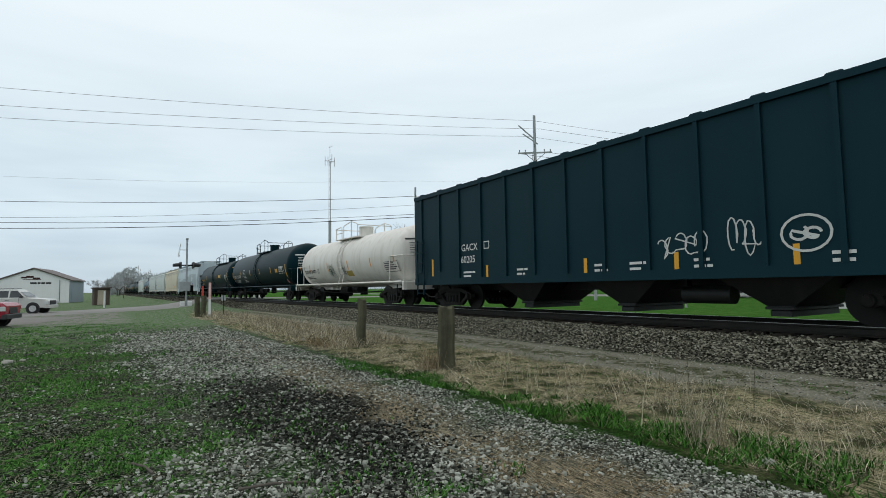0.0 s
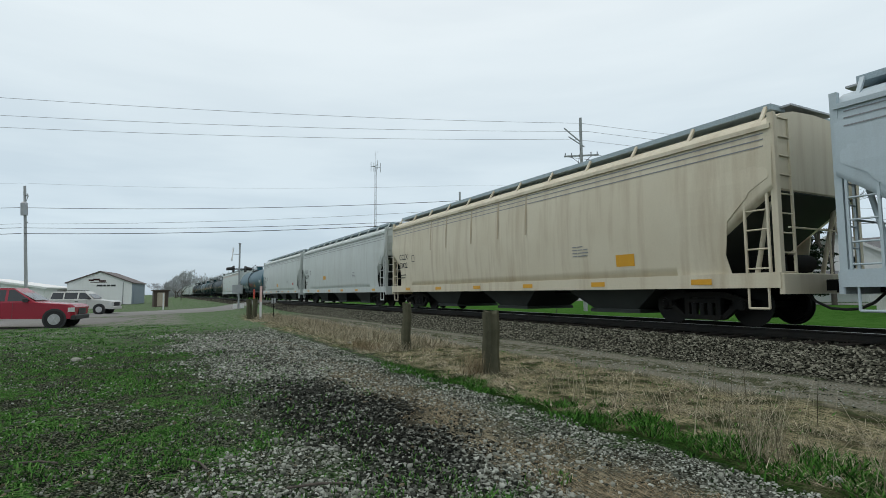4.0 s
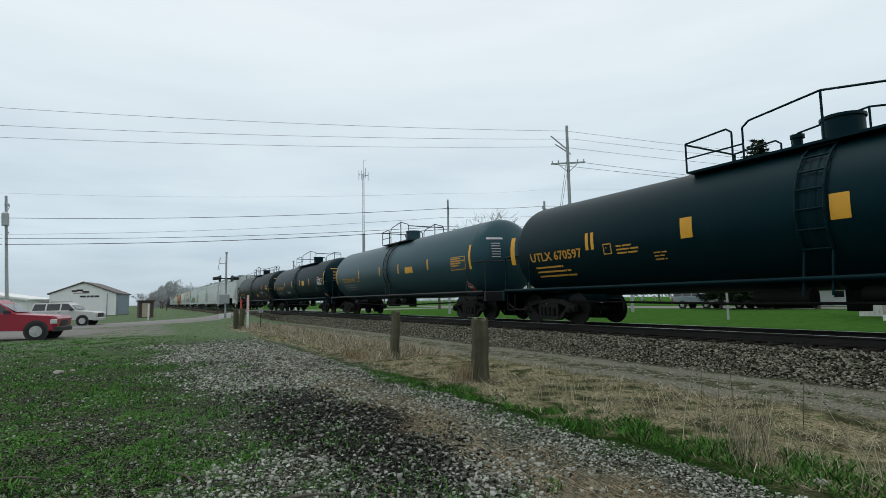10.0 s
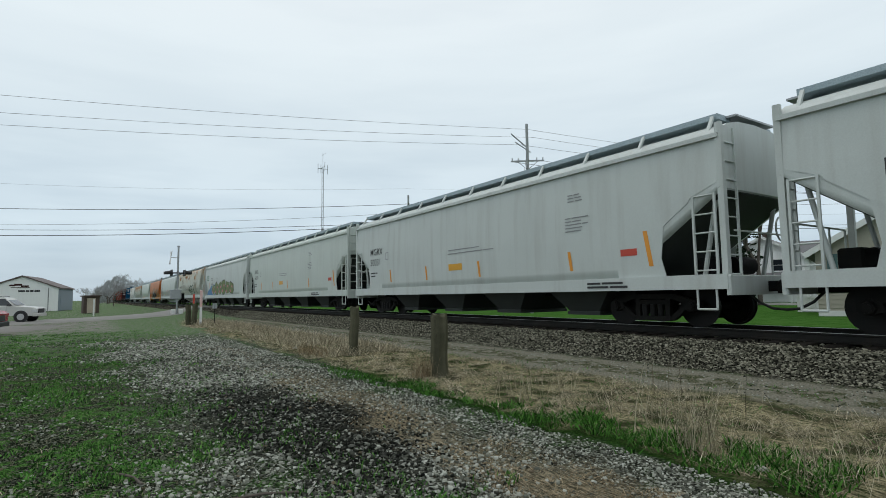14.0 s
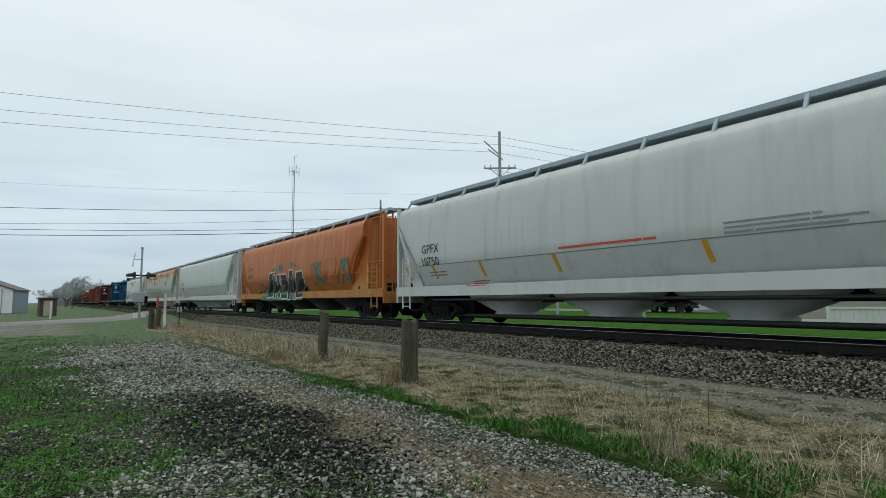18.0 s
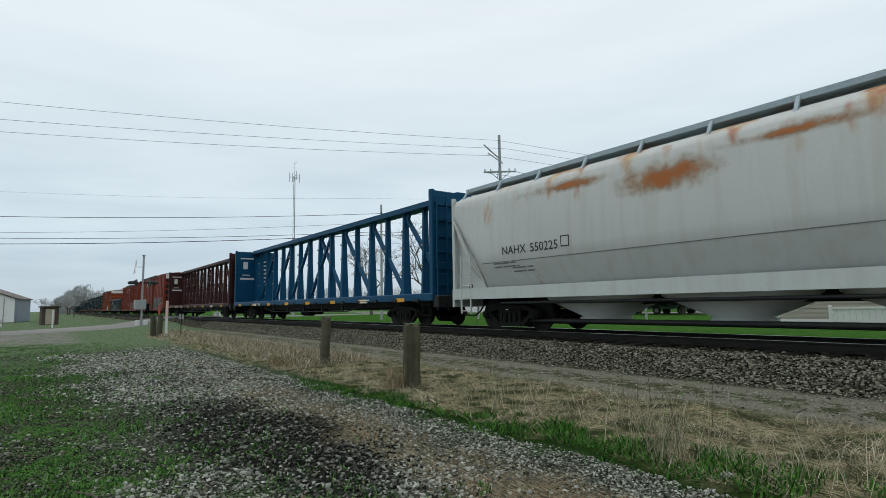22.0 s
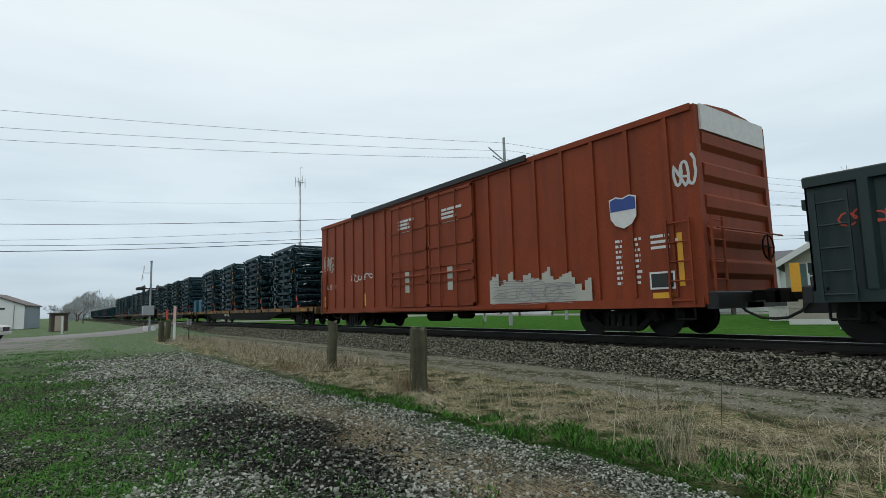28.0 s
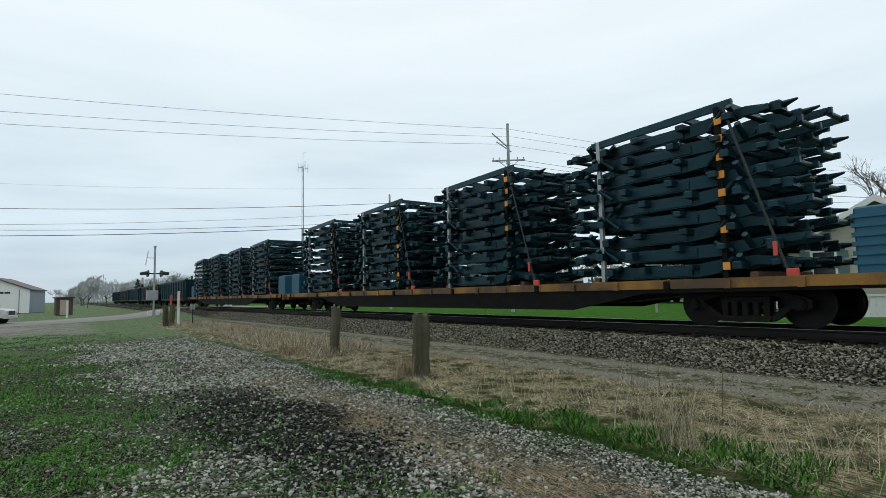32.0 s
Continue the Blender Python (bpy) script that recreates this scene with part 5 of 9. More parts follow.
        tagged(part("small_print", Shape().add(strip, [(2 * i, 2 * i + 1, 2 * i + 3, 2 * i + 2) for i in range(6)]), pale, car), kind="stuff")
    return car, side


# ---- boxcar ----
def boxcar(label, L, mat, top=4.72, white_top=False, doors=(-0.12, 4.98), ribs=7, end_mat=None, low=0.72, inset=0.75):
    car = thing("boxcar", None, None, label, "freight car", "cars of the goods train")
    H, W = L / 2 - inset, SIDE - 0.06
    part("body", Shape().loft([[(x, -W, low), (x, W, low), (x, W, top), (x, 0.55 * W, top + 0.14), (x, 0, top + 0.2), (x, -0.55 * W, top + 0.14), (x, -W, top)] for x in (-H, H)], False), M[mat], car)
    d0, d1 = doors
    for y in (-1, 1):
        rb = Shape()
        for a, b in ((-H + 0.1, d0 - (d1 - d0) / 2 - 0.1), (d0 + (d1 - d0) / 2 + 0.1, H - 0.1)):
            for i in range(ribs):
                x = a + (b - a) * (i + 0.5) / ribs
                y0, y1 = sorted((y * (W + 0.001), y * (W + 0.05)))
                rb = Shape().box(x - 0.05, x + 0.05, y0, y1, low + 0.16, top - 0.1)
                part("side_rib", rb, M[mat], car)
        y0, y1 = sorted((y * (W + 0.001), y * (W + 0.055)))
        part("top_chord", Shape().box(-H, H, y0, y1, top - 0.12, top + 0.02), M[mat], car)
        part("bottom_sill", Shape().box(-H, H, y0, y1, low - 0.06, low + 0.14), M[mat], car)
        half = (d1 - d0) / 2
        part("door_rail", Shape().box(d0 - half * 2.3, d0 + half * 1.9, *sorted((y * (W + 0.06), y * (W + 0.12))), top - 0.06, top + 0.1), M["black2"], car)
        for k in (0, 1):
            a = d0 - half + k * half
            dx0, dx1 = a + 0.03, a + half - 0.03
            q0, q1 = sorted((y * (W + 0.06), y * (W + 0.10)))
            door = part("door", Shape().box(dx0, dx1, q0, q1, low + 0.12, top - 0.16), M[mat], car)
            fr = Shape()
            e0, e1 = sorted((y * (W + 0.10), y * (W + 0.135)))
            for z in (low + 0.16, low + 0.95, low + 1.45, low + 2.1, low + 2.9, top - 0.24):
                fr.box(dx0 + 0.02, dx1 - 0.02, e0, e1, z - 0.04, z + 0.04)
            for x in (dx0 + 0.06, dx1 - 0.06):
                fr.box(x - 0.04, x + 0.04, e0, e1 + 0.0, low + 0.12, top - 0.16)
            part("door_frame", fr, M[mat], door)
            rods = Shape()
            yy = y * (W + 0.17)
            for x in ((dx0 + dx1) / 2 - 0.5, (dx0 + dx1) / 2 + 0.4):
                rods.bar((x, yy, low + 0.1), (x, yy, top - 0.2), 0.025)
            rods.bar((dx0 + 0.2, yy, low + 1.2), (dx1 - 0.2, yy, low + 1.2), 0.03)
            part("locking_bar", rods, M[mat], door)
        trk = Shape().box(d0 - half * 2.1, d0 + half * 2.1, *sorted((y * (W + 0.06), y * (W + 0.13))), low - 0.02, low + 0.08)
        part("door_track", trk, M[mat], car)
    for e in (-1, 1):
        x = e * H
        for i in range(5):
            z = low + 0.5 + i * (top - low - 0.75) / 5
            sec = [(0, z), (0.09, z + 0.12), (0.11, z + 0.34), (0.02, z + 0.42)]
            s = Shape().loft([[(x + e * q, y, zz) for q, zz in sec] + [(x - e * 0.01, y, z + 0.42), (x - e * 0.01, y, z)] for y in (-W + 0.18, W - 0.18)], False)
            # end_mat, where given, paints the corrugations' shadow into their colour
            part("end_corrugation", s, M[end_mat or mat], car)
        for y in (-1, 1):
            part("end_post", Shape().box(x - 0.02, x + 0.07, *sorted((y * (W - 0.16), y * (W + 0.004))), low, top), M[mat], car)
        if white_top:
            part("end_band", Shape().box(min(x + e * 0.012, x + e * 0.115), max(x + e * 0.012, x + e * 0.115), -W + 0.16, W - 0.16, top - 0.52, top + 0.02), M["letterw"], car, "faded white band")
        part("end_sill", Shape().rbox(min(x, x + e * 0.25), max(x, x + e * 0.25), -W, W, low - 0.1, low + 0.25, 0.03), M["black2"], car)
        ladder("side_ladder", car, x - e * 0.42, -W - 0.09, low, low + 1.75, 0.5, mat, "x", 0.4)
        ladder("end_ladder", car, x + e * 0.17, -W + 0.35, low, low + 1.75, 0.45, mat, "y", 0.4)
        part("end_gate", Shape().path([(x + e * 0.3, -W + 0.1, low + 1.5), (x + e * 0.3, W - 0.1, low + 1.5)], 0.022), M[mat], car)
        stirrup(car, x - e * 0.42, -W)
        bogie(car, e * (L / 2 - 3.1))
    brake_wheel(car, H + 0.3, 0.7, low + 1.2)
    part("centre_sill", Shape().box(-L / 2 + 0.5, L / 2 - 0.5, -0.35, 0.35, 0.62, 0.74), M["black2"], car)
    under_gear(car, L, 0.5)
    coupler(car, L)
    side = Side([(low, -W), (top, -W)])
    side.half = H
    return car, side


# ---- gondola ----
def gondola(label, L, mat, top=2.82, ribs=11, low=0.78):
    car = thing("gondola", None, None, label, "freight car", "cars of the goods train")
    H, W = L / 2 - 1.12, SIDE - 0.1
    for y in (-1, 1):
        part("side_sheet", Shape().box(-H, H, *sorted((y * W, y * (W - 0.03))), low, top), M[mat], car)
        part("top_chord", Shape().rbox(-H, H, *sorted((y * (W - 0.1), y * (W + 0.1))), top - 0.16, top + 0.02, 0.02), M[mat], car)
        part("bottom_chord", Shape().box(-H, H, *sorted((y * (W + 0.001), y * (W + 0.06))), low - 0.08, low + 0.12), M[mat], car)
        for i in range(ribs):
            x = -H + 2 * H * (i + 0.5) / ribs
            part("side_post", Shape().loft([[(x - 0.13, y * W, z), (x - 0.07, y * (W + 0.1), z), (x + 0.07, y * (W + 0.1), z), (x + 0.13, y * W, z)] for z in (low + 0.12, top - 0.16)], False), M[mat], car)
    for e in (-1, 1):
        x = e * H
        part("end_sheet", Shape().box(min(x, x - e * 0.03), max(x, x - e * 0.03), -W, W, low, top), M[mat], car)
        for z in (1.3, 1.85, 2.4):
            part("end_rib", Shape().box(min(x, x + e * 0.1), max(x, x + e * 0.1), -W + 0.1, W - 0.1, z - 0.09, z + 0.09), M[mat], car)
        part("end_sill", Shape().rbox(min(x, x + e * 0.2), max(x, x + e * 0.2), -W, W, 0.7, 1.0, 0.03), M["black2"], car)
        ladder("side_ladder", car, x - e * 0.4, -W - 0.14, 0.75, top - 0.3, 0.46, mat)
        stirrup(car, x - e * 0.4, -W)
        bogie(car, e * (L / 2 - 2.6))
    part("floor", Shape().box(-H, H, -W, W, low - 0.06, low), M[mat], car)
    part("centre_sill", Shape().box(-L / 2 + 0.5, L / 2 - 0.5, -0.35, 0.35, 0.5, 0.72), M["black2"], car)
    under_gear(car, L, 0.5)
    coupler(car, L)
    return car, Side([(low, -W - 0.002), (top, -W - 0.002)])


# ---- open-top ribbed hopper ----
def ribbed_hopper(label, L, mat, top=4.28, ribs=14, low=1.0):
    car = thing("open_hopper", None, None, label, "freight car", "cars of the goods train")
    H, W = L / 2 - 0.6, SIDE - 0.1
    part("body", Shape().loft([[(x, -W, zb), (x, W, zb), (x, W, top), (x, -W, top)] for x, zb in ((-H, 2.4), (-H + 1.7, low), (H - 1.7, low), (H, 2.4))], False), M[mat], car)
    for y in (-1, 1):
        for i in range(ribs):
            x = -H + 0.5 + (2 * H - 1.0) * i / (ribs - 1)
            part("side_rib", Shape().box(x - 0.05, x + 0.05, *sorted((y * (W + 0.001), y * (W + 0.06))), low + 0.1 if abs(x) < H - 1.8 else 1.35, top - 0.05), M[mat], car)
            part("roof_bow", Shape().rbox(x - 0.14, x + 0.14, *sorted((y * 0.5, y * (W + 0.03))), top + 0.021, top + 0.075, 0.02), M[mat], car)
        part("top_chord", Shape().box(-H, H, *sorted((y * (W + 0.001), y * (W + 0.07))), top - 0.12, top + 0.02), M[mat], car)
        part("side_sill", Shape().box(-H, H, *sorted((y * (W + 0.001), y * (W + 0.05))), low - 0.12, low + 0.1), M[mat], car)
    for e in (-1, 1):
        x = e * H
        part("end_platform", Shape().box(min(x, x - e * 1.7), max(x, x - e * 1.7), -W, W, 0.94, 1.0), M[mat], car)
        part("end_panel", Shape().box(min(x - e * 1.75, x), max(x - e * 1.75, x), -W - 0.003, -W + 0.04, low - 0.1, top - 0.1), M[mat], car)
        for y in (-1, 1):
            part("corner_post", Shape().box(x - 0.06, x + 0.06, y * (W - 0.05) - 0.05, y * (W - 0.05) + 0.05, 0.95, top), M[mat], car)
        ladder("side_ladder", car, x - e * 0.5, -W - 0.09, 0.5, 2.6, 0.46, mat)
        bogie(car, e * (L / 2 - 2.5))
    for x in (5.9 - H, 9.5 - H, 13.0 - H):
        s = Shape().loft([[(x - w, -b, z), (x + w, -b, z), (x + w, b, z), (x - w, b, z)] for w, b, z in ((1.2, 1.35, 1.0), (0.25, 1.0, 0.34), (0.22, 1.0, 0.33))], False)
        s.rbox(x - 0.27, x + 0.27, -1.05, 1.05, 0.27, 0.33, 0.02)
        s.rbox(x - 0.2, x + 0.2, -1.0, 1.0, 0.14, 0.265, 0.02)
        part("hopper_outlet", s, M["black2"], car)
    part("centre_sill", Shape().box(-L / 2 + 0.5, L / 2 - 0.5, -0.33, 0.33, 0.66, 1.0), M["black2"], car)
    part("air_reservoir", Shape().bar((10.9 - H, -0.75, 0.55), (12.0 - H, -0.75, 0.55), 0.2, 14).box(10.95 - H, 11.0 - H, -0.85, -0.65, 0.55, 1.0).box(11.9 - H, 11.95 - H, -0.85, -0.65, 0.55, 1.0), M["black2"], car)
    coupler(car, L)
    return car, Side([(low, -W - 0.002), (top, -W - 0.002)])


# ---- centre-beam flat ----
def centrebeam(label, L, mat, top=4.78):
    car = thing("centrebeam_flatcar", None, None, label, "freight car", "cars of the goods train")
    H, W = L / 2 - 0.7, SIDE - 0.14
    part("deck", Shape().box(-H, H, -W, W, 1.06, 1.12), M[mat], car)
    for y in (-1, 1):
        part("side_sill", Shape().rbox(-H, H, *sorted((y * (W - 0.1), y * (W + 0.06))), 0.93, 1.18, 0.03), M[mat], car)
        for i in range(16):
            x = -H + 0.9 + i * (2 * H - 1.8) / 15
            part("strap_winch", Shape().box(x - 0.14, x + 0.14, *sorted((y * (W + 0.061), y * (W + 0.12))), 0.9, 1.0), M["black2"], car)
    part("top_chord", Shape().rbox(-H + 0.05, H - 0.05, -0.32, 0.32, top - 0.22, top, 0.02), M[mat], car)
    bays = 15
    step = (2 * H - 2.2) / bays
    for i in range(bays + 1):
        x = (i - bays / 2) * step
        w0, w1 = (0.12, 0.12) if abs(i - bays / 2) in (2.5, 4.5, 6.5) else (0.23, 0.15)
        s = Shape().loft([[(x - w / 2, -b, z), (x + w / 2, -b, z), (x + w / 2, b, z), (x - w / 2, b, z)] for w, b, z in ((w0, 0.2, 1.12), ((w0 + w1) / 2, 0.13, 2.9), (w1, 0.1, top - 0.22))], False)
        post = part("post", s, M[mat], car)
        for z in (2.3, 3.1, 3.8):
            part("strap_plate", Shape().box(x - 0.05, x + 0.05, -0.2, -0.145, z, z + 0.07), M["letterg"], post)
    # each diagonal climbs two bays towards the middle of the car
    for e in (-1, 1):
        for k in (7, 5, 3, 1):
            xa, xb = e * step * (k + 0.5), e * step * (k - 1.5)
            part("diagonal", Shape().beam((xa - e * 0.12, 0.02 * e, 1.3), (xb + e * 0.08, 0.02 * e, top - 0.38), 0.13, 0.15, (0, 1, 0)), M[mat], car)
            part("gusset_plate", Shape().loft([[(xa + 0.12, y, 1.12), (xa - e * 0.55, y, 1.12), (xa - e * 0.2, y, 1.6), (xa + 0.12, y, 1.6)] for y in (-0.05, 0.05)], False), M[mat], car)
            part("gusset_plate", Shape().loft([[(xb, y, top - 0.22), (xb + e * 0.42, y, top - 0.22), (xb + e * 0.2, y, top - 0.55), (xb, y, top - 0.62)] for y in (-0.05, 0.05)], False), M[mat], car)
    for e in (-1, 1):
        x = e * (H - 0.02)
        bh = Shape().box(min(x, x - e * 0.05), max(x, x - e * 0.05), -W + 0.03, W - 0.03, 1.12, top - 0.06)
        bk = part("bulkhead", bh, M[mat], car)
        for y in (-1, 1):
            part("bulkhead_post", Shape().rbox(min(x + e * 0.04, x - e * 0.16), max(x + e * 0.04, x - e * 0.16), *sorted((y * (W - 0.1), y * (W + 0.03))), 1.12, top - 0.02, 0.02), M[mat], bk)
        rb = Shape()
        for i in range(6):
            z = 1.5 + i * 0.55
            rb.box(min(x, x + e * 0.12), max(x, x + e * 0.12), -W + 0.11, W - 0.11, z - 0.06, z + 0.06)
        part("bulkhead_rib", rb, M[mat], bk)
        gus = Shape().loft([[(x - e * 0.05, yy, 1.12), (x - e * 1.0, yy, 1.12), (x - e * 1.0, yy, 3.4), (x - e * 0.05, yy, top - 0.1)] for yy in (-0.16, 0.16)], False)
        part("gusset", gus, M[mat], bk)
        ladder("end_ladder", car, x + e * 0.16, -W + 0.3, 0.6, top - 0.3, 0.42, mat, "y")
        part("end_sill", Shape().rbox(min(x, x + e * 0.3), max(x, x + e * 0.3), -W, W, 0.7, 1.1, 0.03), M["black2"], car)
        stirrup(car, x - e * 0.4, -W)
        bogie(car, e * (L / 2 - 3.2))
    part("centre_sill", Shape().loft([[(x, y, z) for y, z in ((-0.4, zb), (0.4, zb), (0.4, 1.06), (-0.4, 1.06))] for x, zb in ((-H, 0.75), (-H + 5, 0.6), (H - 5, 0.6), (H, 0.75))], False), M["black2"], car)
    tr = Shape().path([(-H + 5.5, -1.2, 0.78), (-H + 7.0, -1.2, 0.55), (H - 7.0, -1.2, 0.55), (H - 5.5, -1.2, 0.78)], 0.03)
    for i in range(5):
        x = -4.5 + i * 2.25
        tr.box(x - 0.06, x + 0.06, -1.25, -1.18, 0.55, 0.8)
    part("tie_rod", tr, M["black2"], car)
    under_gear(car, L, 0.5)
    coupler(car, L)
    return car, Side([(0.78, -W - 0.062), (1.18, -W - 0.062)])


# ---- flatcar and its load of vehicle chassis ----
def chassis_mesh(seed):
    """One ladder chassis: two kinked rails, cross members, brackets and horns."""
    rnd, s = random.Random(seed), Shape()
    for y in (-1, 1):
        pts = [(0.88 * q[0], q[1], q[2]) for q in ((-3.1, 0.42, 0.10), (-2.25, 0.42, 0.06), (-1.55, 0.46, -0.02), (-0.9, 0.62, -0.05), (0.9, 0.62, -0.05), (1.35, 0.5, 0.02), (2.1, 0.46, 0.10), (2.85, 0.44, 0.02))]
        secs = []
        for x, w, z in pts:
            h = 0.13 if abs(x) < 1.4 else 0.09 if abs(x) < 2.2 else 0.06
            secs.append([(x, y * (w + 0.04), z - h), (x, y * (w - 0.04), z - h), (x, y * (w - 0.04), z + h), (x, y * (w + 0.04), z + h)])
        s.loft(secs, False)
        for x, d in ((-2.2, 0.3), (-1.3, 0.36), (-0.4, 0.3), (0.7, 0.34), (1.6, 0.34), (2.25, 0.26)):
            w = 0.6 if abs(x) < 1 else 0.47
            s.rbox(x - 0.09, x + 0.09, *sorted((y * w, y * (w + d))), -0.06 + rnd.uniform(-0.05, 0.05), 0.05 + rnd.uniform(0, 0.06), 0.015)
        for x in (-1.75, 1.65):
            s.bar((x, y * 0.5, -0.02), (x, y * 0.78, 0.2), 0.06, 8)
        s.bar((2.4, y * 0.44, 0.02), (2.75, y * 0.5, 0.06 + rnd.uniform(-0.04, 0.04)), 0.085, 6, 0.02)
        s.bar((1.2, y * 0.62, -0.1), (1.5, y * 0.7, 0.16), 0.05, 6)
        s.bar((-1.1, y * 0.62, 0.12), (-1.45, y * 0.62, -0.1), 0.05, 6)
        s.rbox(-0.75, 0.65, *sorted((y * 0.665, y * 0.69)), -0.15, 0.02, 0.01)
        s.rbox(2.3, 2.5, *sorted((y * 0.3, y * 0.62)), -0.08, 0.1, 0.02)
    for x, z in ((-2.6, 0.1), (-1.9, 0.05), (-0.9, -0.05), (0.1, -0.05), (1.0, -0.05), (1.75, 0.08), (2.3, 0.02)):
        s.bar((x, -0.5, z), (x, 0.5, z), 0.055, 8)
    for x in (-0.6, 0.5):
        s.box(x - 0.2, x + 0.2, -0.25, 0.25, -0.1, -0.04)
    me = s.mesh("chassis")
    me.materials.append(M["chassis"])
    return me


CHASSIS = [chassis_mesh(i) for i in range(3)]


def stack_of_chassis(car, x, seed, layers=9, base=0.99):
    """A strapped stack of ladder chassis in two columns, with posts and a top cross frame."""
    rnd = random.Random(seed)
    st = part("chassis_stack", Shape().box(x - 1.9, x - 1.75, -1.25, 1.25, base, base + 0.1), M["deck"], car, "strapped stack of black vehicle chassis")
    part("bolster", Shape().box(x + 1.75, x + 1.9, -1.25, 1.25, base, base + 0.1), M["deck"], st)
    pitch = 0.362
    for k in range(layers):
        for y in (-0.66, 0.66):
            o = part("chassis", CHASSIS[(k + seed) % 3], None, st)
            flip = 180 if (k + (y > 0)) % 2 else 0
            o.matrix_basis = pose(x + rnd.uniform(-0.12, 0.12), y + rnd.uniform(-0.03, 0.03), base + 0.22 + k * pitch, rnd.uniform(-1.2, 1.2), rnd.uniform(-0.8, 0.8), flip)
    z1 = base + 0.15 + layers * pitch
    for dx in (-1.55, 1.35):
        for y in (-1.32, 1.32):
            part("stack_post", Shape().box(x + dx - 0.05, x + dx + 0.05, y - 0.04, y + 0.04, base, z1), M["galv"] if dx < 0 else M["steel"], st)
    topf = Shape()
    for y in (-1.3, 1.3):
        topf.beam((x - 1.75, y, z1 - 0.08), (x + 1.65, y, z1 + 0.02), 0.08, 0.16)
    for dx in (-1.8, -0.6, 0.6, 1.5):
        topf.beam((x + dx, -1.3, z1 - 0.03 + 0.03 * dx), (x + dx, 1.3, z1 - 0.03 + 0.03 * dx), 0.09, 0.12)
    part("stack_top_frame", topf, M["chassis"], st)
    for k in range(layers):
        if rnd.random() < 0.8:
            z = base + 0.22 + k * pitch
            part("label_tag", Shape().box(x + 1.31, x + 1.45, -1.375, -1.362, z - 0.07, z + 0.08), M["tagorange"], st, "orange paper tag")
    strap = Shape().beam((x + 1.5, -1.42, z1), (x + 2.5, -1.42, base), 0.05, 0.012, (0, 1, 0))
    part("strap", strap, M["sprayblack"], st)
    part("strap_hook", Shape().rbox(x + 2.46, x + 2.66, -1.48, -1.4, base - 0.02, base + 0.12, 0.02).rbox(x + 2.26, x + 2.34, -1.46, -1.42, base + 0.36, base + 0.62, 0.01), M["redmark"], st, "orange strap ratchet")


def loaded_flat(label, L, seed, ends=(-1, 1), stacks=4):
    car = thing("flatcar", None, None, label, "freight car", "cars of the goods train")
    H, W = L / 2 - 0.55, SIDE - 0.18
    part("deck", Shape().box(-H, H, -W, W, 0.92, 0.98), M["deck"], car)
    for y in (-1, 1):
        part("side_sill", Shape().loft([[(x, y * W, z) for z in (zb, 0.97)] + [(x, y * (W + 0.05), z) for z in (0.97, zb)] for x, zb in ((-H, 0.74), (-H + 5, 0.7), (-H + 7, 0.32), (H - 7, 0.32), (H - 5, 0.7), (H, 0.74))], False), M["steel"], car)
        top_edge = Shape().box(-H, H, *sorted((y * (W + 0.051), y * (W + 0.075))), 0.79, 0.982)
        part("sill_flange", top_edge, M["deckyellow"], car, "worn yellow deck edge")
        for i in range(22):
            x = -H + 0.6 + (2 * H - 1.2) * i / 21
            part("stake_pocket", Shape().box(x - 0.06, x + 0.06, *sorted((y * (W + 0.076), y * (W + 0.12))), 0.78, 0.95), M["deckyellow"] if i % 3 else M["steel"], car)
    part("centre_sill", Shape().loft([[(x, yy, z) for yy, z in ((-0.45, zb), (0.45, zb), (0.45, 0.92), (-0.45, 0.92))] for x, zb in ((-H, 0.72), (-H + 4, 0.68), (-H + 7, 0.42), (H - 7, 0.42), (H - 4, 0.7), (H, 0.75))], False), M["black2"], car)
    for i in range(stacks):
        stack_of_chassis(car, (i - (stacks - 1) / 2) * 6.25 - 0.05, seed * 10 + i, 9)
    for e in (-1, 1):
        part("end_sill", Shape().rbox(min(e * H, e * (H + 0.2)), max(e * H, e * (H + 0.2)), -W, W, 0.66, 0.99, 0.03), M["deckyellow"], car)
        bogie(car, e * (L / 2 - 3.6))
        stirrup(car, e * (H - 0.4), -W)
    for e in ends:
        x = e * (H - 0.6)
        bin_ = part("tool_bin", Shape().rbox(x - 0.55, x + 0.55, -1.22, 1.22, 0.985, 2.08, 0.03), M["binblue"], car, "blue ribbed steel bin")
        for i in range(6):
            part("bin_rib", Shape().box(x - 0.58, x + 0.58, -1.25, 1.25, 1.12 + i * 0.155, 1.19 + i * 0.155), M["binblue"], bin_)
    for e in (-1, 1):
        part("brake_stand", Shape().box(*sorted((e * H - e * 0.02, e * H + e * 0.08)), -0.62, -0.38, 0.99, 1.75), M["deckyellow"], car)
    brake_wheel(car, H + 0.12, -0.5, 1.62, "deckyellow")
    coupler(car, L)
    return car, Side([(0.3, -W - 0.052), (0.77, -W - 0.052), (0.79, -W - 0.152), (0.97, -W - 0.152)])

# ---- the train, leading car first ----
# coupling points along the train, in metres behind the point abreast of the viewer at the start
GAPS = (-0.2, -18.7, -33.9, -53.7, -72, -93, -113, -131.9, -150.5, -171.0, -193.9, -217.2, -237.3, -256, -273.9, -294.9, -314.6, -333, -352.8, -371.6, -392.4, -413.5, -433, -453.8, -474.9, -495.6, -520.8, -546.2, -569.2, -589.8, -610.7, -631, -660.1, -689, -717.9, -746.8, -766.5, -786.2, -805.9, -825.6, -845.3)
TRAIN = []


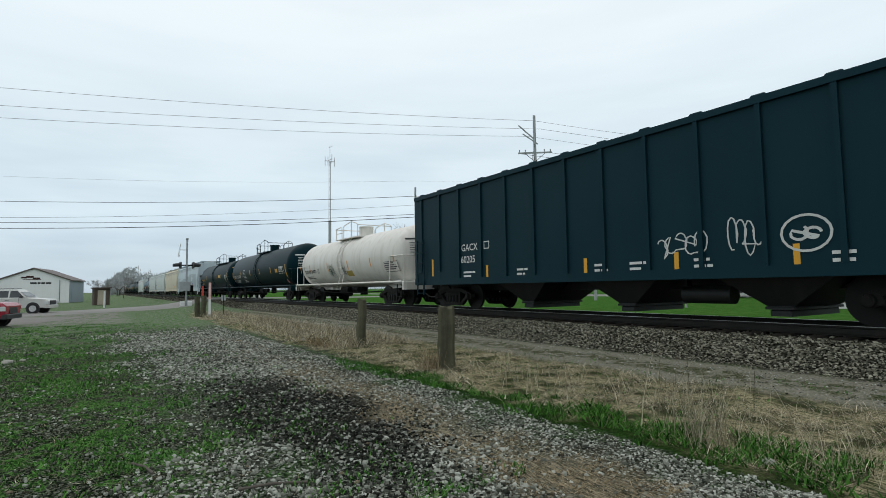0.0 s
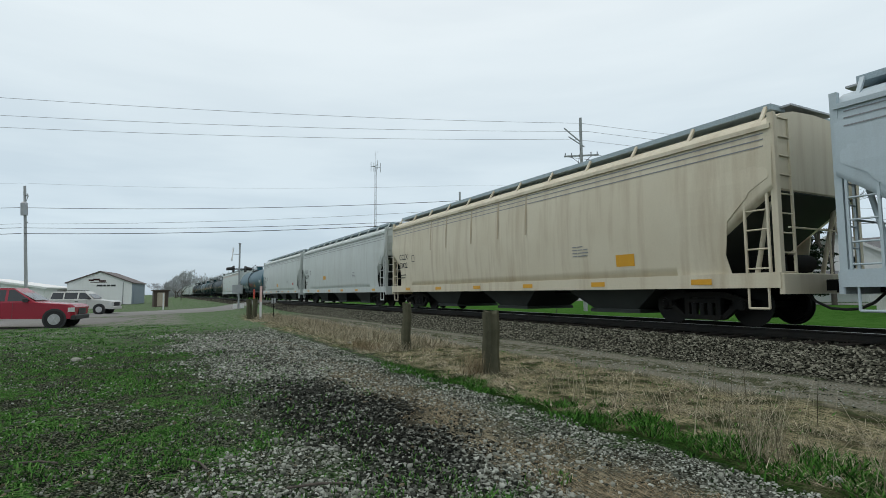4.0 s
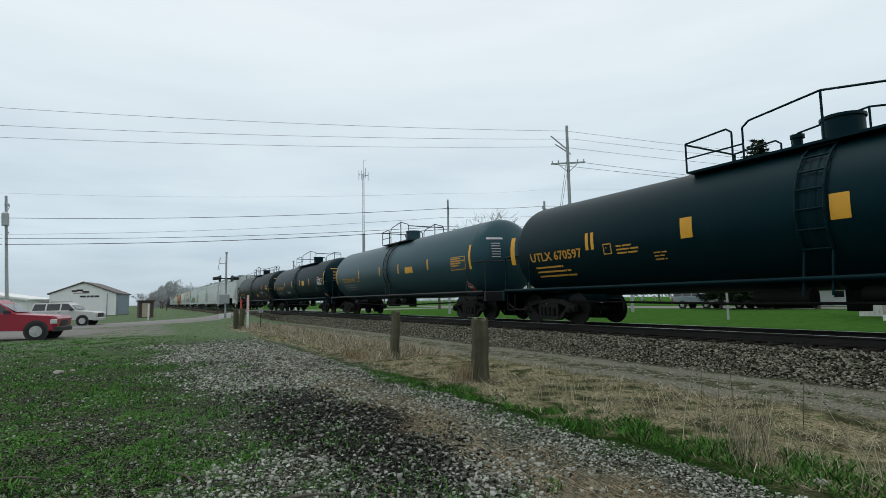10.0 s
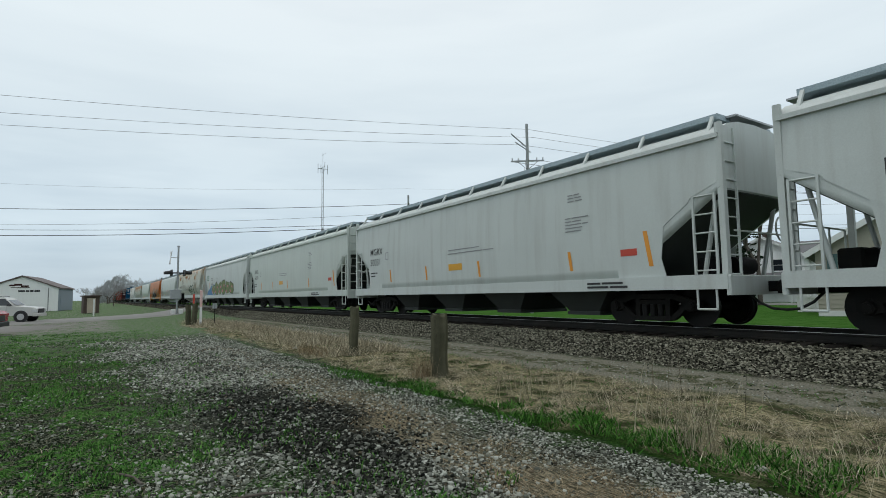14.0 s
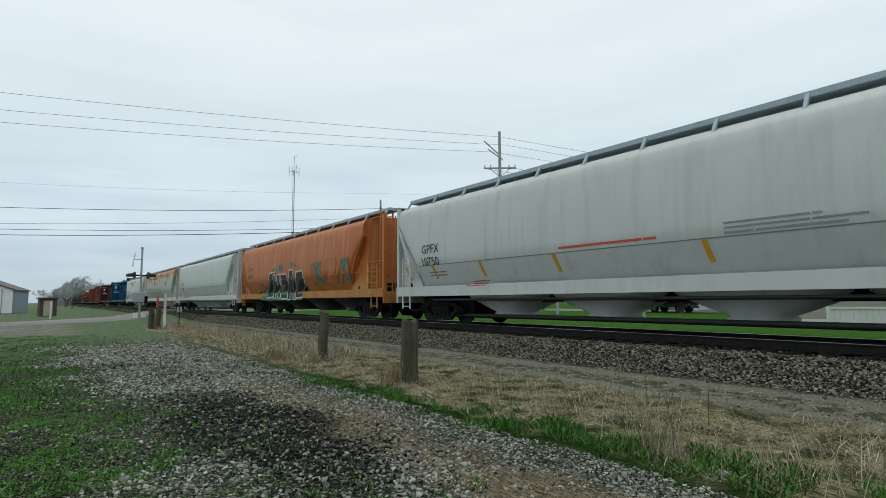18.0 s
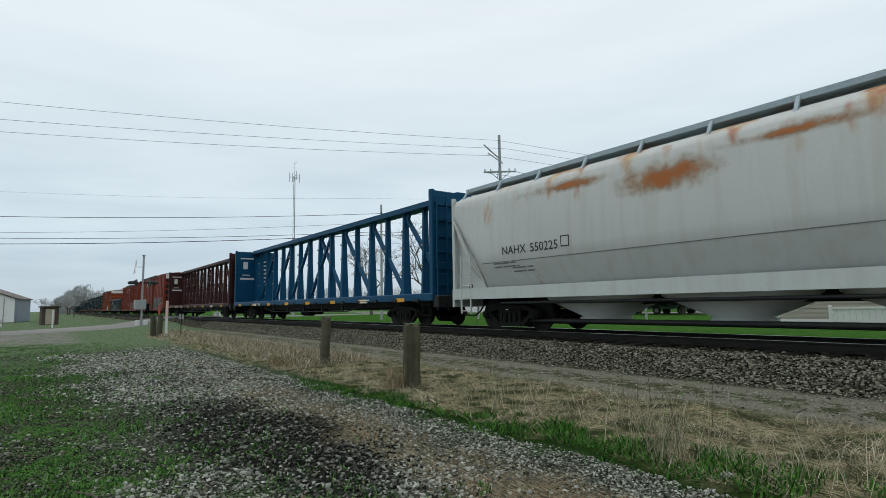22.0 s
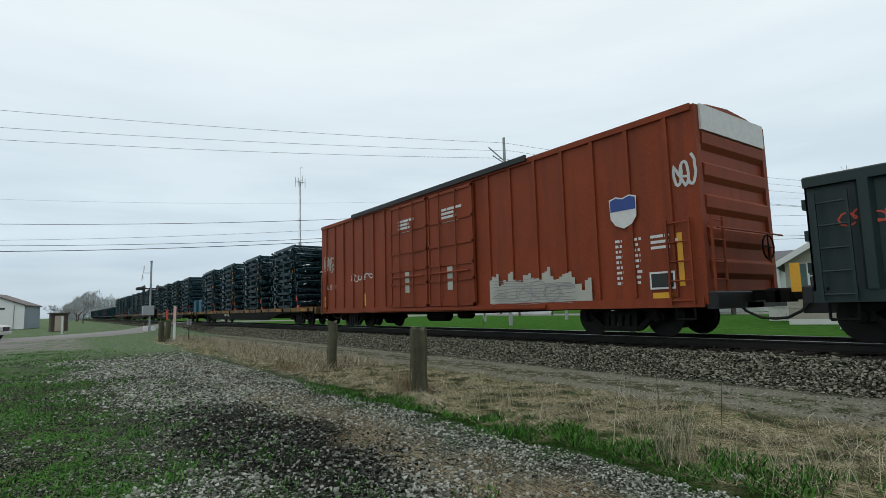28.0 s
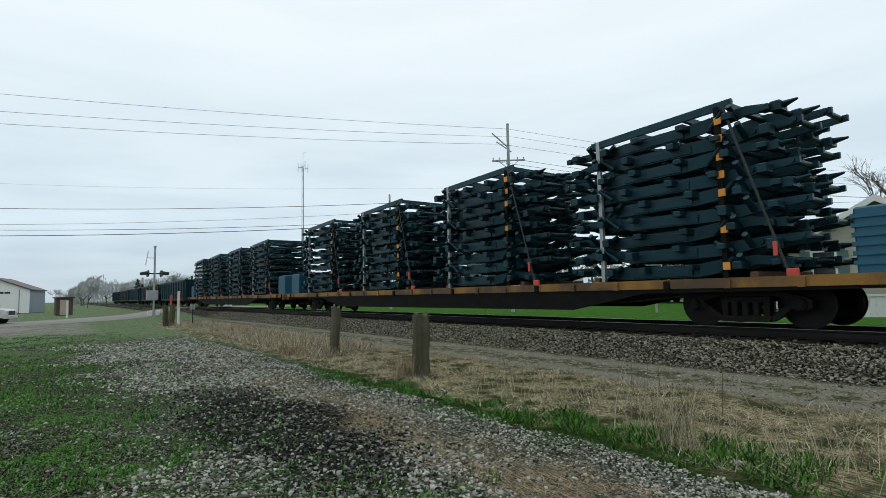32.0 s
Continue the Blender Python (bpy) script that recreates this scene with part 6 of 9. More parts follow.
def length(i):
    return GAPS[i] - GAPS[i + 1]


def couple(i, pair):
    TRAIN.append((pair[0], (GAPS[i] + GAPS[i + 1]) / 2))
    return (*pair, length(i))


# open-top ribbed hopper, dark green-black
car, side, L = couple(0, ribbed_hopper("dark green-black ribbed hopper car with white graffiti tags", length(0), "blackgreen"))
a = -L / 2 + 0.6
words(car, side, "GACX", a + 3.13, 2.0, 0.24, "letterw", 0.01)
words(car, side, "60205", a + 3.1, 1.6, 0.24, "letterw", 0.01)
bars(car, side, a + 3.25, 1.25, 0.7, 2, "letterw", seed=2)
panel(car, side, a + 4.4, a + 4.68, 2.0, 2.25, "letterw")
panel(car, side, a + 4.43, a + 4.65, 2.03, 2.22, "blackgreen", off=0.013)
for k, (x, z) in enumerate(((1.2, 1.2), (4.5, 1.05), (8.6, 1.05), (11.15, 1.05), (13.5, 1.05))):
    stripe(car, side, a + x, z, z + 0.42 + 0.2 * (k == 0))
for k, x in enumerate((6.0, 8.95, 10.0, 11.6, 14.1, 15.4)):
    bars(car, side, a + x, 1.25, 0.5, 2, "letterw", seed=k)
scrawl(car, side, a + 10.75, a + 11.9, 1.25, 1.95, 4, w=0.03, loops=5)
scrawl(car, side, a + 12.35, a + 13.0, 1.3, 2.1, 5, w=0.03, loops=4)
part("graffiti_tag", side.ribbon([(a + 13.72 + 0.4 * math.cos(k * 0.35), 1.65 + 0.32 * math.sin(k * 0.35)) for k in range(19)], 0.045), M["spraywhite"], car)
scrawl(car, side, a + 13.5, a + 13.95, 1.5, 1.85, 9, w=0.05, loops=2)

# white tank car
car, side, L = couple(1, tank_car("white tank car with dirty barrel and white railings", length(1), "white", r=1.36, zc=2.22, cage=2.9, cx=-0.1, mx=0.3, tall=0.85))
h = side.half
fit_words(car, side, "DOWX 84372", -5.67, -3.81, 1.72, 0.2, "letterk", 0.035)
bars(car, side, -5.6, 1.5, 1.5, 2, "letterk", h=0.04, gap=0.1, seed=3)
mark_box(car, side, -3.6, 1.7, 0.26, "letterk", "white")
for x in (-6.5, -4.8, -1.9, 0.9, 3.6, 6.0):
    stripe(car, side, x, 1.76, 2.2, "tagorange", 0.09, -0.1)
scrawl(car, side, -1.75, -0.9, 1.3, 2.12, 12, "spraypine", 0.016, 9)
scrawl(car, side, -1.6, -1.0, 1.5, 1.95, 15, "spraypine", 0.016, 7)
scrawl(car, side, 0.0, 0.6, 1.45, 2.0, 13, "letterk", 0.02, 5)
panel(car, side, 0.6, 1.35, 1.42, 1.7, "olivemark", "spray_block")
data_plate(car, side, 5.0, 1.5, 1.3, 0.45, "letterk", "white", 3)

# black tank cars
car, side, L = couple(2, tank_car("glossy blue-black tank car with white lettering", length(2), "black", r=1.5, zc=2.42, cage=3.4))
h = side.half
fit_words(car, side, "TCBX 280039", -8.2, -5.4, 1.85, 0.29, "letterw", 0.014)
bars(car, side, -7.4, 1.62, 1.9, 2, "letterw", h=0.05, gap=0.12, seed=4)
for x in (-8.38, -5.3, -1.9, 1.2, 4.4):
    stripe(car, side, x, 1.6 if x < -8 else 1.97, 2.42, "yellow", 0.13, -0.15)
mark_box(car, side, -4.94, 1.92, 0.28, "letterw", "black")
bars(car, side, -4.3, 2.45, 1.0, 9, "letterw", h=0.035, gap=0.12, seed=7)
stripe(car, side, 8.05, 1.6, 2.5, "yellow", 0.14)
data_plate(car, side, 6.5, 1.9, 1.2, 0.48, "letterw", "black", 6)
diamond(car, side, 7.6, 1.3, 0.2)
panel(car, side, 5.6, 6.2, 2.0, 2.25, "yellow")
mark_box(car, side, -0.4, 1.6, 0.3, "letterg", "black")

car, side, L = couple(3, tank_car("black tank car with yellow lettering and warning placards", length(3), "black", r=1.45, zc=2.35, cage=5.6, cx=2.0, mx=2.65))
h = side.half
fit_words(car, side, "UTLX 662725", -7.4, -5.3, 1.86, 0.22, "lettery", 0.03)
bars(car, side, -7.2, 1.62, 1.2, 2, "lettery", h=0.04, gap=0.1, seed=8)
for x in (-7.7, -4.4, -1.32, 1.78, 4.06):
    stripe(car, side, x, 2.05, 2.5, "yellow", 0.11)
stripe(car, side, 7.5, 1.83, 2.68, "yellow", 0.14)
panel(car, side, 3.05, 3.9, 2.11, 2.38, "yellow")
data_plate(car, side, 6.14, 1.86, 1.2, 0.48, "letterw", "black", 9)
diamond(car, side, 7.08, 1.27, 0.2, "letterw")
bars(car, side, 6.2, 1.72, 0.6, 2, "letterw", h=0.04, gap=0.09, seed=19)

def center_hopper(i, label, mat, mark, number, marks, seed, band=True):
    """Round-shouldered hopper with long side groove lines."""
    car, side, L = couple(i, covered_hopper(label, length(i), mat, zend=2.75, bulge=0.1, top=3.98, bays=3, cut=2.2, notch=0.95))
    a = -L / 2 + 0.6
    words(car, side, mark, a + 0.9, 2.35, 0.27, marks, 0.008)
    words(car, side, number, a + 0.9, 1.95, 0.27, marks, 0.008)
    bars(car, side, a + 0.95, 1.6, 0.8, 2, marks, h=0.05, gap=0.13, seed=seed)
    panel(car, side, a + 2.3, a + 2.6, 2.2, 2.5, marks)
    panel(car, side, a + 2.33, a + 2.57, 2.23, 2.47, mat, off=0.013)
    if band:
        for z in (3.58, 3.72, 3.84):
            part("side_groove", side.patch(-L / 2 + 0.7, L / 2 - 0.7, z, z + 0.025, 0.008), M["letterg"], car)
    for k in range(6):
        x = a + 1.6 + k * (L - 4) / 5.2
        low = Side([(0.82, -SIDE + 0.035), (1.12, -SIDE + 0.035)])
        panel(car, low, x, x + 0.5, 0.9, 1.02, "yellow", "reflective_stripe")
    bars(car, side, a + L * 0.66, 2.0, 0.7, 4, "letterg", h=0.03, gap=0.085, seed=seed + 1)
    return car, side, L, a


car, side, L, a = center_hopper(4, "grey hopper car with painted-over grey patches", "midgrey", "KLRX", "4747", "letterk", 20)
x = a + 1.4
for k, (w, z) in enumerate(((2.6, 2.15), (2.2, 2.35), (2.6, 2.55), (3.4, 2.78), (3.2, 3.02), (2.7, 2.95))):
    panel(car, side, x, x + w, 1.35, z, "coverup", "painted_patch", 0.006)
    x += w
for k in range(5):
    stripe(car, side, a + 3.2 + k * 3.0, 1.35, 1.75, "tagorange", 0.1, -0.15)
stripe(car, side, a + L - 3.1, 1.4, 2.3, "tagorange", 0.13, -0.12)
panel(car, side, a + 14.9, a + 15.5, 1.5, 1.8, "bluemark")
bars(car, side, a + 14.0, 2.75, 1.4, 6, "letterw", h=0.07, gap=0.12, seed=22)
car, side, L, a = center_hopper(5, "cream hopper car with rusty stains", "cream", "CCLX", "53422", "letterk", 30)
for x in (4.2, 5.6, 7.6, 9.4, 11.0):
    stripe(car, side, a + x, 2.6, 3.9, "ruststain", 0.1)
panel(car, side, a + L * 0.74, a + L * 0.77, 1.4, 1.7, "yellow")
car, side, L, a = center_hopper(6, "off-white round-shouldered covered hopper car", "lightgrey", "KLRX", "525099", "letterk", 40)
panel(car, side, a + 6.0, a + 6.7, 1.75, 2.0, "yellow")
car, side, L, a = center_hopper(7, "off-white round-shouldered covered hopper car with yellow marks", "lightgrey", "KLRX", "525093", "letterk", 41)
panel(car, side, a + 7.5, a + 8.25, 1.45, 1.72, "yellow")
panel(car, side, a + 14.6, a + 15.0, 1.55, 1.72, "redmark")
bars(car, side, a + 12.4, 2.0, 0.9, 4, "letterg", h=0.03, gap=0.08, seed=45)
bars(car, Side([(0.82, -SIDE + 0.035), (1.12, -SIDE + 0.035)]), a + 8.1, 0.95, 1.1, 1, "letterk", h=0.12, seed=44)

car, side, L = couple(8, tank_car("blue-grey tank car with white and red graffiti", length(8), "bluegrey", r=1.5, zc=2.4, rail_mat="black2", cage=3.7, cx=-0.2, mx=-1.5, tall=0.72, lx=-0.9))
h = side.half
fit_words(car, side, "UTLX 201179", -8.7, -6.7, 1.74, 0.23, "lettery", 0.03)
stripe(car, side, -9.42, 1.46, 2.29, "yellow", 0.13, -0.12)
for x in (-6.65, -3.2, 0.2, 3.4):
    stripe(car, side, x, 1.78, 2.23, "yellow", 0.12)
mark_box(car, side, -6.3, 1.72, 0.28, "letterg", "bluegrey")
for k in range(2):
    scrawl(car, side, -5.95 + 0.1 * k, -4.4, 1.55, 1.92, 51 + 4 * k, "spraywhite", 0.035, 8)
for k in range(5):
    scrawl(car, side, -3.9 + 0.08 * k, -2.7 + 0.08 * k, 1.35 + 0.19 * (k % 3), 1.72 + 0.19 * (k % 3), 60 + k, "spraywhite", 0.035, 4)
scrawl(car, side, -0.9, 2.2, 1.62, 2.2, 53, "sprayred", 0.05, 7)
scrawl(car, side, -0.6, 2.0, 1.5, 2.1, 57, "sprayred", 0.03, 6)
panel(car, side, 2.9, 3.6, 1.62, 1.9, "tagorange")
stripe(car, side, 8.6, 1.7, 2.6, "yellow", 0.14)
data_plate(car, side, 7.0, 1.9, 1.25, 0.5, "letterw", "bluegrey", 54)
diamond(car, side, 7.7, 1.25, 0.2)

car, side, L = couple(9, covered_hopper("white hopper car with faint pink top band", length(9), "lightgrey", zend=2.7, bulge=0.08, top=3.92, bays=3, cut=2.2, notch=0.95))
a = -L / 2 + 0.6
words(car, side, "BRKX", a + 1.6, 2.4, 0.27, "letterk", 0.006)
words(car, side, "62094", a + 1.7, 2.0, 0.27, "letterk", 0.008)
panel(car, side, -L / 2 + 0.7, L / 2 - 0.7, 3.62, 3.88, "pinkband", "side_band", 0.007)
bars(car, side, a + 1.8, 1.65, 0.7, 2, "letterk", h=0.05, seed=60)
for k, x in enumerate((1.2, 3.0, 7.3, 11.0, 14.3, 17.6)):
    stripe(car, side, a + x, 1.35, 1.75, "tagorange", 0.085, -0.15)
bars(car, side, a + 10.2, 2.85, 0.8, 4, "letterg", h=0.022, gap=0.07, seed=61)
panel(car, side, a + 17.44, a + 18.6, 1.66, 1.78, "letterk")
panel(car, side, a + 18.1, a + 18.6, 1.26, 1.5, "letterk")
bars(car, side, a + 17.2, 2.5, 0.7, 2, "letterg", h=0.03, gap=0.08, seed=62)
stripe(car, side, a + 19.1, 1.2, 1.98, "tagorange", 0.13, -0.25)

car, side, L = couple(10, tank_car("glossy black tank car with yellow stripes and railings", length(10), "black", r=1.46, zc=2.3, cage=7.5, cx=-3.05, mx=-0.7, lx=-6.6))
h = side.half
fit_words(car, side, "GATX 201590", -8.9, -6.5, 1.85, 0.25, "letterw", 0.012)
bars(car, side, -8.7, 1.6, 1.5, 2, "letterw", h=0.05, gap=0.12, seed=63)
mark_box(car, side, -5.9, 1.85, 0.28, "letterw", "black")
for x in (-9.6, -6.3, -3.4, 0.2, 3.2, 5.4):
    stripe(car, side, x, 2.0, 2.45, "yellow", 0.16)
scrawl(car, side, -5.2, -4.5, 1.5, 1.95, 64, "spraywhite", 0.04, 4)
data_plate(car, side, 8.0, 1.95, 1.1, 0.5, "letterw", "black", 66)
stripe(car, side, 9.4, 1.85, 2.8, "yellow", 0.18)
mark_box(car, side, 7.4, 1.5, 0.25, "letterw", "black")

car, side, L = couple(11, tank_car("black tank car with orange-yellow lettering", length(11), "black", r=1.46, zc=2.3, cage=4.0, cx=-0.8, mx=0.0))
h = side.half
fit_words(car, side, "UTLX 670597", -8.05, -5.82, 1.9, 0.26, "lettery", 0.03)
bars(car, side, -7.9, 1.68, 1.9, 3, "lettery", h=0.05, gap=0.13, seed=67)
stripe(car, side, -9.05, 1.87, 2.76, "yellow", 0.22)
for x, w in ((-5.66, 0.11), (-5.46, 0.11), (-2.7, 0.3), (0.3, 0.32), (3.3, 0.3), (5.9, 0.3)):
    stripe(car, side, x, 2.06, 2.52, "yellow", w)
mark_box(car, side, -5.04, 1.89, 0.28, "lettery", "black")
bars(car, side, -4.6, 2.05, 0.7, 3, "lettery", h=0.04, gap=0.09, seed=167)
bars(car, side, -3.5, 1.8, 0.4, 3, "lettery", h=0.03, gap=0.08, seed=168)
data_plate(car, side, 7.3, 1.95, 1.1, 0.48, "letterw", "black", 68)
stripe(car, side, 8.7, 1.9, 2.8, "yellow", 0.2)
diamond(car, side, 8.0, 1.28, 0.2)

car, side, L = couple(12, tank_car("slate grey tank car with yellow lettering", length(12), "slate", r=1.47, zc=2.35, rail_mat="black2", cage=3.2))
h = side.half
stripe(car, side, -7.8, 1.85, 2.73, "yellow", 0.13)
fit_words(car, side, "UTLX 901423", -6.62, -4.5, 1.9, 0.24, "lettery", 0.03)
bars(car, side, -6.5, 1.7, 1.9, 3, "letterg", h=0.05, gap=0.13, seed=70)
for x in (-3.9, -0.9, 1.4, 4.4):
    stripe(car, side, x, 2.05, 2.5, "yellow", 0.12)
panel(car, side, 2.2, 3.0, 2.02, 2.3, "yellow")
mark_box(car, side, -4.2, 1.88, 0.26, "lettery", "slate")
data_plate(car, side, 6.4, 1.92, 1.1, 0.5, "lettery", "slate", 71)
stripe(car, side, 7.75, 1.9, 2.8, "yellow", 0.14)
diamond(car, side, 7.2, 1.26, 0.22)

car, side, L = couple(13, tank_car("black tank car with yellow panel and lettering", length(13), "black", r=1.47, zc=2.35, cage=5.6, cx=1.3, mx=1.5))
h = side.half
stripe(car, side, -7.7, 1.9, 2.75, "yellow", 0.13)
fit_words(car, side, "UTLX 902712", -6.5, -3.9, 1.9, 0.26, "lettery", 0.03)
bars(car, side, -6.4, 1.7, 1.9, 3, "letterg", h=0.035, gap=0.12, seed=72)
for x in (-3.6, -1.2, 1.38, 4.0):
    stripe(car, side, x, 2.02, 2.49, "yellow", 0.12)
panel(car, side, 2.06, 2.72, 2.05, 2.4, "yellow")
data_plate(car, side, 6.15, 1.96, 1.12, 0.43, "letterw", "black", 73)
bars(car, side, 6.15, 2.44, 0.6, 1, "lettery", h=0.08, seed=173)
stripe(car, side, 7.6, 1.96, 2.85, "yellow", 0.15)
mark_box(car, side, 5.55, 1.58, 0.28, "letterg", "black")
diamond(car, side, 7.01, 1.26, 0.22)
scrawl(car, side, -3.3, -2.2, 1.5, 1.72, 74, "spraywhite", 0.03, 5)

car, side, L = couple(14, tank_car("brown-black pressure tank car with full-length handrail", length(14), "browntank", r=1.5, zc=2.45, cage=3.5, cx=0.4, mx=0.65, walk_full=True))
h = side.half
fit_words(car, side, "SHPX 222145", -8.15, -5.2, 1.72, 0.25, "lettery", 0.02)
bars(car, side, -7.6, 1.5, 1.5, 2, "letterw", h=0.05, gap=0.12, seed=75)
mark_box(car, side, -5.25, 1.7, 0.24, "letterg", "browntank")
for x in (-9.0, -6.15, -3.1, -0.22, 2.78, 5.67):
    stripe(car, side, x, 2.13, 2.56, "yellow", 0.1)
panel(car, side, 2.04, 2.84, 1.5, 1.72, "tagorange")
fit_words(car, side, "LIQUEFIED PETROLEUM GAS", 4.25, 6.25, 1.86, 0.12, "letterw", 0.012)
fit_words(car, side, "NON-ODORIZED", 4.77, 5.86, 1.7, 0.12, "letterw", 0.012)
mark_box(car, side, 6.57, 1.52, 0.3, "letterg", "browntank", 0.64)
diamond(car, side, 7.5, 1.29, 0.2)
data_plate(car, side, 7.5, 2.1, 1.1, 0.4, "lettery", "browntank", 76)
stripe(car, side, 9.0, 1.9, 2.75, "yellow", 0.14)

def grain_hopper(i, label, mat, mark, number, seed):
    """Straight-sided covered hopper with dark openings at the ends."""
    car, side, L = couple(i, covered_hopper(label, length(i), mat, zend=2.85, bulge=0.05, top=3.92, bays=4, cut=2.5))
    a = -L / 2 + 0.6
    words(car, side, mark, a + 1.45, 2.55, 0.3, "letterk", 0.006)
    words(car, side, number, a + 1.45, 2.1, 0.3, "letterk", 0.006)
    bars(car, side, a + 1.5, 1.75, 0.7, 2, "letterk", h=0.05, seed=seed)
    panel(car, side, a + 2.9, a + 3.15, 2.3, 2.6, "letterg")
    panel(car, side, a + 2.93, a + 3.12, 2.33, 2.57, mat, off=0.013)
    for x in (3.3, 6.1, 9.3, 13.2):
        stripe(car, side, a + x, 1.35, 1.85, "tagorange", 0.1, -0.12)
    stripe(car, side, a + L - 2.85, 1.35, 2.15, "tagorange", 0.11, -0.15)
    panel(car, side, a + 7.6, a + 8.4, 1.62, 1.84, "yellow")
    bars(car, side, a + 7.6, 2.3, 2.6, 2, "letterg", h=0.03, gap=0.12, seed=seed + 1)
    bars(car, side, a + 13.1, 2.7, 0.9, 5, "letterg", h=0.03, gap=0.085, seed=seed + 2)
    bars(car, side, a + 13.2, 3.3, 0.6, 3, "letterg", h=0.03, gap=0.08, seed=seed + 3)
    panel(car, side, a + L - 3.6, a + L - 3.15, 1.62, 1.78, "redmark")
    bars(car, Side([(0.82, -SIDE + 0.035), (1.12, -SIDE + 0.035)]), a + 13.8, 0.98, 1.4, 2, "letterk", h=0.05, gap=0.09, seed=seed + 4)
    return car, side, L, a


grain_hopper(15, "pale grey-white straight-sided hopper car with black lettering", "lightgrey", "MGRX", "50073", 80)
grain_hopper(16, "pale grey-white straight-sided hopper car with black lettering", "lightgrey", "MGRX", "50031", 84)
car, side, L, a = grain_hopper(17, "pale grey-white straight-sided hopper car", "greenwhite", "BAEX", "50031", 88)


def plastics_hopper(i, label, mat, mark, number, bays=4, band=True, zlet=2.2, pipe=True, h=0.3, under="lightgrey", xlet=1.6):
    """Long rounded hopper for pellets, with end sheets that slope from the roof."""
    car, side, L = couple(i, covered_hopper(label, length(i), mat, zend=3.2, bulge=0.12, top=3.92, bays=bays, cut=2.7, round_end=True, pipe=pipe, sill_mat=under))
    a = -L / 2 + 0.6
    if mark:
        if mark == "NAHX":
            xlet, h = max(xlet, 2.0), min(h, 0.26)
        words(car, side, mark, a + xlet, zlet + 0.42 if number and len(number) < 6 and mark != "NAHX" else zlet, h, "letterk", 0.008)
        if mark == "NAHX":
            words(car, side, number, a + xlet + 4.6 * h, zlet, h, "letterk", 0.008)
        else:
            words(car, side, number, a + xlet, zlet, h, "letterk", 0.008)
        bars(car, side, a + 1.9, zlet - 0.25, 1.0, 2, "letterg", h=0.04, gap=0.1, seed=i)
    part("side_seam", side.patch(-L / 2 + 2.0, L / 2 - 2.0, 1.95, 1.97, 0.006), M["letterg"], car)
    return car, side, L, a


car, side, L = couple(18, covered_hopper("pale grey hopper car with colourful graffiti mural", length(18), "lightgrey", zend=2.85, bulge=0.08, top=3.92, bays=4, cut=2.4, notch=1.05))
a = -L / 2 + 0.6
words(car, side, "TILX", a + 3.3, 2.55, 0.3, "letterk", 0.01)
words(car, side, "6150", a + 3.4, 2.1, 0.3, "letterk", 0.01)
mark_box(car, side, a + 6.0, 2.4, 0.36, "letterg", "lightgrey")
stripe(car, side, a + 2.4, 1.7, 2.4, "tagorange", 0.12, -0.1)
scrawl(car, side, a + 0.9, a + 2.1, 2.6, 3.2, 92, "spraygreen", 0.04, 5)
part("graffiti_cloud", side.blob([(a + 0.9, 1.15), (a + 1.4, 1.55), (a + 2.4, 1.75), (a + 3.2, 2.0), (a + 4.4, 2.2), (a + 5.5, 2.1), (a + 6, 1.5), (a + 5, 1.12)], 0.007), M["sprayblue"], car)
for k, (x, z, w, h_) in enumerate(((3.6, 1.2, 1.5, 0.9), (5.0, 1.15, 1.9, 1.15), (6.9, 1.15, 1.5, 1.2), (8.3, 1.15, 1.8, 1.35), (10.0, 1.15, 1.6, 1.2), (11.6, 1.2, 1.6, 1.0))):
    ring = [(a + x + w * (0.5 + 0.56 * math.cos(0.45 * i) * (1 + 0.16 * math.sin(2.1 * i + k))), max(1.12, z + h_ * (0.5 + 0.52 * math.sin(0.45 * i) * (1 + 0.14 * math.cos(1.7 * i + k))))) for i in range(14)]
    part("graffiti_letter", side.blob(ring, 0.012 + 0.002 * (k % 3)), M["sprayolive"], car)
    part("graffiti_outline", side.ribbon(ring + ring[:1], 0.06, 0.02 + 0.002 * (k % 3)), M["sprayblack" if k % 2 else "spraywhite"], car)
    for d, q in ((0.25, 0.25), (0.68, 0.6)):
        spot = [(a + x + w * d + 0.24 * math.cos(0.7 * i) * (1 + 0.4 * math.sin(i + k)), z + h_ * q + 0.13 * math.sin(0.7 * i)) for i in range(9)]
        part("graffiti_spot", side.blob(spot, 0.024), M["spraypink"], car)
car, side, L, a = plastics_hopper(19, "grey hopper car with rust blooms and green graffiti", "greyrust", "NAHX", "550591")
scrawl(car, side, a + 4.6, a + 6.6, 2.0, 2.6, 93, "letterg", 0.04, 5)
scrawl(car, side, a + 6.9, a + 8.0, 1.8, 2.3, 94, "letterg", 0.04, 4)
for pts, w in (([(9.3, 1.75), (10.2, 1.72), (10.7, 1.45)], 0.1), ([(9.6, 1.78), (10.5, 2.2), (11.3, 2.38), (11.6, 2.3)], 0.16), ([(10.2, 1.95), (11.0, 1.6), (11.15, 1.72)], 0.14), ([(11.3, 2.35), (11.25, 1.95), (11.75, 1.5), (11.8, 1.3)], 0.16),
               ([(11.7, 2.25), (12.0, 1.75), (11.45, 1.95)], 0.12), ([(11.6, 2.2), (12.6, 2.42), (13.05, 2.4)], 0.12), ([(13.05, 2.42), (12.95, 1.9), (12.55, 1.35)], 0.3), ([(9.5, 1.45), (9.9, 1.62), (10.4, 1.3)], 0.08)):
    part("graffiti_stroke", side.ribbon([(a + x, z) for x, z in pts], w, 0.011), M["spraypine"], car)
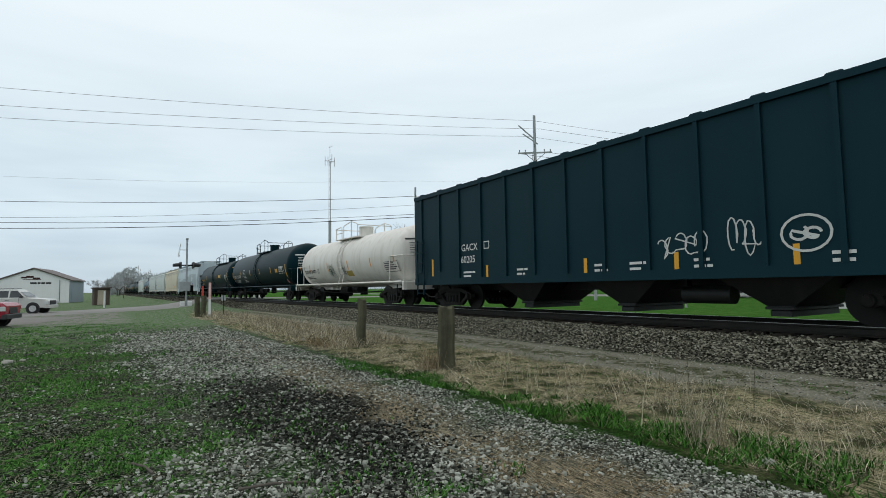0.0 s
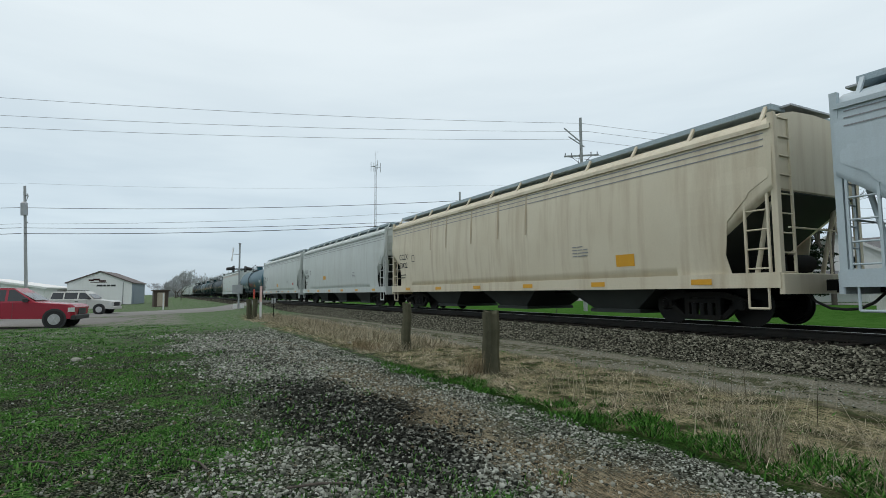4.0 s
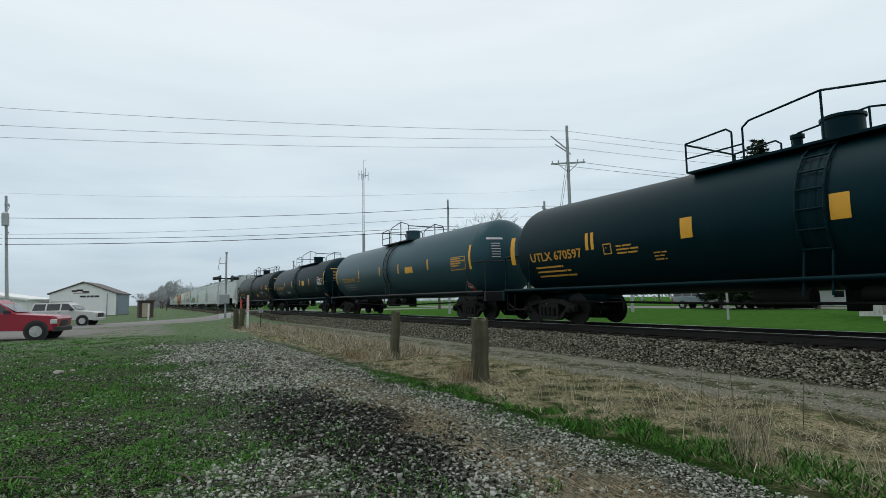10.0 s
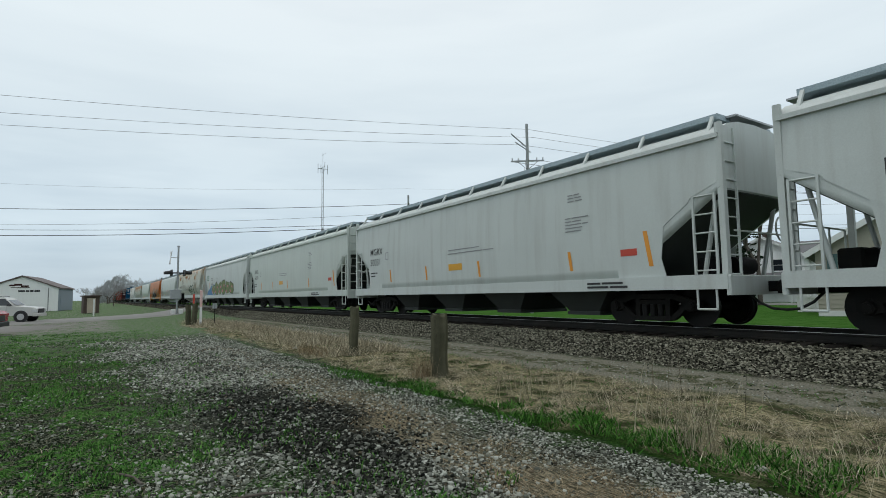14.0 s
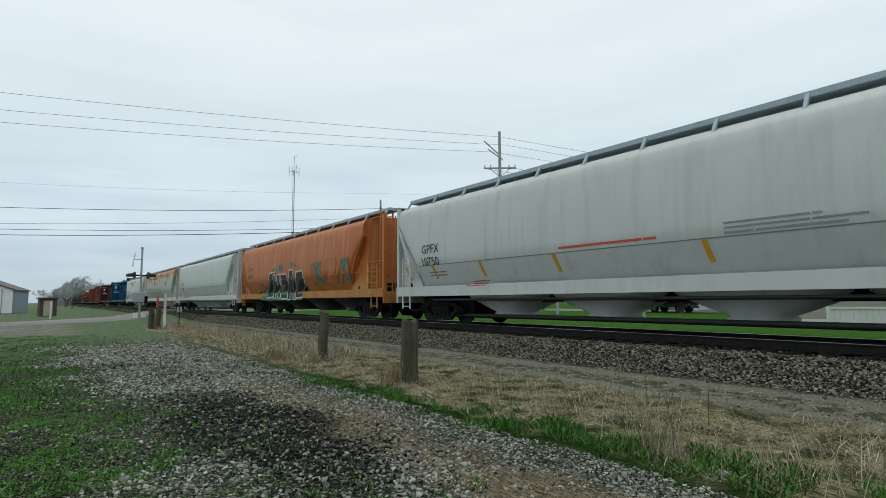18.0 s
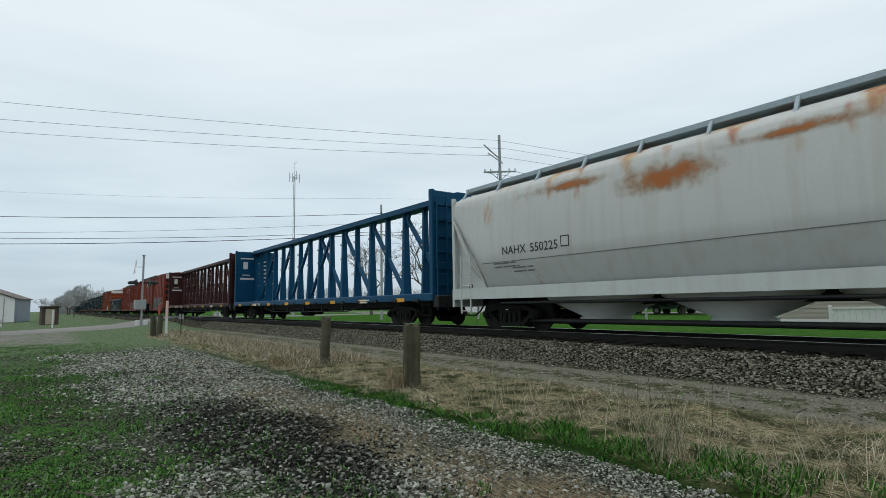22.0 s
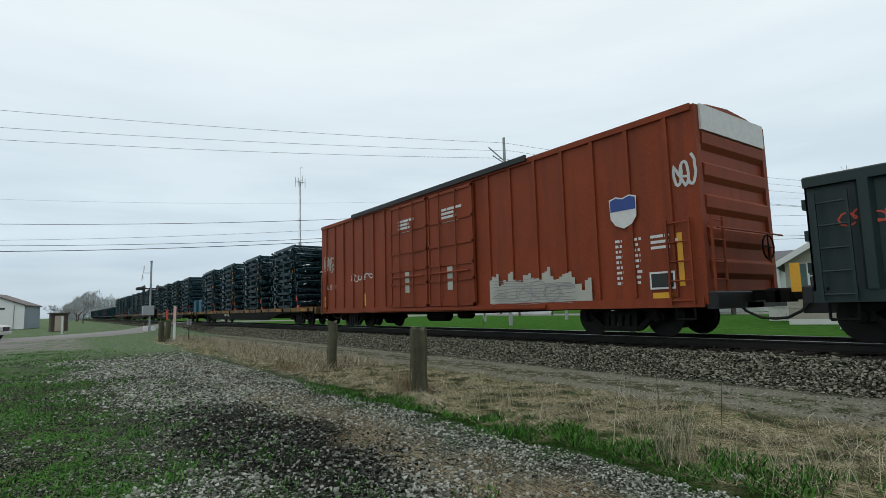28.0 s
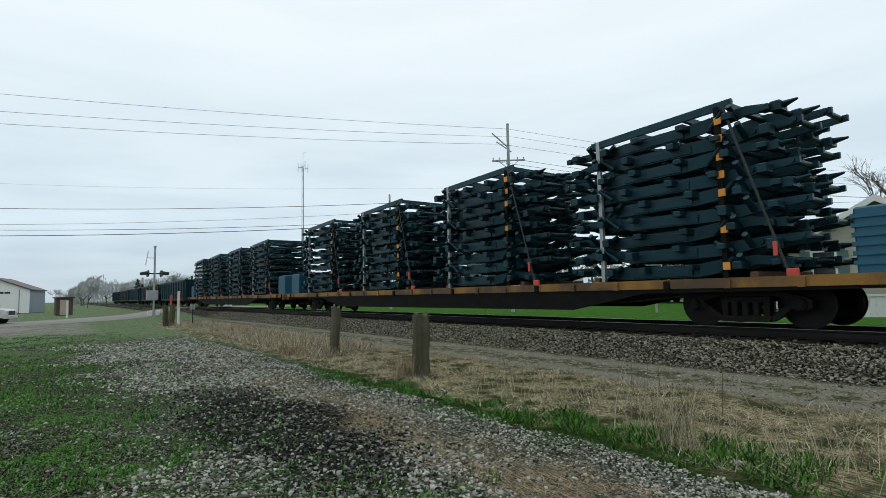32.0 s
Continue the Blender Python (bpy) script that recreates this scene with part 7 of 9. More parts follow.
for x0, x1, z0, z1, k in ((1.2, 3.4, 3.0, 3.9, "softrust"), (5.5, 9.0, 3.2, 3.9, "softrust"), (8.6, 10.6, 2.9, 3.7, "softrust"), (7.8, 11.4, 1.3, 2.6, "softbrown"), (12.5, 16.5, 1.4, 3.2, "softbrown"), (13.2, 14.6, 2.8, 3.8, "softrust"), (3.4, 5.6, 2.4, 3.6, "softbrown")):
    rust_bloom(car, side, a + x0, a + x1, z0, z1, k)
words(car, side, "2016", a + 14.1, 1.42, 0.3, "spraygreen", 0.01)
car, side, L, a = plastics_hopper(20, "clean pale grey hopper car with slanted end sheets", "lightgrey", "GPFX", "10750", zlet=1.95)
for x in (0.6, 2.2, 4.6, 7.5, 11.4, 16.8):
    stripe(car, side, a + x, 1.5, 1.95, "yellow", 0.11, -0.15)
bars(car, side, a + 7.7, 2.05, 3.6, 1, "redmark", h=0.055, seed=96)
bars(car, side, a + 11.8, 2.2, 2.4, 3, "letterg", h=0.035, gap=0.09, seed=97)
bars(car, side, a + 4.0, 1.35, 1.0, 3, "redmark", h=0.03, gap=0.07, seed=98)
car, side, L, a = plastics_hopper(21, "orange hopper car faded to amber with black and white graffiti", "orange", "ACFX", "45635", pipe=False, under="orange", h=0.26)
part("graffiti_cloud", side.blob([(a + 3.9, 0.86), (a + 4.3, 1.05), (a + 4.75, 1.5), (a + 5.3, 1.75), (a + 6.2, 1.9), (a + 7.4, 1.6), (a + 9.0, 1.3), (a + 10.3, 1.1), (a + 10.5, 0.86), (a + 8.0, 0.84), (a + 5.5, 0.84)], 0.01), M["spraygreen"], car)
mural(car, side, a + 5.2, a + 10.7, 0.86, 2.5, 101, ("sprayblack",), "spraywhite", 5, None, 0.075)
for k, (x, z, r) in enumerate(((6.3, 2.45, 0.24), (7.3, 2.6, 0.27), (7.6, 2.62, 0.2), (9.0, 2.72, 0.2), (9.5, 2.66, 0.14))):
    part("graffiti_bubble", side.blob([(a + x + r * math.cos(0.63 * i), z + r * 0.8 * math.sin(0.63 * i)) for i in range(10)], 0.009), M["sprayteal"], car)
mural(car, side, a + 11.7, a + 15.6, 1.5, 2.8, 102, ("sprayteal", "orange"), "orangelow", 3, None, 0.08)
scrawl(car, side, a + 3.4, a + 4.8, 1.2, 1.8, 103, "sprayblack", 0.05, 4)
car, side, L, a = plastics_hopper(22, "pale green-white rounded hopper car with black lettering", "greenwhite", "GACX", "10239", zlet=1.85)
panel(car, side, a + 3.4, a + 3.65, 2.25, 2.5, "letterk")
panel(car, side, a + 3.43, a + 3.62, 2.28, 2.47, "greenwhite", off=0.013)
bars(car, side, a + 2.2, 1.25, 3.8, 2, "redmark", h=0.03, gap=0.09, seed=104)
car, side, L, a = plastics_hopper(23, "grey hopper car with heavy rust along the roof edge", "greyrust_heavy", "NAHX", "551025")
for x0, x1, z0, z1 in ((0.9, 5.5, 3.3, 3.92), (4.0, 9.5, 3.2, 3.92), (8.5, 13.0, 3.45, 3.92), (12.0, 16.8, 3.3, 3.92), (6.2, 7.2, 2.6, 3.3), (13.8, 14.6, 2.4, 3.2)):
    rust_bloom(car, side, a + x0, a + x1, z0, z1)
LETTERS = {
    "C": ((0.12, 0.0), (0.0, 0.35), (0.1, 0.8), (0.45, 1.0), (0.8, 0.8), (0.85, 0.62), (0.6, 0.5), (0.35, 0.62), (0.28, 0.4), (0.5, 0.12), (0.75, 0.1), (0.95, 0.0)),
    "E": ((0.25, 0.0), (0.0, 0.85), (0.85, 1.0), (0.92, 0.72), (0.5, 0.6), (0.52, 0.5), (0.85, 0.55), (0.95, 0.34), (0.55, 0.3), (0.62, 0.18), (1.0, 0.16)),
    "V": ((0.5, 0.0), (0.0, 0.95), (0.35, 1.0), (0.6, 0.45), (0.72, 1.0), (1.0, 1.0), (0.8, 0.0)),
    "N": ((0.12, 0.0), (0.0, 0.95), (0.45, 1.0), (0.75, 0.5), (0.7, 1.0), (1.0, 1.0), (1.0, 0.0), (0.72, 0.05), (0.4, 0.55), (0.4, 0.05))}
for ch, x0, x1, rise in (("C", 4.6, 6.2, 1.1), ("E", 6.1, 7.4, 0.98), ("V", 7.45, 8.7, 0.95), ("E", 8.7, 9.95, 0.98), ("N", 10.0, 11.6, 1.05)):
    part("graffiti_outline", side.ribbon([(a + x0 + (x1 - x0) * u, 1.3 + rise * v_) for u, v_ in LETTERS[ch]], 0.036), M["letterk"], car)
car, side, L, a = plastics_hopper(24, "pale grey hopper car with a rust bloom", "greyrust_spot", "NAHX", "550225", zlet=2.15, xlet=2.28, h=0.24)
rust_bloom(car, side, a + 5.6, a + 9.0, 2.95, 3.92)
rust_bloom(car, side, a + 2.6, a + 6.6, 3.5, 3.92)
rust_bloom(car, side, a + 7.9, a + 11.6, 3.55, 3.92)
rust_bloom(car, side, a + 14.0, a + 17.5, 3.6, 3.92)
mark_box(car, side, a + 4.45, 2.18, 0.28, "letterk", "greyrust_spot")
bars(car, side, a + 2.6, 1.75, 0.9, 2, "letterg", h=0.04, gap=0.1, seed=241)


def beam_marks(car, side, L, seed, num):
    a = -L / 2 + 0.7
    for k in range(8):
        panel(car, side, a + 1.2 + k * (L - 4) / 7.3, a + 1.75 + k * (L - 4) / 7.3, 0.9, 1.04, "yellow", "reflective_stripe")
    bars(car, side, a + 4.5, 0.9, 1.2, 1, "letterw", h=0.14, seed=seed)
    bars(car, side, L / 2 - 6, 0.98, 1.0, 2, "letterw", h=0.05, gap=0.09, seed=seed + 1)
    for e in (-1, 1):
        x = e * (L / 2 - 0.73)
        for k in range(9):
            z = 1.75 + 0.28 * k
            s = Shape().box(min(x - e * 0.055, x - e * 0.066), max(x - e * 0.055, x - e * 0.066), 0.25, 0.25 + random.Random(seed + k).uniform(0.4, 0.62), z, z + 0.1)
            part("small_print", s, M["letterw"], car)
        if e < 0:
            for y0, z0, dy, dz in ((-1.15, 4.2, 0.9, 0.09), (-0.95, 3.5, 0.3, 0.5), (-1.15, 2.75, 0.95, 0.14), (-1.0, 3.05, 0.5, 0.06)):
                part("small_print", Shape().box(x + 0.052, x + 0.063, y0, y0 + dy, z0, z0 + dz), M["letterw"], car)


car, side, L = couple(25, centrebeam("blue centre-beam flatcar, empty, with open truss", length(25), "blue"))
beam_marks(car, side, L, 110, "")
car, side, L = couple(26, centrebeam("dark red centre-beam flatcar, empty, with open truss", length(26), "maroon"))
beam_marks(car, side, L, 111, "")


def box_marks(car, side, L, seed, num):
    """Stencils, load data, routing boards and reflectors of a boxcar."""
    a, e = -side.half, side.half + 0.75
    words(car, side, num, a + 0.45, 1.75, 0.24, "letterw", 0.01)
    door = Side([(0, -SIDE - 0.05), (5, -SIDE - 0.05)])
    for x in (-2.05, 0.75):
        bars(car, door, x, 3.95, 1.2, 4, "letterw", h=0.08, gap=0.13, seed=seed)
    for x in (-1.6, 1.0):
        panel(car, door, x, x + 0.28, 1.35, 2.1, "spraysilver", "scuffed_patch")
    bars(car, side, e - 2.75, 2.15, 0.22, 9, "letterw", h=0.06, gap=0.12, seed=seed + 2)
    bars(car, side, e - 2.35, 2.15, 0.28, 9, "letterw", h=0.06, gap=0.12, seed=seed + 3)
    bars(car, side, e - 1.85, 2.15, 0.7, 3, "letterw", h=0.06, gap=0.12, seed=seed + 4)
    panel(car, side, e - 1.9, e - 1.32, 1.05, 1.42, "letterw", off=0.053)
    panel(car, side, e - 1.86, e - 1.36, 1.09, 1.38, "sprayblack", off=0.057)
    panel(car, side, e - 1.85, e - 1.4, 0.84, 0.98, "yellow", off=0.053)
    stripe(car, side, e - 1.25, 1.1, 2.2, "yellow", 0.12)
    for x in (a + 0.3, a + 4.4, 5.9):
        stripe(car, side, x, 0.95, 1.45)
    return a


# red ends; black corrugations stand in for the shadows between the bands
car, side, L = couple(27, boxcar("oxide red boxcar with large green and blue graffiti", length(27), "boxred", top=4.75, white_top=True, inset=1.95, end_mat="black2"))
a = box_marks(car, side, L, 120, "WC 22245")
ragged(car, side, 2.6, 8.9, 0.74, 2.3, "sprayblue", 5, 0.006)
ragged(car, side, 2.55, 8.0, 0.74, 2.15, "spraygreen", 6, 0.009)
mural(car, side, 2.7, 7.6, 0.8, 2.15, 121, ("spraygreen", "spraypine", "sprayteal"), "cream", 7, None, 0.022)
for k in range(6):
    scrawl(car, side, 2.7 + k * 0.85, 3.4 + k * 0.85, 0.95, 1.95, 140 + k, ("sprayteal", "bluemark", "spraypine")[k % 3], 0.09, 2, 0.026)
stripe(car, side, 3.3, 1.0, 1.6)
stripe(car, side, 6.8, 1.0, 1.6)
ragged(car, side, -7.3, -2.4, 0.76, 2.25, "spraysilver", 8, 0.006)
ragged(car, side, -7.1, -2.6, 0.76, 1.6, "spraypink", 9, 0.0085)
mural(car, side, -7.1, -2.6, 0.8, 2.2, 122, ("spraywhite", "spraysilver", "sprayteal"), "sprayblack", 9, "spraysilver", 0.04, "sprayred")
panel(car, side, -6.9, -2.7, 0.74, 0.92, "sprayred", "graffiti_base", 0.02)
car, side, L = couple(28, boxcar("dull oxide red boxcar with grey-green graffiti", length(28), "boxred", top=4.55, doors=(0.6, 4.0), ribs=12))
a = box_marks(car, side, L, 124, "WC 22318")
mural(car, side, a + 10.5, L / 2 - 1.4, 0.85, 1.95, 125, ("spraywhite", "spraysilver", "sprayteal"), "sprayblack", 7, "spraysilver", 0.06)
car, side, L = couple(29, gondola("dark green gondola with white number boards and buffed graffiti", length(29), "green"))
a = -L / 2 + 0.7
for z, t in ((2.05, "COER"), (1.63, "800945")):
    panel(car, side, a + 2.55, a + 4.0 if len(t) > 4 else a + 3.8, z - 0.05, z + 0.33, "letterw", "number_board", 0.005)
    words(car, side, t, a + 2.64, z, 0.26, "letterk", 0.004)
bars(car, side, a + 2.7, 1.3, 0.5, 3, "letterw", h=0.05, gap=0.14, seed=130)
for x in (4.5, 7.3, 9.4, 14.0):
    panel(car, side, a + x, a + x + 0.6, 0.94, 1.08, "yellow", "reflective_stripe", 0.02)
stripe(car, side, a + 0.08, 0.9, 1.4, "yellow", 0.16)
mural(car, side, a + 4.4, a + 10.8, 0.92, 1.95, 131, ("spraysilver", "green", "spraysilver"), "spraysilver", 8, None, 0.05)
scrawl(car, side, a + 0.9, a + 1.9, 1.9, 2.2, 132, "redmark", 0.03, 5)
panel(car, side, L / 2 - 4.2, L / 2 - 3.5, 1.75, 1.95, "letterw", off=0.02)
bars(car, side, L / 2 - 6.4, 1.9, 0.8, 3, "letterw", h=0.05, gap=0.12, seed=133)

car, side, L = couple(30, boxcar("bright oxide red boxcar with blue and white shield", length(30), "boxred2", top=4.8, white_top=True))
a = box_marks(car, side, L, 140, "96 13 19")
sx = L / 2 - 2.82
part("shield_emblem", side.blob([(sx, 3.15), (sx + 0.18, 3.2), (sx + 0.36, 3.15), (sx + 0.54, 3.2), (sx + 0.72, 3.15), (sx + 0.7, 2.7), (sx + 0.58, 2.54), (sx + 0.36, 2.45), (sx + 0.14, 2.54), (sx + 0.02, 2.7)], 0.058), M["letterw"], car, "white shield emblem")
part("shield_band", side.blob([(sx + 0.03, 3.12), (sx + 0.18, 3.17), (sx + 0.36, 3.12), (sx + 0.54, 3.17), (sx + 0.69, 3.12), (sx + 0.69, 2.86), (sx + 0.03, 2.86)], 0.064), M["bluemark"], car, "blue shield top")
rg = random.Random(9)
rag = Shape()
for i in range(37):
    q = side.patch(3.0 + 0.1 * i, 3.1 + 0.1 * i, 0.76, 1.55 + 0.16 * math.sin(i * 0.9) + rg.uniform(-0.12, 0.12) - 0.02 * max(0, i - 28) ** 1.4, 0.052)
    rag.add(q.v, q.f)
tagged(part("graffiti_block", rag, M["spraysilver"], car, "grey-white block of spray paint"), kind="stuff")
for k in range(9):
    part("graffiti_line", side.ribbon([(3.1 + 0.3 * i + 0.1 * (k % 2), 0.84 + 0.08 * k + 0.02 * math.sin(i + k)) for i in range(11 - (k > 6) * 4)], 0.016, 0.064), M["letterg"], car)
scrawl(car, side, 3.2, 6.2, 0.9, 1.4, 149, "letterg", 0.02, 6, 0.066)
scrawl(car, side, L / 2 - 1.2, L / 2 - 0.75, 3.1, 3.75, 143, "spraywhite", 0.06, 3)
scrawl(car, side, a + 0.3, a + 1.5, 2.5, 3.5, 144, "spraysilver", 0.045, 5)
scrawl(car, side, a + 0.4, a + 1.4, 2.7, 3.3, 147, "spraysilver", 0.04, 4)
scrawl(car, side, a + 3.2, a + 5.1, 2.0, 2.3, 145, "spraywhite", 0.045, 6)

for i, sd in ((31, 1), (32, 2), (33, 3), (34, 4)):
    car, side, L = couple(i, loaded_flat("long yellow-edged flatcar loaded with stacked black vehicle chassis", length(i), sd, (-1,) if i == 31 else (-1, 1)))
    num = {31: "961 060", 32: "972 624"}
    if i in num:
        words(car, side, "FTTX " + num[i], -3.5, 0.56, 0.18, "letterw", 0.012)
for i in range(35, 40):
    couple(i, gondola("distant dark gondola car", length(i), "blackgreen" if i % 2 else "black2", top=2.85))

# ---- posts, poles and wires ----
def wooden_post(name, x, y, h, w, seed, label):
    """A split, weathered timber post: faceted, checked and worn at the top."""
    rnd, secs, n = random.Random(seed), [], 14
    for k in range(9):
        z = -0.25 + (h + 0.25) * k / 8
        sec = []
        for i in range(n):
            a = 6.2832 * i / n
            sq = 1 / max(abs(math.cos(a)), abs(math.sin(a))) ** 0.75
            r = w / 2 * sq * (1 + 0.05 * math.sin(3 * a + seed)) * (1.0 - 0.05 * k / 8)
            if i % 4 == 1:
                r *= 0.86
            top = rnd.uniform(-0.05, 0.035) if k == 8 else 0
            sec.append((r * math.cos(a) + 0.012 * math.sin(k * 1.3), r * math.sin(a), z + top))
        secs.append(sec)
    m = pose(x, y, ground_z(x, y), rnd.uniform(-1.5, 1.5), rnd.uniform(-2.5, 1.5), rnd.uniform(0, 90))
    return thing(name, Shape().loft(secs, False), M["post"], label, "post", "row of old posts", m=m)


wooden_post("wooden_post", -8.3, 5.38, 1.12, 0.3, 1, "weathered grey-brown timber post with split top in dry grass")
wooden_post("wooden_post", -12.8, 5.7, 1.2, 0.24, 2, "weathered grey timber post standing in dry verge grass")
wooden_post("wooden_post", -34.6, 4.95, 1.12, 0.3, 3, "short dark timber post beside the marker")
wooden_post("wooden_post", -33.9, 5.15, 1.2, 0.3, 4, "dark timber post beside the white marker")
rs_ = thing("red_stake", Shape().rbox(-0.05, 0.05, -0.05, 0.05, -0.2, 1.75, 0.012), M["redmark"], "thin faded red stake behind the timber post", "marker post", m=pose(-34.8, 5.22, ground_z(-34.8, 5.2), 0, 1.5))

mk = thing("marker_post", None, None, "slim white marker post with red cap", "marker post", m=pose(-33.5, 5.42, ground_z(-33.5, 5.4)))
part("post", Shape().rbox(-0.06, 0.06, -0.06, 0.06, -0.2, 1.0, 0.015), M["trim"], mk)
part("cap", Shape().rbox(-0.065, 0.065, -0.065, 0.065, 1.0, 1.95, 0.02), M["faded_red"], mk, "upper half in faded red paint")
sp = thing("stake_sign", None, None, "thin steel stake with a small plate", "sign", m=pose(-32.6, 6.0, ground_z(-32.6, 6.0)))
part("stake", Shape().box(-0.025, 0.025, -0.015, 0.015, -0.2, 1.25), M["steel"], sp)
part("plate", Shape().box(-0.02, 0.02, -0.12, 0.12, 0.9, 1.2), M["galv"], sp)


def utility_pole(x, y, h, arms=(), lean=0.0, turn=0.0, label="weathered timber utility pole with cross arms", girth=0.125):
    """Tapered pole with cross arms (height, length), braces and insulators."""
    p = thing("utility_pole", None, None, label, "utility pole", m=pose(x, y, ground_z(x, y) - 0.1, 0, lean, turn))
    part("pole", Shape().bar((0, 0, 0), (0, 0, h), girth, 12, girth * 0.7), M["pole"], p)
    for z, length_, off in arms:
        arm = part("cross_arm", Shape().box(-0.045, 0.045, -length_ / 2 + off, length_ / 2 + off, z - 0.045, z + 0.045), M["pole"], p)
        for k in (-0.46, -0.28, 0.28, 0.46):
            part("insulator", Shape().bar((0, k * length_ + off, z + 0.05), (0, k * length_ + off, z + 0.2), 0.03, 8, 0.04), M["galv"], arm)
        for s_ in (-1, 1):
            part("arm_brace", Shape().bar((0.08, s_ * length_ * 0.3 + off, z - 0.05), (0.08, 0, z - 0.6), 0.018), M["steel"], arm)
    return p


LINE = Vector((10.0, 30.6, 0)).normalized()          # the upper wires' course
TURN = math.degrees(math.atan2(LINE.y, LINE.x))
p1 = utility_pole(-24.9, 23.1, 12.15, ((9.75, 2.1, 0.0),), 0.6, -38)
part("angle_brace", Shape().beam((0, 0, 10.6), (0, -1.0, 11.55), 0.07, 0.07), M["pole"], p1)
part("angle_arm", Shape().beam((0, 0.2, 10.3), (0, -0.75, 11.0), 0.06, 0.06), M["pole"], p1)
part("guy_wire", Shape().bar((0, 0, 10.4), (6.5, -2.0, 0.2), 0.012, 5).bar((0, 0, 9.6), (6.5, -2.0, 0.2), 0.012, 5), M["wire"], p1)
utility_pole(-41.6, 23.9, 10.4, ((9.6, 2.0, 0.0),), 0, 60)
utility_pole(-34.4, 29.0, 9.4, ((8.7, 1.8, 0.0),), 0.5, 40)
utility_pole(-29.5, 33.5, 8.2, (), -0.5, 40, "plain timber pole by the street")
utility_pole(-14.0, 60.0, 11.0, ((10.2, 1.9, 0.0),), 0, TURN)
p5 = utility_pole(-59.0, -10.25, 11.4, ((10.6, 0.9, 0.2),), -3.2, 80, "timber utility pole with a grey transformer can", 0.145)
part("transformer", Shape().bar((0.1, -0.45, 8.7), (0.1, -0.45, 9.75), 0.27, 14).bar((0.1, -0.45, 9.75), (0.1, -0.45, 9.9), 0.27, 14, 0.12), M["galv"], p5, "grey transformer can")
part("bracket", Shape().box(0.0, 0.2, -0.3, 0.0, 9.0, 9.15).box(-0.1, 0.1, 0.0, 0.3, 8.1, 8.2), M["steel"], p5)


def wire(a, b, sag, r=0.014, n=16):
    pts = []
    for i in range(n + 1):
        k = i / n
        q = Vector(a).lerp(Vector(b), k)
        pts.append((q.x, q.y, q.z - sag * 4 * k * (1 - k)))
    thing("overhead_wire", Shape().path(pts, r, 5), M["wire"], "thin dark overhead wire between poles", "wire", "overhead wires")


SIDEW = Vector((0.62, 0.79, 0))
top1 = Vector((-24.9, 23.1, 0))
for dz, lat, dl in ((12.05, 0.0, 11.86), (11.5, 0.4, 10.98), (11.05, -0.4, 10.36)):
    a, b = top1 + SIDEW * lat + Vector((0, 0, dz)), top1 - LINE * 27 + Vector((0, 0, dl))
    wire(a, b + (b - a) * 0.9 + Vector((0, 0, 0.9)), 0.55, 0.009)
    wire(a, Vector((-14.0, 60.0, 0)) + SIDEW * lat + Vector((0, 0, dz - 1.0)), 0.4, 0.009)
for dz, lat in ((9.95, -0.95), (9.95, 0.95)):
    a = top1 + SIDEW * lat + Vector((0, 0, dz))
    wire(a, Vector((-14.0, 60.0, 9.0)), 0.5, 0.012)
for za, zb, r in ((9.3, 9.8, 0.022), (7.5, 8.15, 0.02), (6.98, 7.9, 0.028), (7.85, 9.0, 0.012), (11.5, 11.2, 0.006)):
    wire((-58.9, -10.7, za), (-41.6, 23.9, zb), 0.35, r)
    wire((-58.9, -10.9, za), (-66.0, -40.0, za), 0.5, r)
    wire((-41.6, 23.9, zb), (-34.4, 29.0, zb - 0.6), 0.12, r * 0.7)
    wire((-34.4, 29.0, zb - 0.6), (-6.0, 62.0, zb - 1.5), 0.5, r * 0.6)

# radio mast
tw = thing("radio_mast", None, None, "slim galvanised radio mast with an aerial head", "radio mast", m=pose(-70.1, 26.6, 0.3))
legs = Shape()
for i in range(3):
    a = 2.094 * i
    legs.bar((0.16 * math.cos(a), 0.16 * math.sin(a), 0), (0.12 * math.cos(a), 0.12 * math.sin(a), 19.0), 0.035)
part("mast_leg", legs, M["galv"], tw)
lat = Shape()
for k in range(48):
    z, i = 0.3 + k * 0.39, k % 3
    a, b = 2.094 * i, 2.094 * (i + 1)
    lat.bar((0.15 * math.cos(a), 0.15 * math.sin(a), z), (0.15 * math.cos(b), 0.15 * math.sin(b), z + 0.39), 0.018, 5)
part("lattice", lat, M["galv"], tw)
part("base_sleeve", Shape().bar((0, 0, 0), (0, 0, 10.6), 0.2, 10), M["pole"], tw)
hd = Shape().bar((-0.75, 0, 19.2), (0.75, 0, 19.2), 0.04).bar((0, -0.7, 19.0), (0, 0.7, 19.0), 0.04)
for x, y, z in ((-0.75, 0, 19.2), (0.75, 0, 19.2), (0, -0.7, 19.0), (0, 0.7, 19.0)):
    hd.bar((x, y, z - 0.7), (x, y, z + 0.6), 0.04)
hd.bar((0, 0, 18.5), (0, 0, 21.2), 0.025)
hd.bar((-0.5, 0, 21.0), (0.5, 0.2, 21.1), 0.018)
part("aerial", hd, M["galv"], tw)

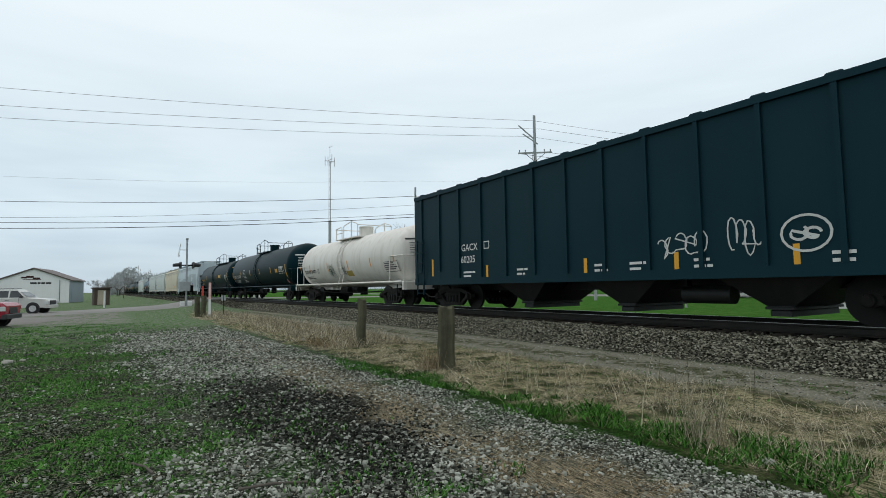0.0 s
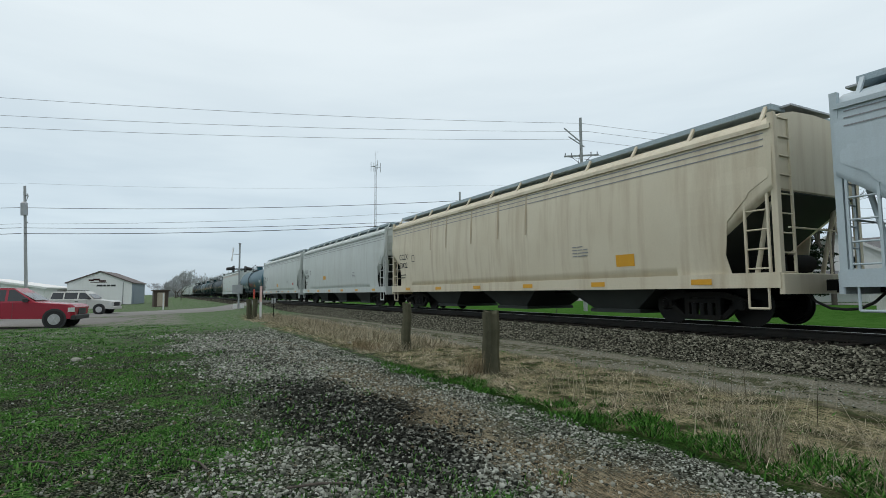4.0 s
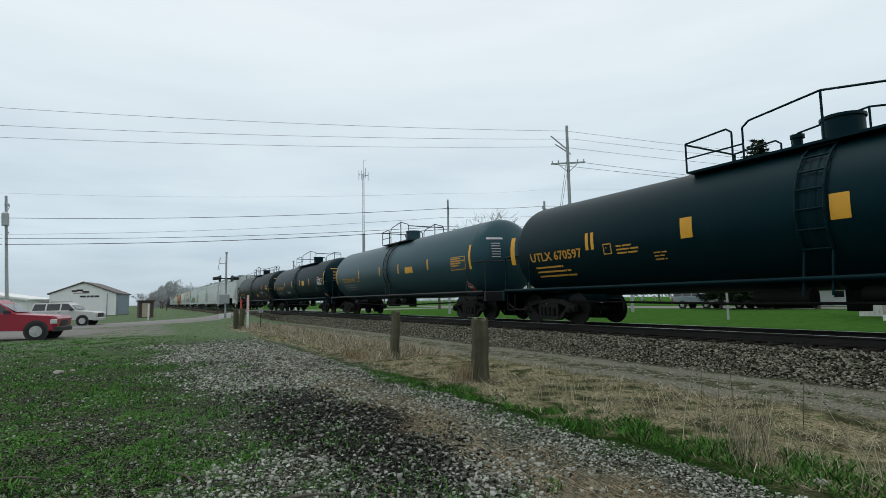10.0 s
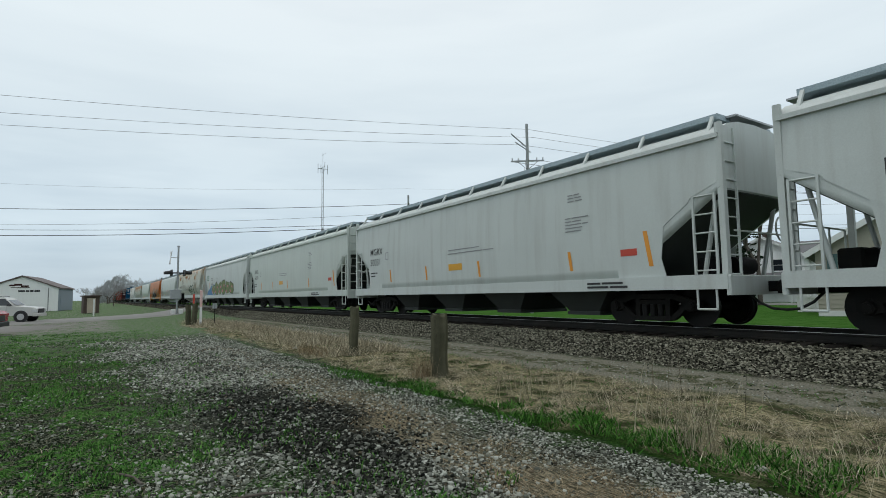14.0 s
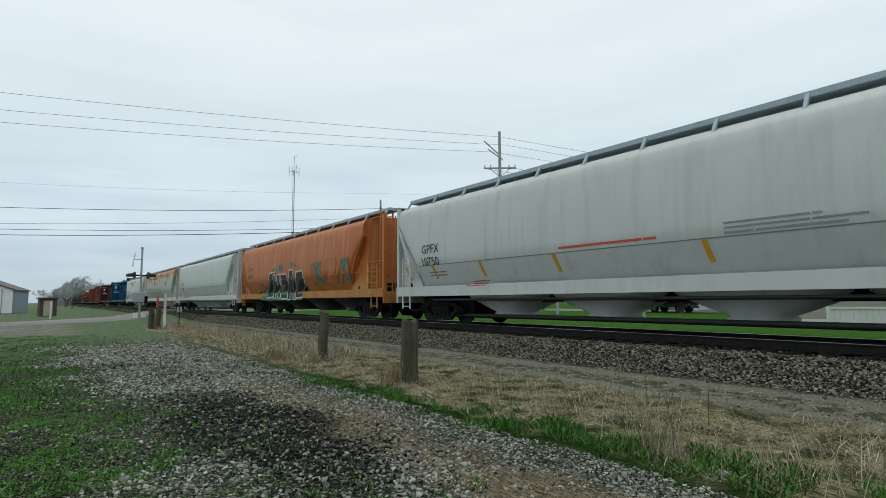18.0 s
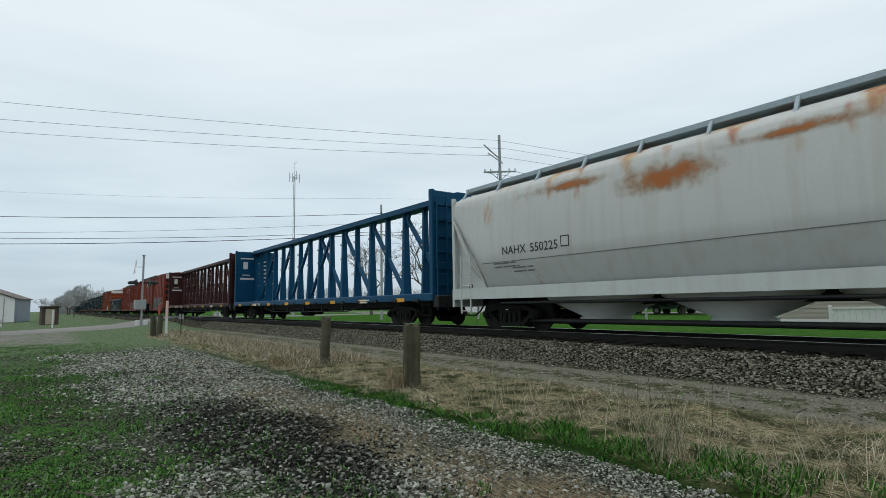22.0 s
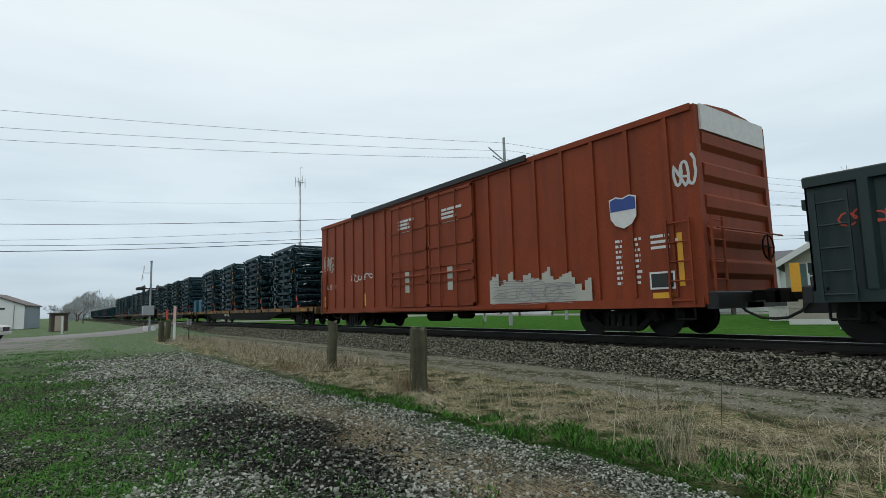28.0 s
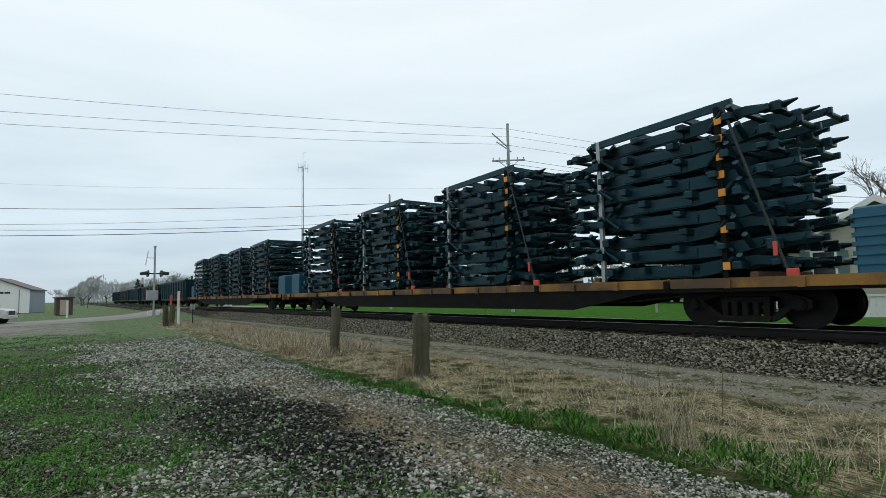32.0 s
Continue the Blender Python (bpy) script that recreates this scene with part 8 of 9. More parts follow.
# crossing signal
sg = thing("crossing_signal", None, None, "level crossing signal mast with crossbuck, lamps and relay box", "crossing signal", m=pose(-55.6, 6.92, ground_z(-55.6, 6.92), 0, 0, 0))
part("mast", Shape().bar((0, 0, 0), (0, 0, 6.3), 0.085, 12), M["galv"], sg)
for y in (-0.32, 0.32):
    part("base", Shape().rbox(-0.2, 0.2, y - 0.18, y + 0.18, -0.1, 0.45, 0.03), M["trim"], sg, "pale concrete foot")
part("relay_box", Shape().rbox(-0.3, 0.3, -0.62, 0.32, 1.45, 2.3, 0.04), M["galv"], sg, "grey gate mechanism box")
part("counterweight", Shape().rbox(-0.12, 0.12, 0.3, 0.6, 1.3, 1.95, 0.03), M["steel"], sg)
for k in (-1, 1):
    part("crossbuck_blade", Shape().beam((-0.55 * k, -0.7, 4.7), (0.55 * k, -0.6, 5.9), 0.22, 0.03, (0, 1, 0)), M["trim"], sg)
part("bracket", Shape().bar((0, 0, 5.3), (0, -0.65, 5.3), 0.03, 6), M["galv"], sg)
part("lamp_arm", Shape().bar((0, -0.6, 3.85), (0, 0.6, 3.85), 0.06, 8), M["steel"], sg)
for s_ in (-1, 1):
    for x in (-0.38, 0.38):
        lamp = part("lamp_disc", Shape().bar((x, s_ * 0.5, 3.85), (x, s_ * 0.6, 3.85), 0.3, 18), M["plastic"], sg, "black lamp background disc")
        part("lamp_hood", Shape().bar((x, s_ * 0.6, 3.9), (x, s_ * 1.15, 3.84), 0.17, 12, 0.13), M["plastic"], lamp)
part("mast_cap", Shape().bar((0, 0, 6.3), (0, 0, 6.42), 0.13, 12), M["galv"], sg)

# far crossing signal
sg2 = copy_thing(sg, pose(-70.5, 17.0, ground_z(-70.5, 17.0), 0, 0, 208))


# ---- buildings ----
def gable_house(name, label, corner, along, wide, deep, eave, ridge, wall, roof, trim_mat="trim", base=0.25, board=0.0, over=0.4, barge=0.29):
    """A gabled house. corner: foot of the gable wall's left end; along: degrees of the gable wall's run; the house runs back from it."""
    hs = thing(name, None, None, label, "house", m=pose(corner[0], corner[1], base, 0, 0, along))
    t = 0.18
    w = Shape().loft([[(0, y, 0), (wide, y, 0), (wide, y, eave), (wide / 2, y, ridge), (0, y, eave)] for y in (0, t)], False)
    part("gable_wall", w, M[wall], hs)
    part("gable_wall", Shape().loft([[(0, y, 0), (wide, y, 0), (wide, y, eave), (wide / 2, y, ridge), (0, y, eave)] for y in (deep - t, deep)], False), M[wall], hs)
    part("side_wall", Shape().box(0, t, t, deep - t, 0, eave), M[wall], hs)
    part("side_wall", Shape().box(wide - t, wide, t, deep - t, 0, eave), M[wall], hs)
    k = (ridge - eave) / (wide / 2)
    for s_ in (-1, 1):
        x0, x1 = (-over, wide / 2) if s_ < 0 else (wide + over, wide / 2)
        z0 = eave - over * k
        part("roof", Shape().loft([[(x0, y, z0 + 0.02), (x1, y, ridge + 0.02), (x1, y, ridge + 0.17), (x0, y, z0 + 0.17)] for y in (-over, deep + over)], False), M[roof], hs)
        part("barge_board", Shape().loft([[(x0, y, z0 + 0.19 - barge), (x1, y, ridge + 0.19 - barge), (x1, y, ridge + 0.19), (x0, y, z0 + 0.19)] for y in (-over - 0.04, -over)], False), M[trim_mat], hs)
    if board:
        n = int(eave / board)
        s = Shape()
        for i in range(int(ridge / board)):
            z = i * board
            inset = 0 if z < eave else (z - eave) / k
            if inset < wide / 2 - 0.2:
                s.add([(inset, -0.025, z), (wide - inset, -0.025, z), (wide - inset - 0.0, -0.004, z + board), (inset, -0.004, z + board), (inset, 0.0, z), (wide - inset, 0.0, z)], [(0, 1, 2, 3), (4, 5, 1, 0)])
        tagged(part("siding", s, M[wall], hs), kind="stuff")
    return hs


def house_window(hs, x, z, w, h, y=0.0, shutter=None, side=None):
    """A window on the gable wall (y = 0) or on a side wall (side = its x, and x runs along the house)."""
    if side is None:
        bx = lambda a, b, d0, d1, c, e: Shape().box(a, b, y - d1, y - d0, c, e)
    else:
        sg_ = -1 if side <= 0.01 else 1
        bx = lambda a, b, d0, d1, c, e: Shape().box(*sorted((side + sg_ * d0, side + sg_ * d1)), a, b, c, e)
    win = part("window", bx(x - 0.09, x + w + 0.09, 0.005, 0.05, z - 0.09, z + h + 0.09), M["trim"], hs)
    part("pane", bx(x, x + w, 0.052, 0.06, z, z + h / 2 - 0.025), M["glass"], win)
    part("pane", bx(x, x + w, 0.052, 0.06, z + h / 2 + 0.025, z + h), M["glass"], win)
    part("sill", bx(x - 0.12, x + w + 0.12, 0.005, 0.1, z - 0.14, z - 0.09), M["trim"], win)
    if shutter:
        for a in (x - 0.52, x + w + 0.12):
            part("shutter", bx(a, a + 0.4, 0.005, 0.05, z - 0.05, z + h + 0.05), M[shutter], win, "teal louvred shutter")


ALONG = math.degrees(math.atan2(1.0, 3.0))
tan = gable_house("bungalow", "tan vinyl-sided bungalow with white trim and a teal shutter", (-11.0, 27.9), ALONG, 6.6, 9.0, 3.0, 5.0, "siding", "shingle", board=0.2)
house_window(tan, 0.95, 1.75, 0.8, 1.05, shutter="teal")
house_window(tan, 4.2, 1.75, 0.8, 1.05, shutter="teal")
part("gable_vent", Shape().box(3.6, 4.0, -0.06, -0.005, 3.7, 4.1), M["trim"], tan)
part("downpipe", Shape().bar((4.05, -0.08, 0), (4.05, -0.08, 3.6), 0.045, 8), M["trim"], tan)
part("foundation", Shape().box(-0.02, 6.62, -0.035, 0.0, -0.2, 0.3), M["vinyl"], tan)

white = gable_house("white_house", "two-storey white house with grey roof and a porch", (-30.5, 56.0), 15, 7.0, 8.0, 4.6, 6.6, "wall_white", "shingle")
for x in (1.2, 4.4):
    house_window(white, x, 3.2, 0.8, 1.1)
    house_window(white, x, 0.9, 0.8, 1.2)
part("porch_roof", Shape().loft([[(0.8, -2.0, 2.3), (6.2, -2.0, 2.3), (6.2, -0.01, 2.9), (0.8, -0.01, 2.9)], [(0.8, -2.0, 2.42), (6.2, -2.0, 2.42), (6.2, -0.01, 3.02), (0.8, -0.01, 3.02)]], False), M["shingle"], white)
for x in (1.0, 3.5, 6.0):
    part("porch_post", Shape().box(x - 0.06, x + 0.06, -1.9, -1.78, 0, 2.3), M["trim"], white)
part("chimney", Shape().box(3.0, 3.6, 3, 3.6, 6.0, 7.4), M["shedbrown"], white)

wing = gable_house("grey_house", "grey-roofed house with white siding", (-21.0, 62.0), 100, 8.0, 9.0, 4.4, 6.4, "wall_white", "shingle")
house_window(wing, 2.0, 2.4, 0.8, 1.1)
house_window(wing, 5.0, 2.4, 0.8, 1.1)

farm = gable_house("cottage", "white cottage with a steep dark green roof", (-52.5, 56.0), 128, 6.0, 12.0, 3.6, 7.2, "wall_white", "shingle_green")
for x in (3.0, 6.0, 9.0):
    house_window(farm, x, 1.5, 0.7, 1.1, side=0.0)
for x in (1.2, 3.8):
    house_window(farm, x, 1.5, 0.8, 1.2)

shop = gable_house("workshop", "white metal workshop with low gable and faded wall lettering", (-98.4, -12.3), 80, 8.7, 9.0, 3.3, 5.0, "wall_white", "roof_brown", "roof_brown", base=0.05, over=0.25, barge=0.16)
bl = Shape()
for i, (x, z, w_, h_) in enumerate(((2.8, 3.62, 0.7, 0.24), (3.4, 3.7, 0.9, 0.28), (4.2, 3.5, 0.9, 0.24), (3.0, 3.38, 2.2, 0.09))):
    bl.box(x, x + w_, -0.03, -0.005, z, z + h_)
part("sign_script", bl, M["maroon"], shop, "red script lettering, worn")
bl = Shape()
for x, w_ in ((3.9, 0.8), (4.8, 0.35), (5.25, 0.45), (5.8, 0.65)):
    bl.box(x, x + w_, -0.03, -0.005, 2.78, 3.05)
part("sign_line", bl, M["letterk"], shop)
part("side_door", Shape().box(8.731, 8.76, 1.2, 2.1, 0, 2.1), M["blue_paint_shade"], shop)
# added sheet: the white side wall's shade as a blue-grey colour
part("side_shade_sheet", Shape().box(8.701, 8.73, 0.02, 8.98, 0, 3.2), M["blue_paint_shade"], shop)
part("downpipe", Shape().bar((7.5, -0.05, 0), (7.5, -0.05, 3.4), 0.05, 6), M["letterg"], shop)
lean = gable_house("annex_shed", "long low white metal shed with pale roof", (-96.0, -32.0), 80, 18.0, 12.0, 2.5, 3.9, "wall_white", "wall_white", "wall_white", base=0.05)

hut = thing("equipment_hut", None, None, "small brown hut with a tan door and flat roof", "hut", m=pose(-75.0, -0.5, ground_z(-75, -0.5), 0, 0, 90))
part("wall", Shape().rbox(-0.1, 1.5, -1.2, 0.0, 0, 1.95, 0.02), M["shedbrown"], hut)
part("door", Shape().box(0.3, 1.15, -0.001, 0.045, 0.05, 1.75), M["shedtan"], hut, "tan door")
part("roof", Shape().rbox(-0.25, 1.65, -1.4, 0.25, 1.951, 2.08, 0.02), M["shedbrown"], hut)
hut.matrix_basis = pose(-75.0, 1.0, ground_z(-75, 0.4), 0, 0, -80)
wp = thing("white_stake", Shape().rbox(-0.07, 0.07, -0.07, 0.07, -0.2, 1.62, 0.02), M["trim"], "plain white marker stake in the grass", "marker post", m=pose(-62.0, 0.45, ground_z(-62, 0.45)))

# white fence before the bungalow
fence = thing("vinyl_fence", None, None, "low white vinyl fence of upright boards", "fence", m=pose(-7.9, 24.6, 0.3, 0, 0, 24))
for i in range(40):
    part("board", Shape().box(i * 0.2, i * 0.2 + 0.19, -0.012, 0.012, 0.06, 0.82), M["vinyl"], fence)
for i in range(5):
    part("post", Shape().rbox(i * 2.0 - 0.06, i * 2.0 + 0.06, -0.075, 0.045, -0.1, 0.92, 0.02), M["vinyl"], fence)
part("rail", Shape().box(-0.05, 8.0, -0.05, -0.012, 0.0, 0.09), M["vinyl"], fence)
part("rail", Shape().box(-0.05, 8.0, -0.05, -0.012, 0.78, 0.86), M["vinyl"], fence)
fence2 = thing("vinyl_fence", None, None, "low white vinyl fence panel beside the hedge", "fence", m=pose(-13.2, 31.0, 0.3, 0, 0, 14))
for i in range(24):
    part("board", Shape().box(i * 0.2, i * 0.2 + 0.19, -0.012, 0.012, 0.06, 0.8), M["vinyl"], fence2)
part("rail", Shape().box(-0.05, 4.85, -0.05, -0.012, 0.76, 0.86), M["vinyl"], fence2)

sign = thing("road_sign", None, None, "small green road sign on a timber post", "road sign", m=pose(-16.3, 25.2, 0.3, 0, 0, 28))
part("post", Shape().box(-0.05, 0.05, 0.0, 0.1, -0.1, 2.3), M["pole"], sign)
brd = part("board", Shape().rbox(-0.42, 0.42, -0.03, 0.0, 1.75, 2.55, 0.01), M["signgreen"], sign, "green panel with white border")
ed = Shape()
for a, b, c, d in ((-0.38, 0.38, 2.48, 2.51), (-0.38, 0.38, 1.79, 1.82), (-0.38, -0.35, 1.8, 2.5), (0.35, 0.38, 1.8, 2.5), (-0.2, 0.2, 2.3, 2.38), (-0.16, 0.18, 2.1, 2.18), (-0.2, 0.14, 1.92, 2.0)):
    ed.box(a, b, -0.036, -0.031, c, d)
part("legend", ed, M["trim"], brd)


# ---- road vehicles ----
def vehicle(name, label, paint, m, L, wheel_r, outline, cabin, glassx, width=1.9, bed=None):
    """A car body lofted across its width from a side outline, with glazing, wheels, lamps and bumpers."""
    v = thing(name, None, None, label, "vehicle", "waiting vehicles", m=m)
    W = width / 2

    def slab(pts, ys, mat, nm, insets):
        secs = []
        cx, cz = sum(p[0] for p in pts) / len(pts), sum(p[1] for p in pts) / len(pts)
        for y, k in zip(ys, insets):
            secs.append([(x - (x - cx) * k * 0.12, y, z - max(0, z - cz) * k * 0.1) for x, z in pts])
        return part(nm, Shape().loft(secs, False), M[mat], v)

    slab(outline, (-W, -W + 0.06, W - 0.06, W), paint, "body", (0.6, 0.0, 0.0, 0.6))
    zb, zt = min(z for _, z in cabin), max(z for _, z in cabin)
    secs = [[(x, s_ * (W - 0.05 - 0.2 * (z - zb) / (zt - zb)), z) for x, z in cabin] for s_ in (-1, 1)]
    part("cabin", Shape().loft(secs, False), M[paint], v)
    for s_ in (-1, 1):
        for a, b in glassx:
            z0, z1 = zb + 0.06, zt - 0.1
            yy = lambda z: s_ * (W - 0.05 - 0.2 * (z - zb) / (zt - zb) + 0.008)
            q = Shape().add([(a[0], yy(z0), z0), (b[0], yy(z0), z0), (b[1], yy(z1), z1), (a[1], yy(z1), z1)], [(0, 1, 2, 3)])
            part("side_window", q, M["glass"], v)
    fx, rx_ = cabin[-1][0], cabin[0][0]
    fr, rr = cabin[-2], cabin[1]
    part("windscreen", Shape().add([(fx + 0.01 - 0.08 * (fx - fr[0]), -W + 0.18, zb + 0.1), (fx + 0.01 - 0.08 * (fx - fr[0]), W - 0.18, zb + 0.1), (fr[0] + 0.05, W - 0.27, zt - 0.06), (fr[0] + 0.05, -W + 0.27, zt - 0.06)], [(0, 1, 2, 3)]), M["glass"], v)
    for s_ in (-1, 1):
        for x in (L * 0.5 - (0.8 if L > 5 else 0.9), -L * 0.5 + 1.1):
            wh = part("wheel", Shape().bar((x, s_ * (W - 0.2), wheel_r), (x, s_ * (W + 0.02), wheel_r), wheel_r, 24), M["tyre"], v)
            rim = Shape().bar((x, s_ * (W + 0.021), wheel_r), (x, s_ * (W + 0.03), wheel_r), wheel_r * 0.62, 20)
            for k in range(6):
                a = k * 1.047
                rim.bar((x, s_ * (W + 0.035), wheel_r), (x + wheel_r * 0.58 * math.cos(a), s_ * (W + 0.035), wheel_r + wheel_r * 0.58 * math.sin(a)), 0.03, 5)
            part("rim", rim, M["alloy"], wh, "bright alloy rim")
            part("wheel_arch", Shape().bar((x, s_ * (W - 0.08), wheel_r + 0.02), (x, s_ * (W + 0.004), wheel_r + 0.02), wheel_r * 1.2, 24), M["plastic"], v)
        zl = outline_top(outline, L / 2 - 0.1) - 0.2
        part("headlight", Shape().rbox(L / 2 - 0.28, L / 2 - 0.005, *sorted((s_ * (W - 0.42), s_ * (W + 0.012))), zl - 0.12, zl + 0.08, 0.02), M["lampglass"], v)
        part("tail_light", Shape().rbox(-L / 2 - 0.005, -L / 2 + 0.1, *sorted((s_ * (W - 0.2), s_ * (W + 0.01))), 0.75, 1.05, 0.02), M["redmark"], v)
        part("door_handle", Shape().rbox(-0.35, -0.15, *sorted((s_ * W, s_ * (W + 0.03))), zb - 0.14, zb - 0.1, 0.005), M["plastic"], v)
        part("wing_mirror", Shape().rbox(fx - 0.45, fx - 0.28, *sorted((s_ * (W - 0.02), s_ * (W + 0.2))), zb + 0.02, zb + 0.2, 0.03), M["plastic"], v)
        part("door_seam", Shape().box(0.42, 0.432, *sorted((s_ * W, s_ * (W + 0.003))), 0.45, zb), M["plastic"], v)
        part("door_seam", Shape().box(-0.62, -0.608, *sorted((s_ * W, s_ * (W + 0.003))), 0.45, zb), M["plastic"], v)
    part("front_bumper", Shape().rbox(L / 2 - 0.2, L / 2 + 0.06, -W + 0.02, W - 0.02, 0.38, 0.6, 0.04), M["plastic" if paint != "carsilver" else "carsilver"], v)
    part("rear_bumper", Shape().rbox(-L / 2 - 0.08, -L / 2 + 0.12, -W + 0.02, W - 0.02, 0.42, 0.62, 0.04), M["alloy"], v)
    part("grille", Shape().box(L / 2 - 0.03, L / 2 + 0.02, -0.5, 0.5, 0.62, 0.92), M["plastic"], v)
    return v


def outline_top(pts, x):
    best = 0.9
    for (xa, za), (xb, zb) in zip(pts, pts[1:]):
        if min(xa, xb) <= x <= max(xa, xb) and abs(xb - xa) > 1e-6:
            best = max(best, za + (zb - za) * (x - xa) / (xb - xa))
    return best


truck_line = [(-2.85, 0.5), (2.8, 0.42), (2.88, 0.95), (2.72, 1.08), (1.45, 1.18), (1.25, 1.2), (-0.95, 1.2), (-0.97, 1.15), (-2.8, 1.15)]
truck_cab = [(-0.95, 1.19), (-0.75, 1.84), (0.35, 1.86), (1.3, 1.19)]
vehicle("pickup_truck", "red crew-cab pickup truck waiting on the road", "carred", pose(-31.5, -6.05, ground_z(-32, -6) + 0.0, 0, 0, 80), 5.7, 0.4, truck_line, truck_cab, (((-0.85, -0.7), (0.1, 0.1)), ((0.2, 0.2), (1.1, 0.42))), 2.0)
suv_line = [(-2.2, 0.48), (2.12, 0.42), (2.2, 0.9), (2.05, 1.02), (1.05, 1.1), (0.9, 1.12), (-2.2, 1.12)]
suv_cab = [(-2.15, 1.11), (-2.0, 1.72), (0.2, 1.74), (0.95, 1.11)]
suv = vehicle("suv", "silver boxy off-road vehicle waiting on the road", "carsilver", pose(-49.3, -4.95, ground_z(-50, -5) + 0.05, 0, 0, 74), 4.4, 0.36, suv_line, suv_cab, (((-2.02, -1.92), (-1.2, -1.2)), ((-1.1, -1.1), (-0.25, -0.25)), ((-0.15, -0.15), (0.75, 0.25))), 1.85)
roof_rack = Shape()
for y in (-0.6, 0.6):
    roof_rack.bar((-1.7, y, 1.8), (0.0, y, 1.8), 0.02)
part("roof_rack", roof_rack, M["plastic"], suv)
for x, y, r_, lab in ((-33.0, 46.5, 5, "dark parked car beyond the lawn"), (-27.5, 46.8, 2, "dark parked car beyond the lawn")):
    vehicle("parked_car", lab, "blue_paint_shade", pose(x, y, 0.3, 0, 0, r_), 4.4, 0.34, suv_line, suv_cab, (((-2.02, -1.92), (-1.2, -1.2)), ((-1.1, -1.1), (-0.25, -0.25)), ((-0.15, -0.15), (0.75, 0.25))), 1.8)


# ---- trees ----
def twig_tree(name, x, y, h, seed, label, spread=0.55, mat="bark", depth=6, base_r=None):
    """A bare tree: trunk, limbs and many fine twigs, forked at random."""
    rnd, tr, tw_ = random.Random(seed), Shape(), Shape()

    thin = min(math.hypot(x, y) * 0.00021, 0.019)

    def grow(p, d, ln, r, k):
        q, r = p + d * ln, max(r, thin)
        (tr if k < 2 else tw_).bar(p, q, r, 6 if k < 2 else 4 if k < 4 else 3, r * 0.68)
        if k >= depth:
            return
        for i in range(3 if k < 3 else rnd.choice((2, 3, 3))):
            t = Vector((rnd.gauss(0, 1), rnd.gauss(0, 1), rnd.gauss(0.25, 0.6))) * spread
            nd = (d + t).normalized()
            grow(p + d * ln * rnd.uniform(0.7, 1.0), nd, ln * rnd.uniform(0.62, 0.86), r * 0.6, k + 1)

    r0 = base_r or h * 0.016
    grow(Vector((0, 0, -0.1)), Vector((rnd.uniform(-0.05, 0.05), 0, 1)).normalized(), h * 0.27, r0, 0)
    t_ = thing(name, None, None, label, "tree", m=pose(x, y, ground_z(x, y), 0, 0, rnd.uniform(0, 360)))
    part("trunk", tr, M["bark"], t_)
    tagged(part("crown", tw_, M[mat], t_), kind="stuff")
    return t_


LEAF = island("spring_needles", ((0.012, 0.026, 0.016), (0.02, 0.04, 0.022), (0.03, 0.05, 0.028), (0.05, 0.05, 0.032)), 0.9)


def conifer(x, y, h, r, seed, label):
    """A spruce: trunk, drooping whorls of boughs and clumps of needles."""
    rnd = random.Random(seed)
    t_ = thing("conifer", None, None, label, "tree", m=pose(x, y, ground_z(x, y)))
    part("trunk", Shape().bar((0, 0, -0.1), (0, 0, h * 0.98), h * 0.018, 8, 0.03), M["bark"], t_)
    bough, need = Shape(), Shape()
    z = 1.0
    while z < h * 0.985:
        k = z / h
        reach = r * (1 - k) ** 0.62 * (0.55 + 0.45 * min(1, k * 3.2))
        for i in range(12 if h > 10.5 or x > -60 else 6):
            a = rnd.uniform(0, 6.2832)
            ln = reach * rnd.uniform(0.55, 1.12)
            tip = Vector((math.cos(a) * ln, math.sin(a) * ln, z - ln * 0.12 + rnd.uniform(-0.1, 0.25)))
            root = Vector((0, 0, z))
            bough.bar(root, tip, 0.035, 4, 0.01)
            n = max(3, int(ln * 7))
            for j in range(n):
                c = root.lerp(tip, 0.25 + 0.78 * (j + rnd.random()) / n)
                for q in range(3):
                    u = Vector((rnd.gauss(0, 1), rnd.gauss(0, 1), rnd.gauss(-0.1, 0.5))).normalized() * rnd.uniform(0.2, 0.5)
                    w_ = u.cross(Vector((rnd.gauss(0, 1), rnd.gauss(0, 1), 1))).normalized() * rnd.uniform(0.06, 0.14)
                    need.add([c - w_, c + u * 0.6 + w_ * 0.6, c + u, c + w_ - u * 0.1], [(0, 1, 2, 3)])
        z += h * 0.016 + 0.06
    part("bough", bough, M["bark"], t_)
    tagged(part("crown", need, LEAF, t_), kind="stuff")


conifer(-25.6, 45.2, 14.6, 4.6, 1, "tall dark spruce with uneven boughs")
conifer(-29.2, 44.2, 7.6, 2.6, 2, "lower dark evergreen beside the tall spruce")
twig_tree("bare_tree", -22.6, 46.6, 14.0, 11, "bare deciduous tree beside the spruce", 0.38)
twig_tree("bare_tree", -16.0, 56.0, 15.5, 12, "bare deciduous tree behind the bungalow", 0.5)
twig_tree("bare_tree", -10.5, 55.0, 12.5, 13, "bare deciduous tree behind the bungalow", 0.5)
twig_tree("bare_tree", -49.5, 47.5, 9.5, 14, "bare spreading tree beyond the lawn", 0.62)
twig_tree("bare_tree", -44.0, 47.5, 8.5, 15, "bare spreading tree beyond the lawn", 0.6)
twig_tree("bare_tree", -38.0, 58.0, 9.5, 16, "bare tree behind the cottage", 0.55)
twig_tree("bare_tree", -33.0, 62.0, 9.0, 17, "bare tree behind the cottage", 0.55)
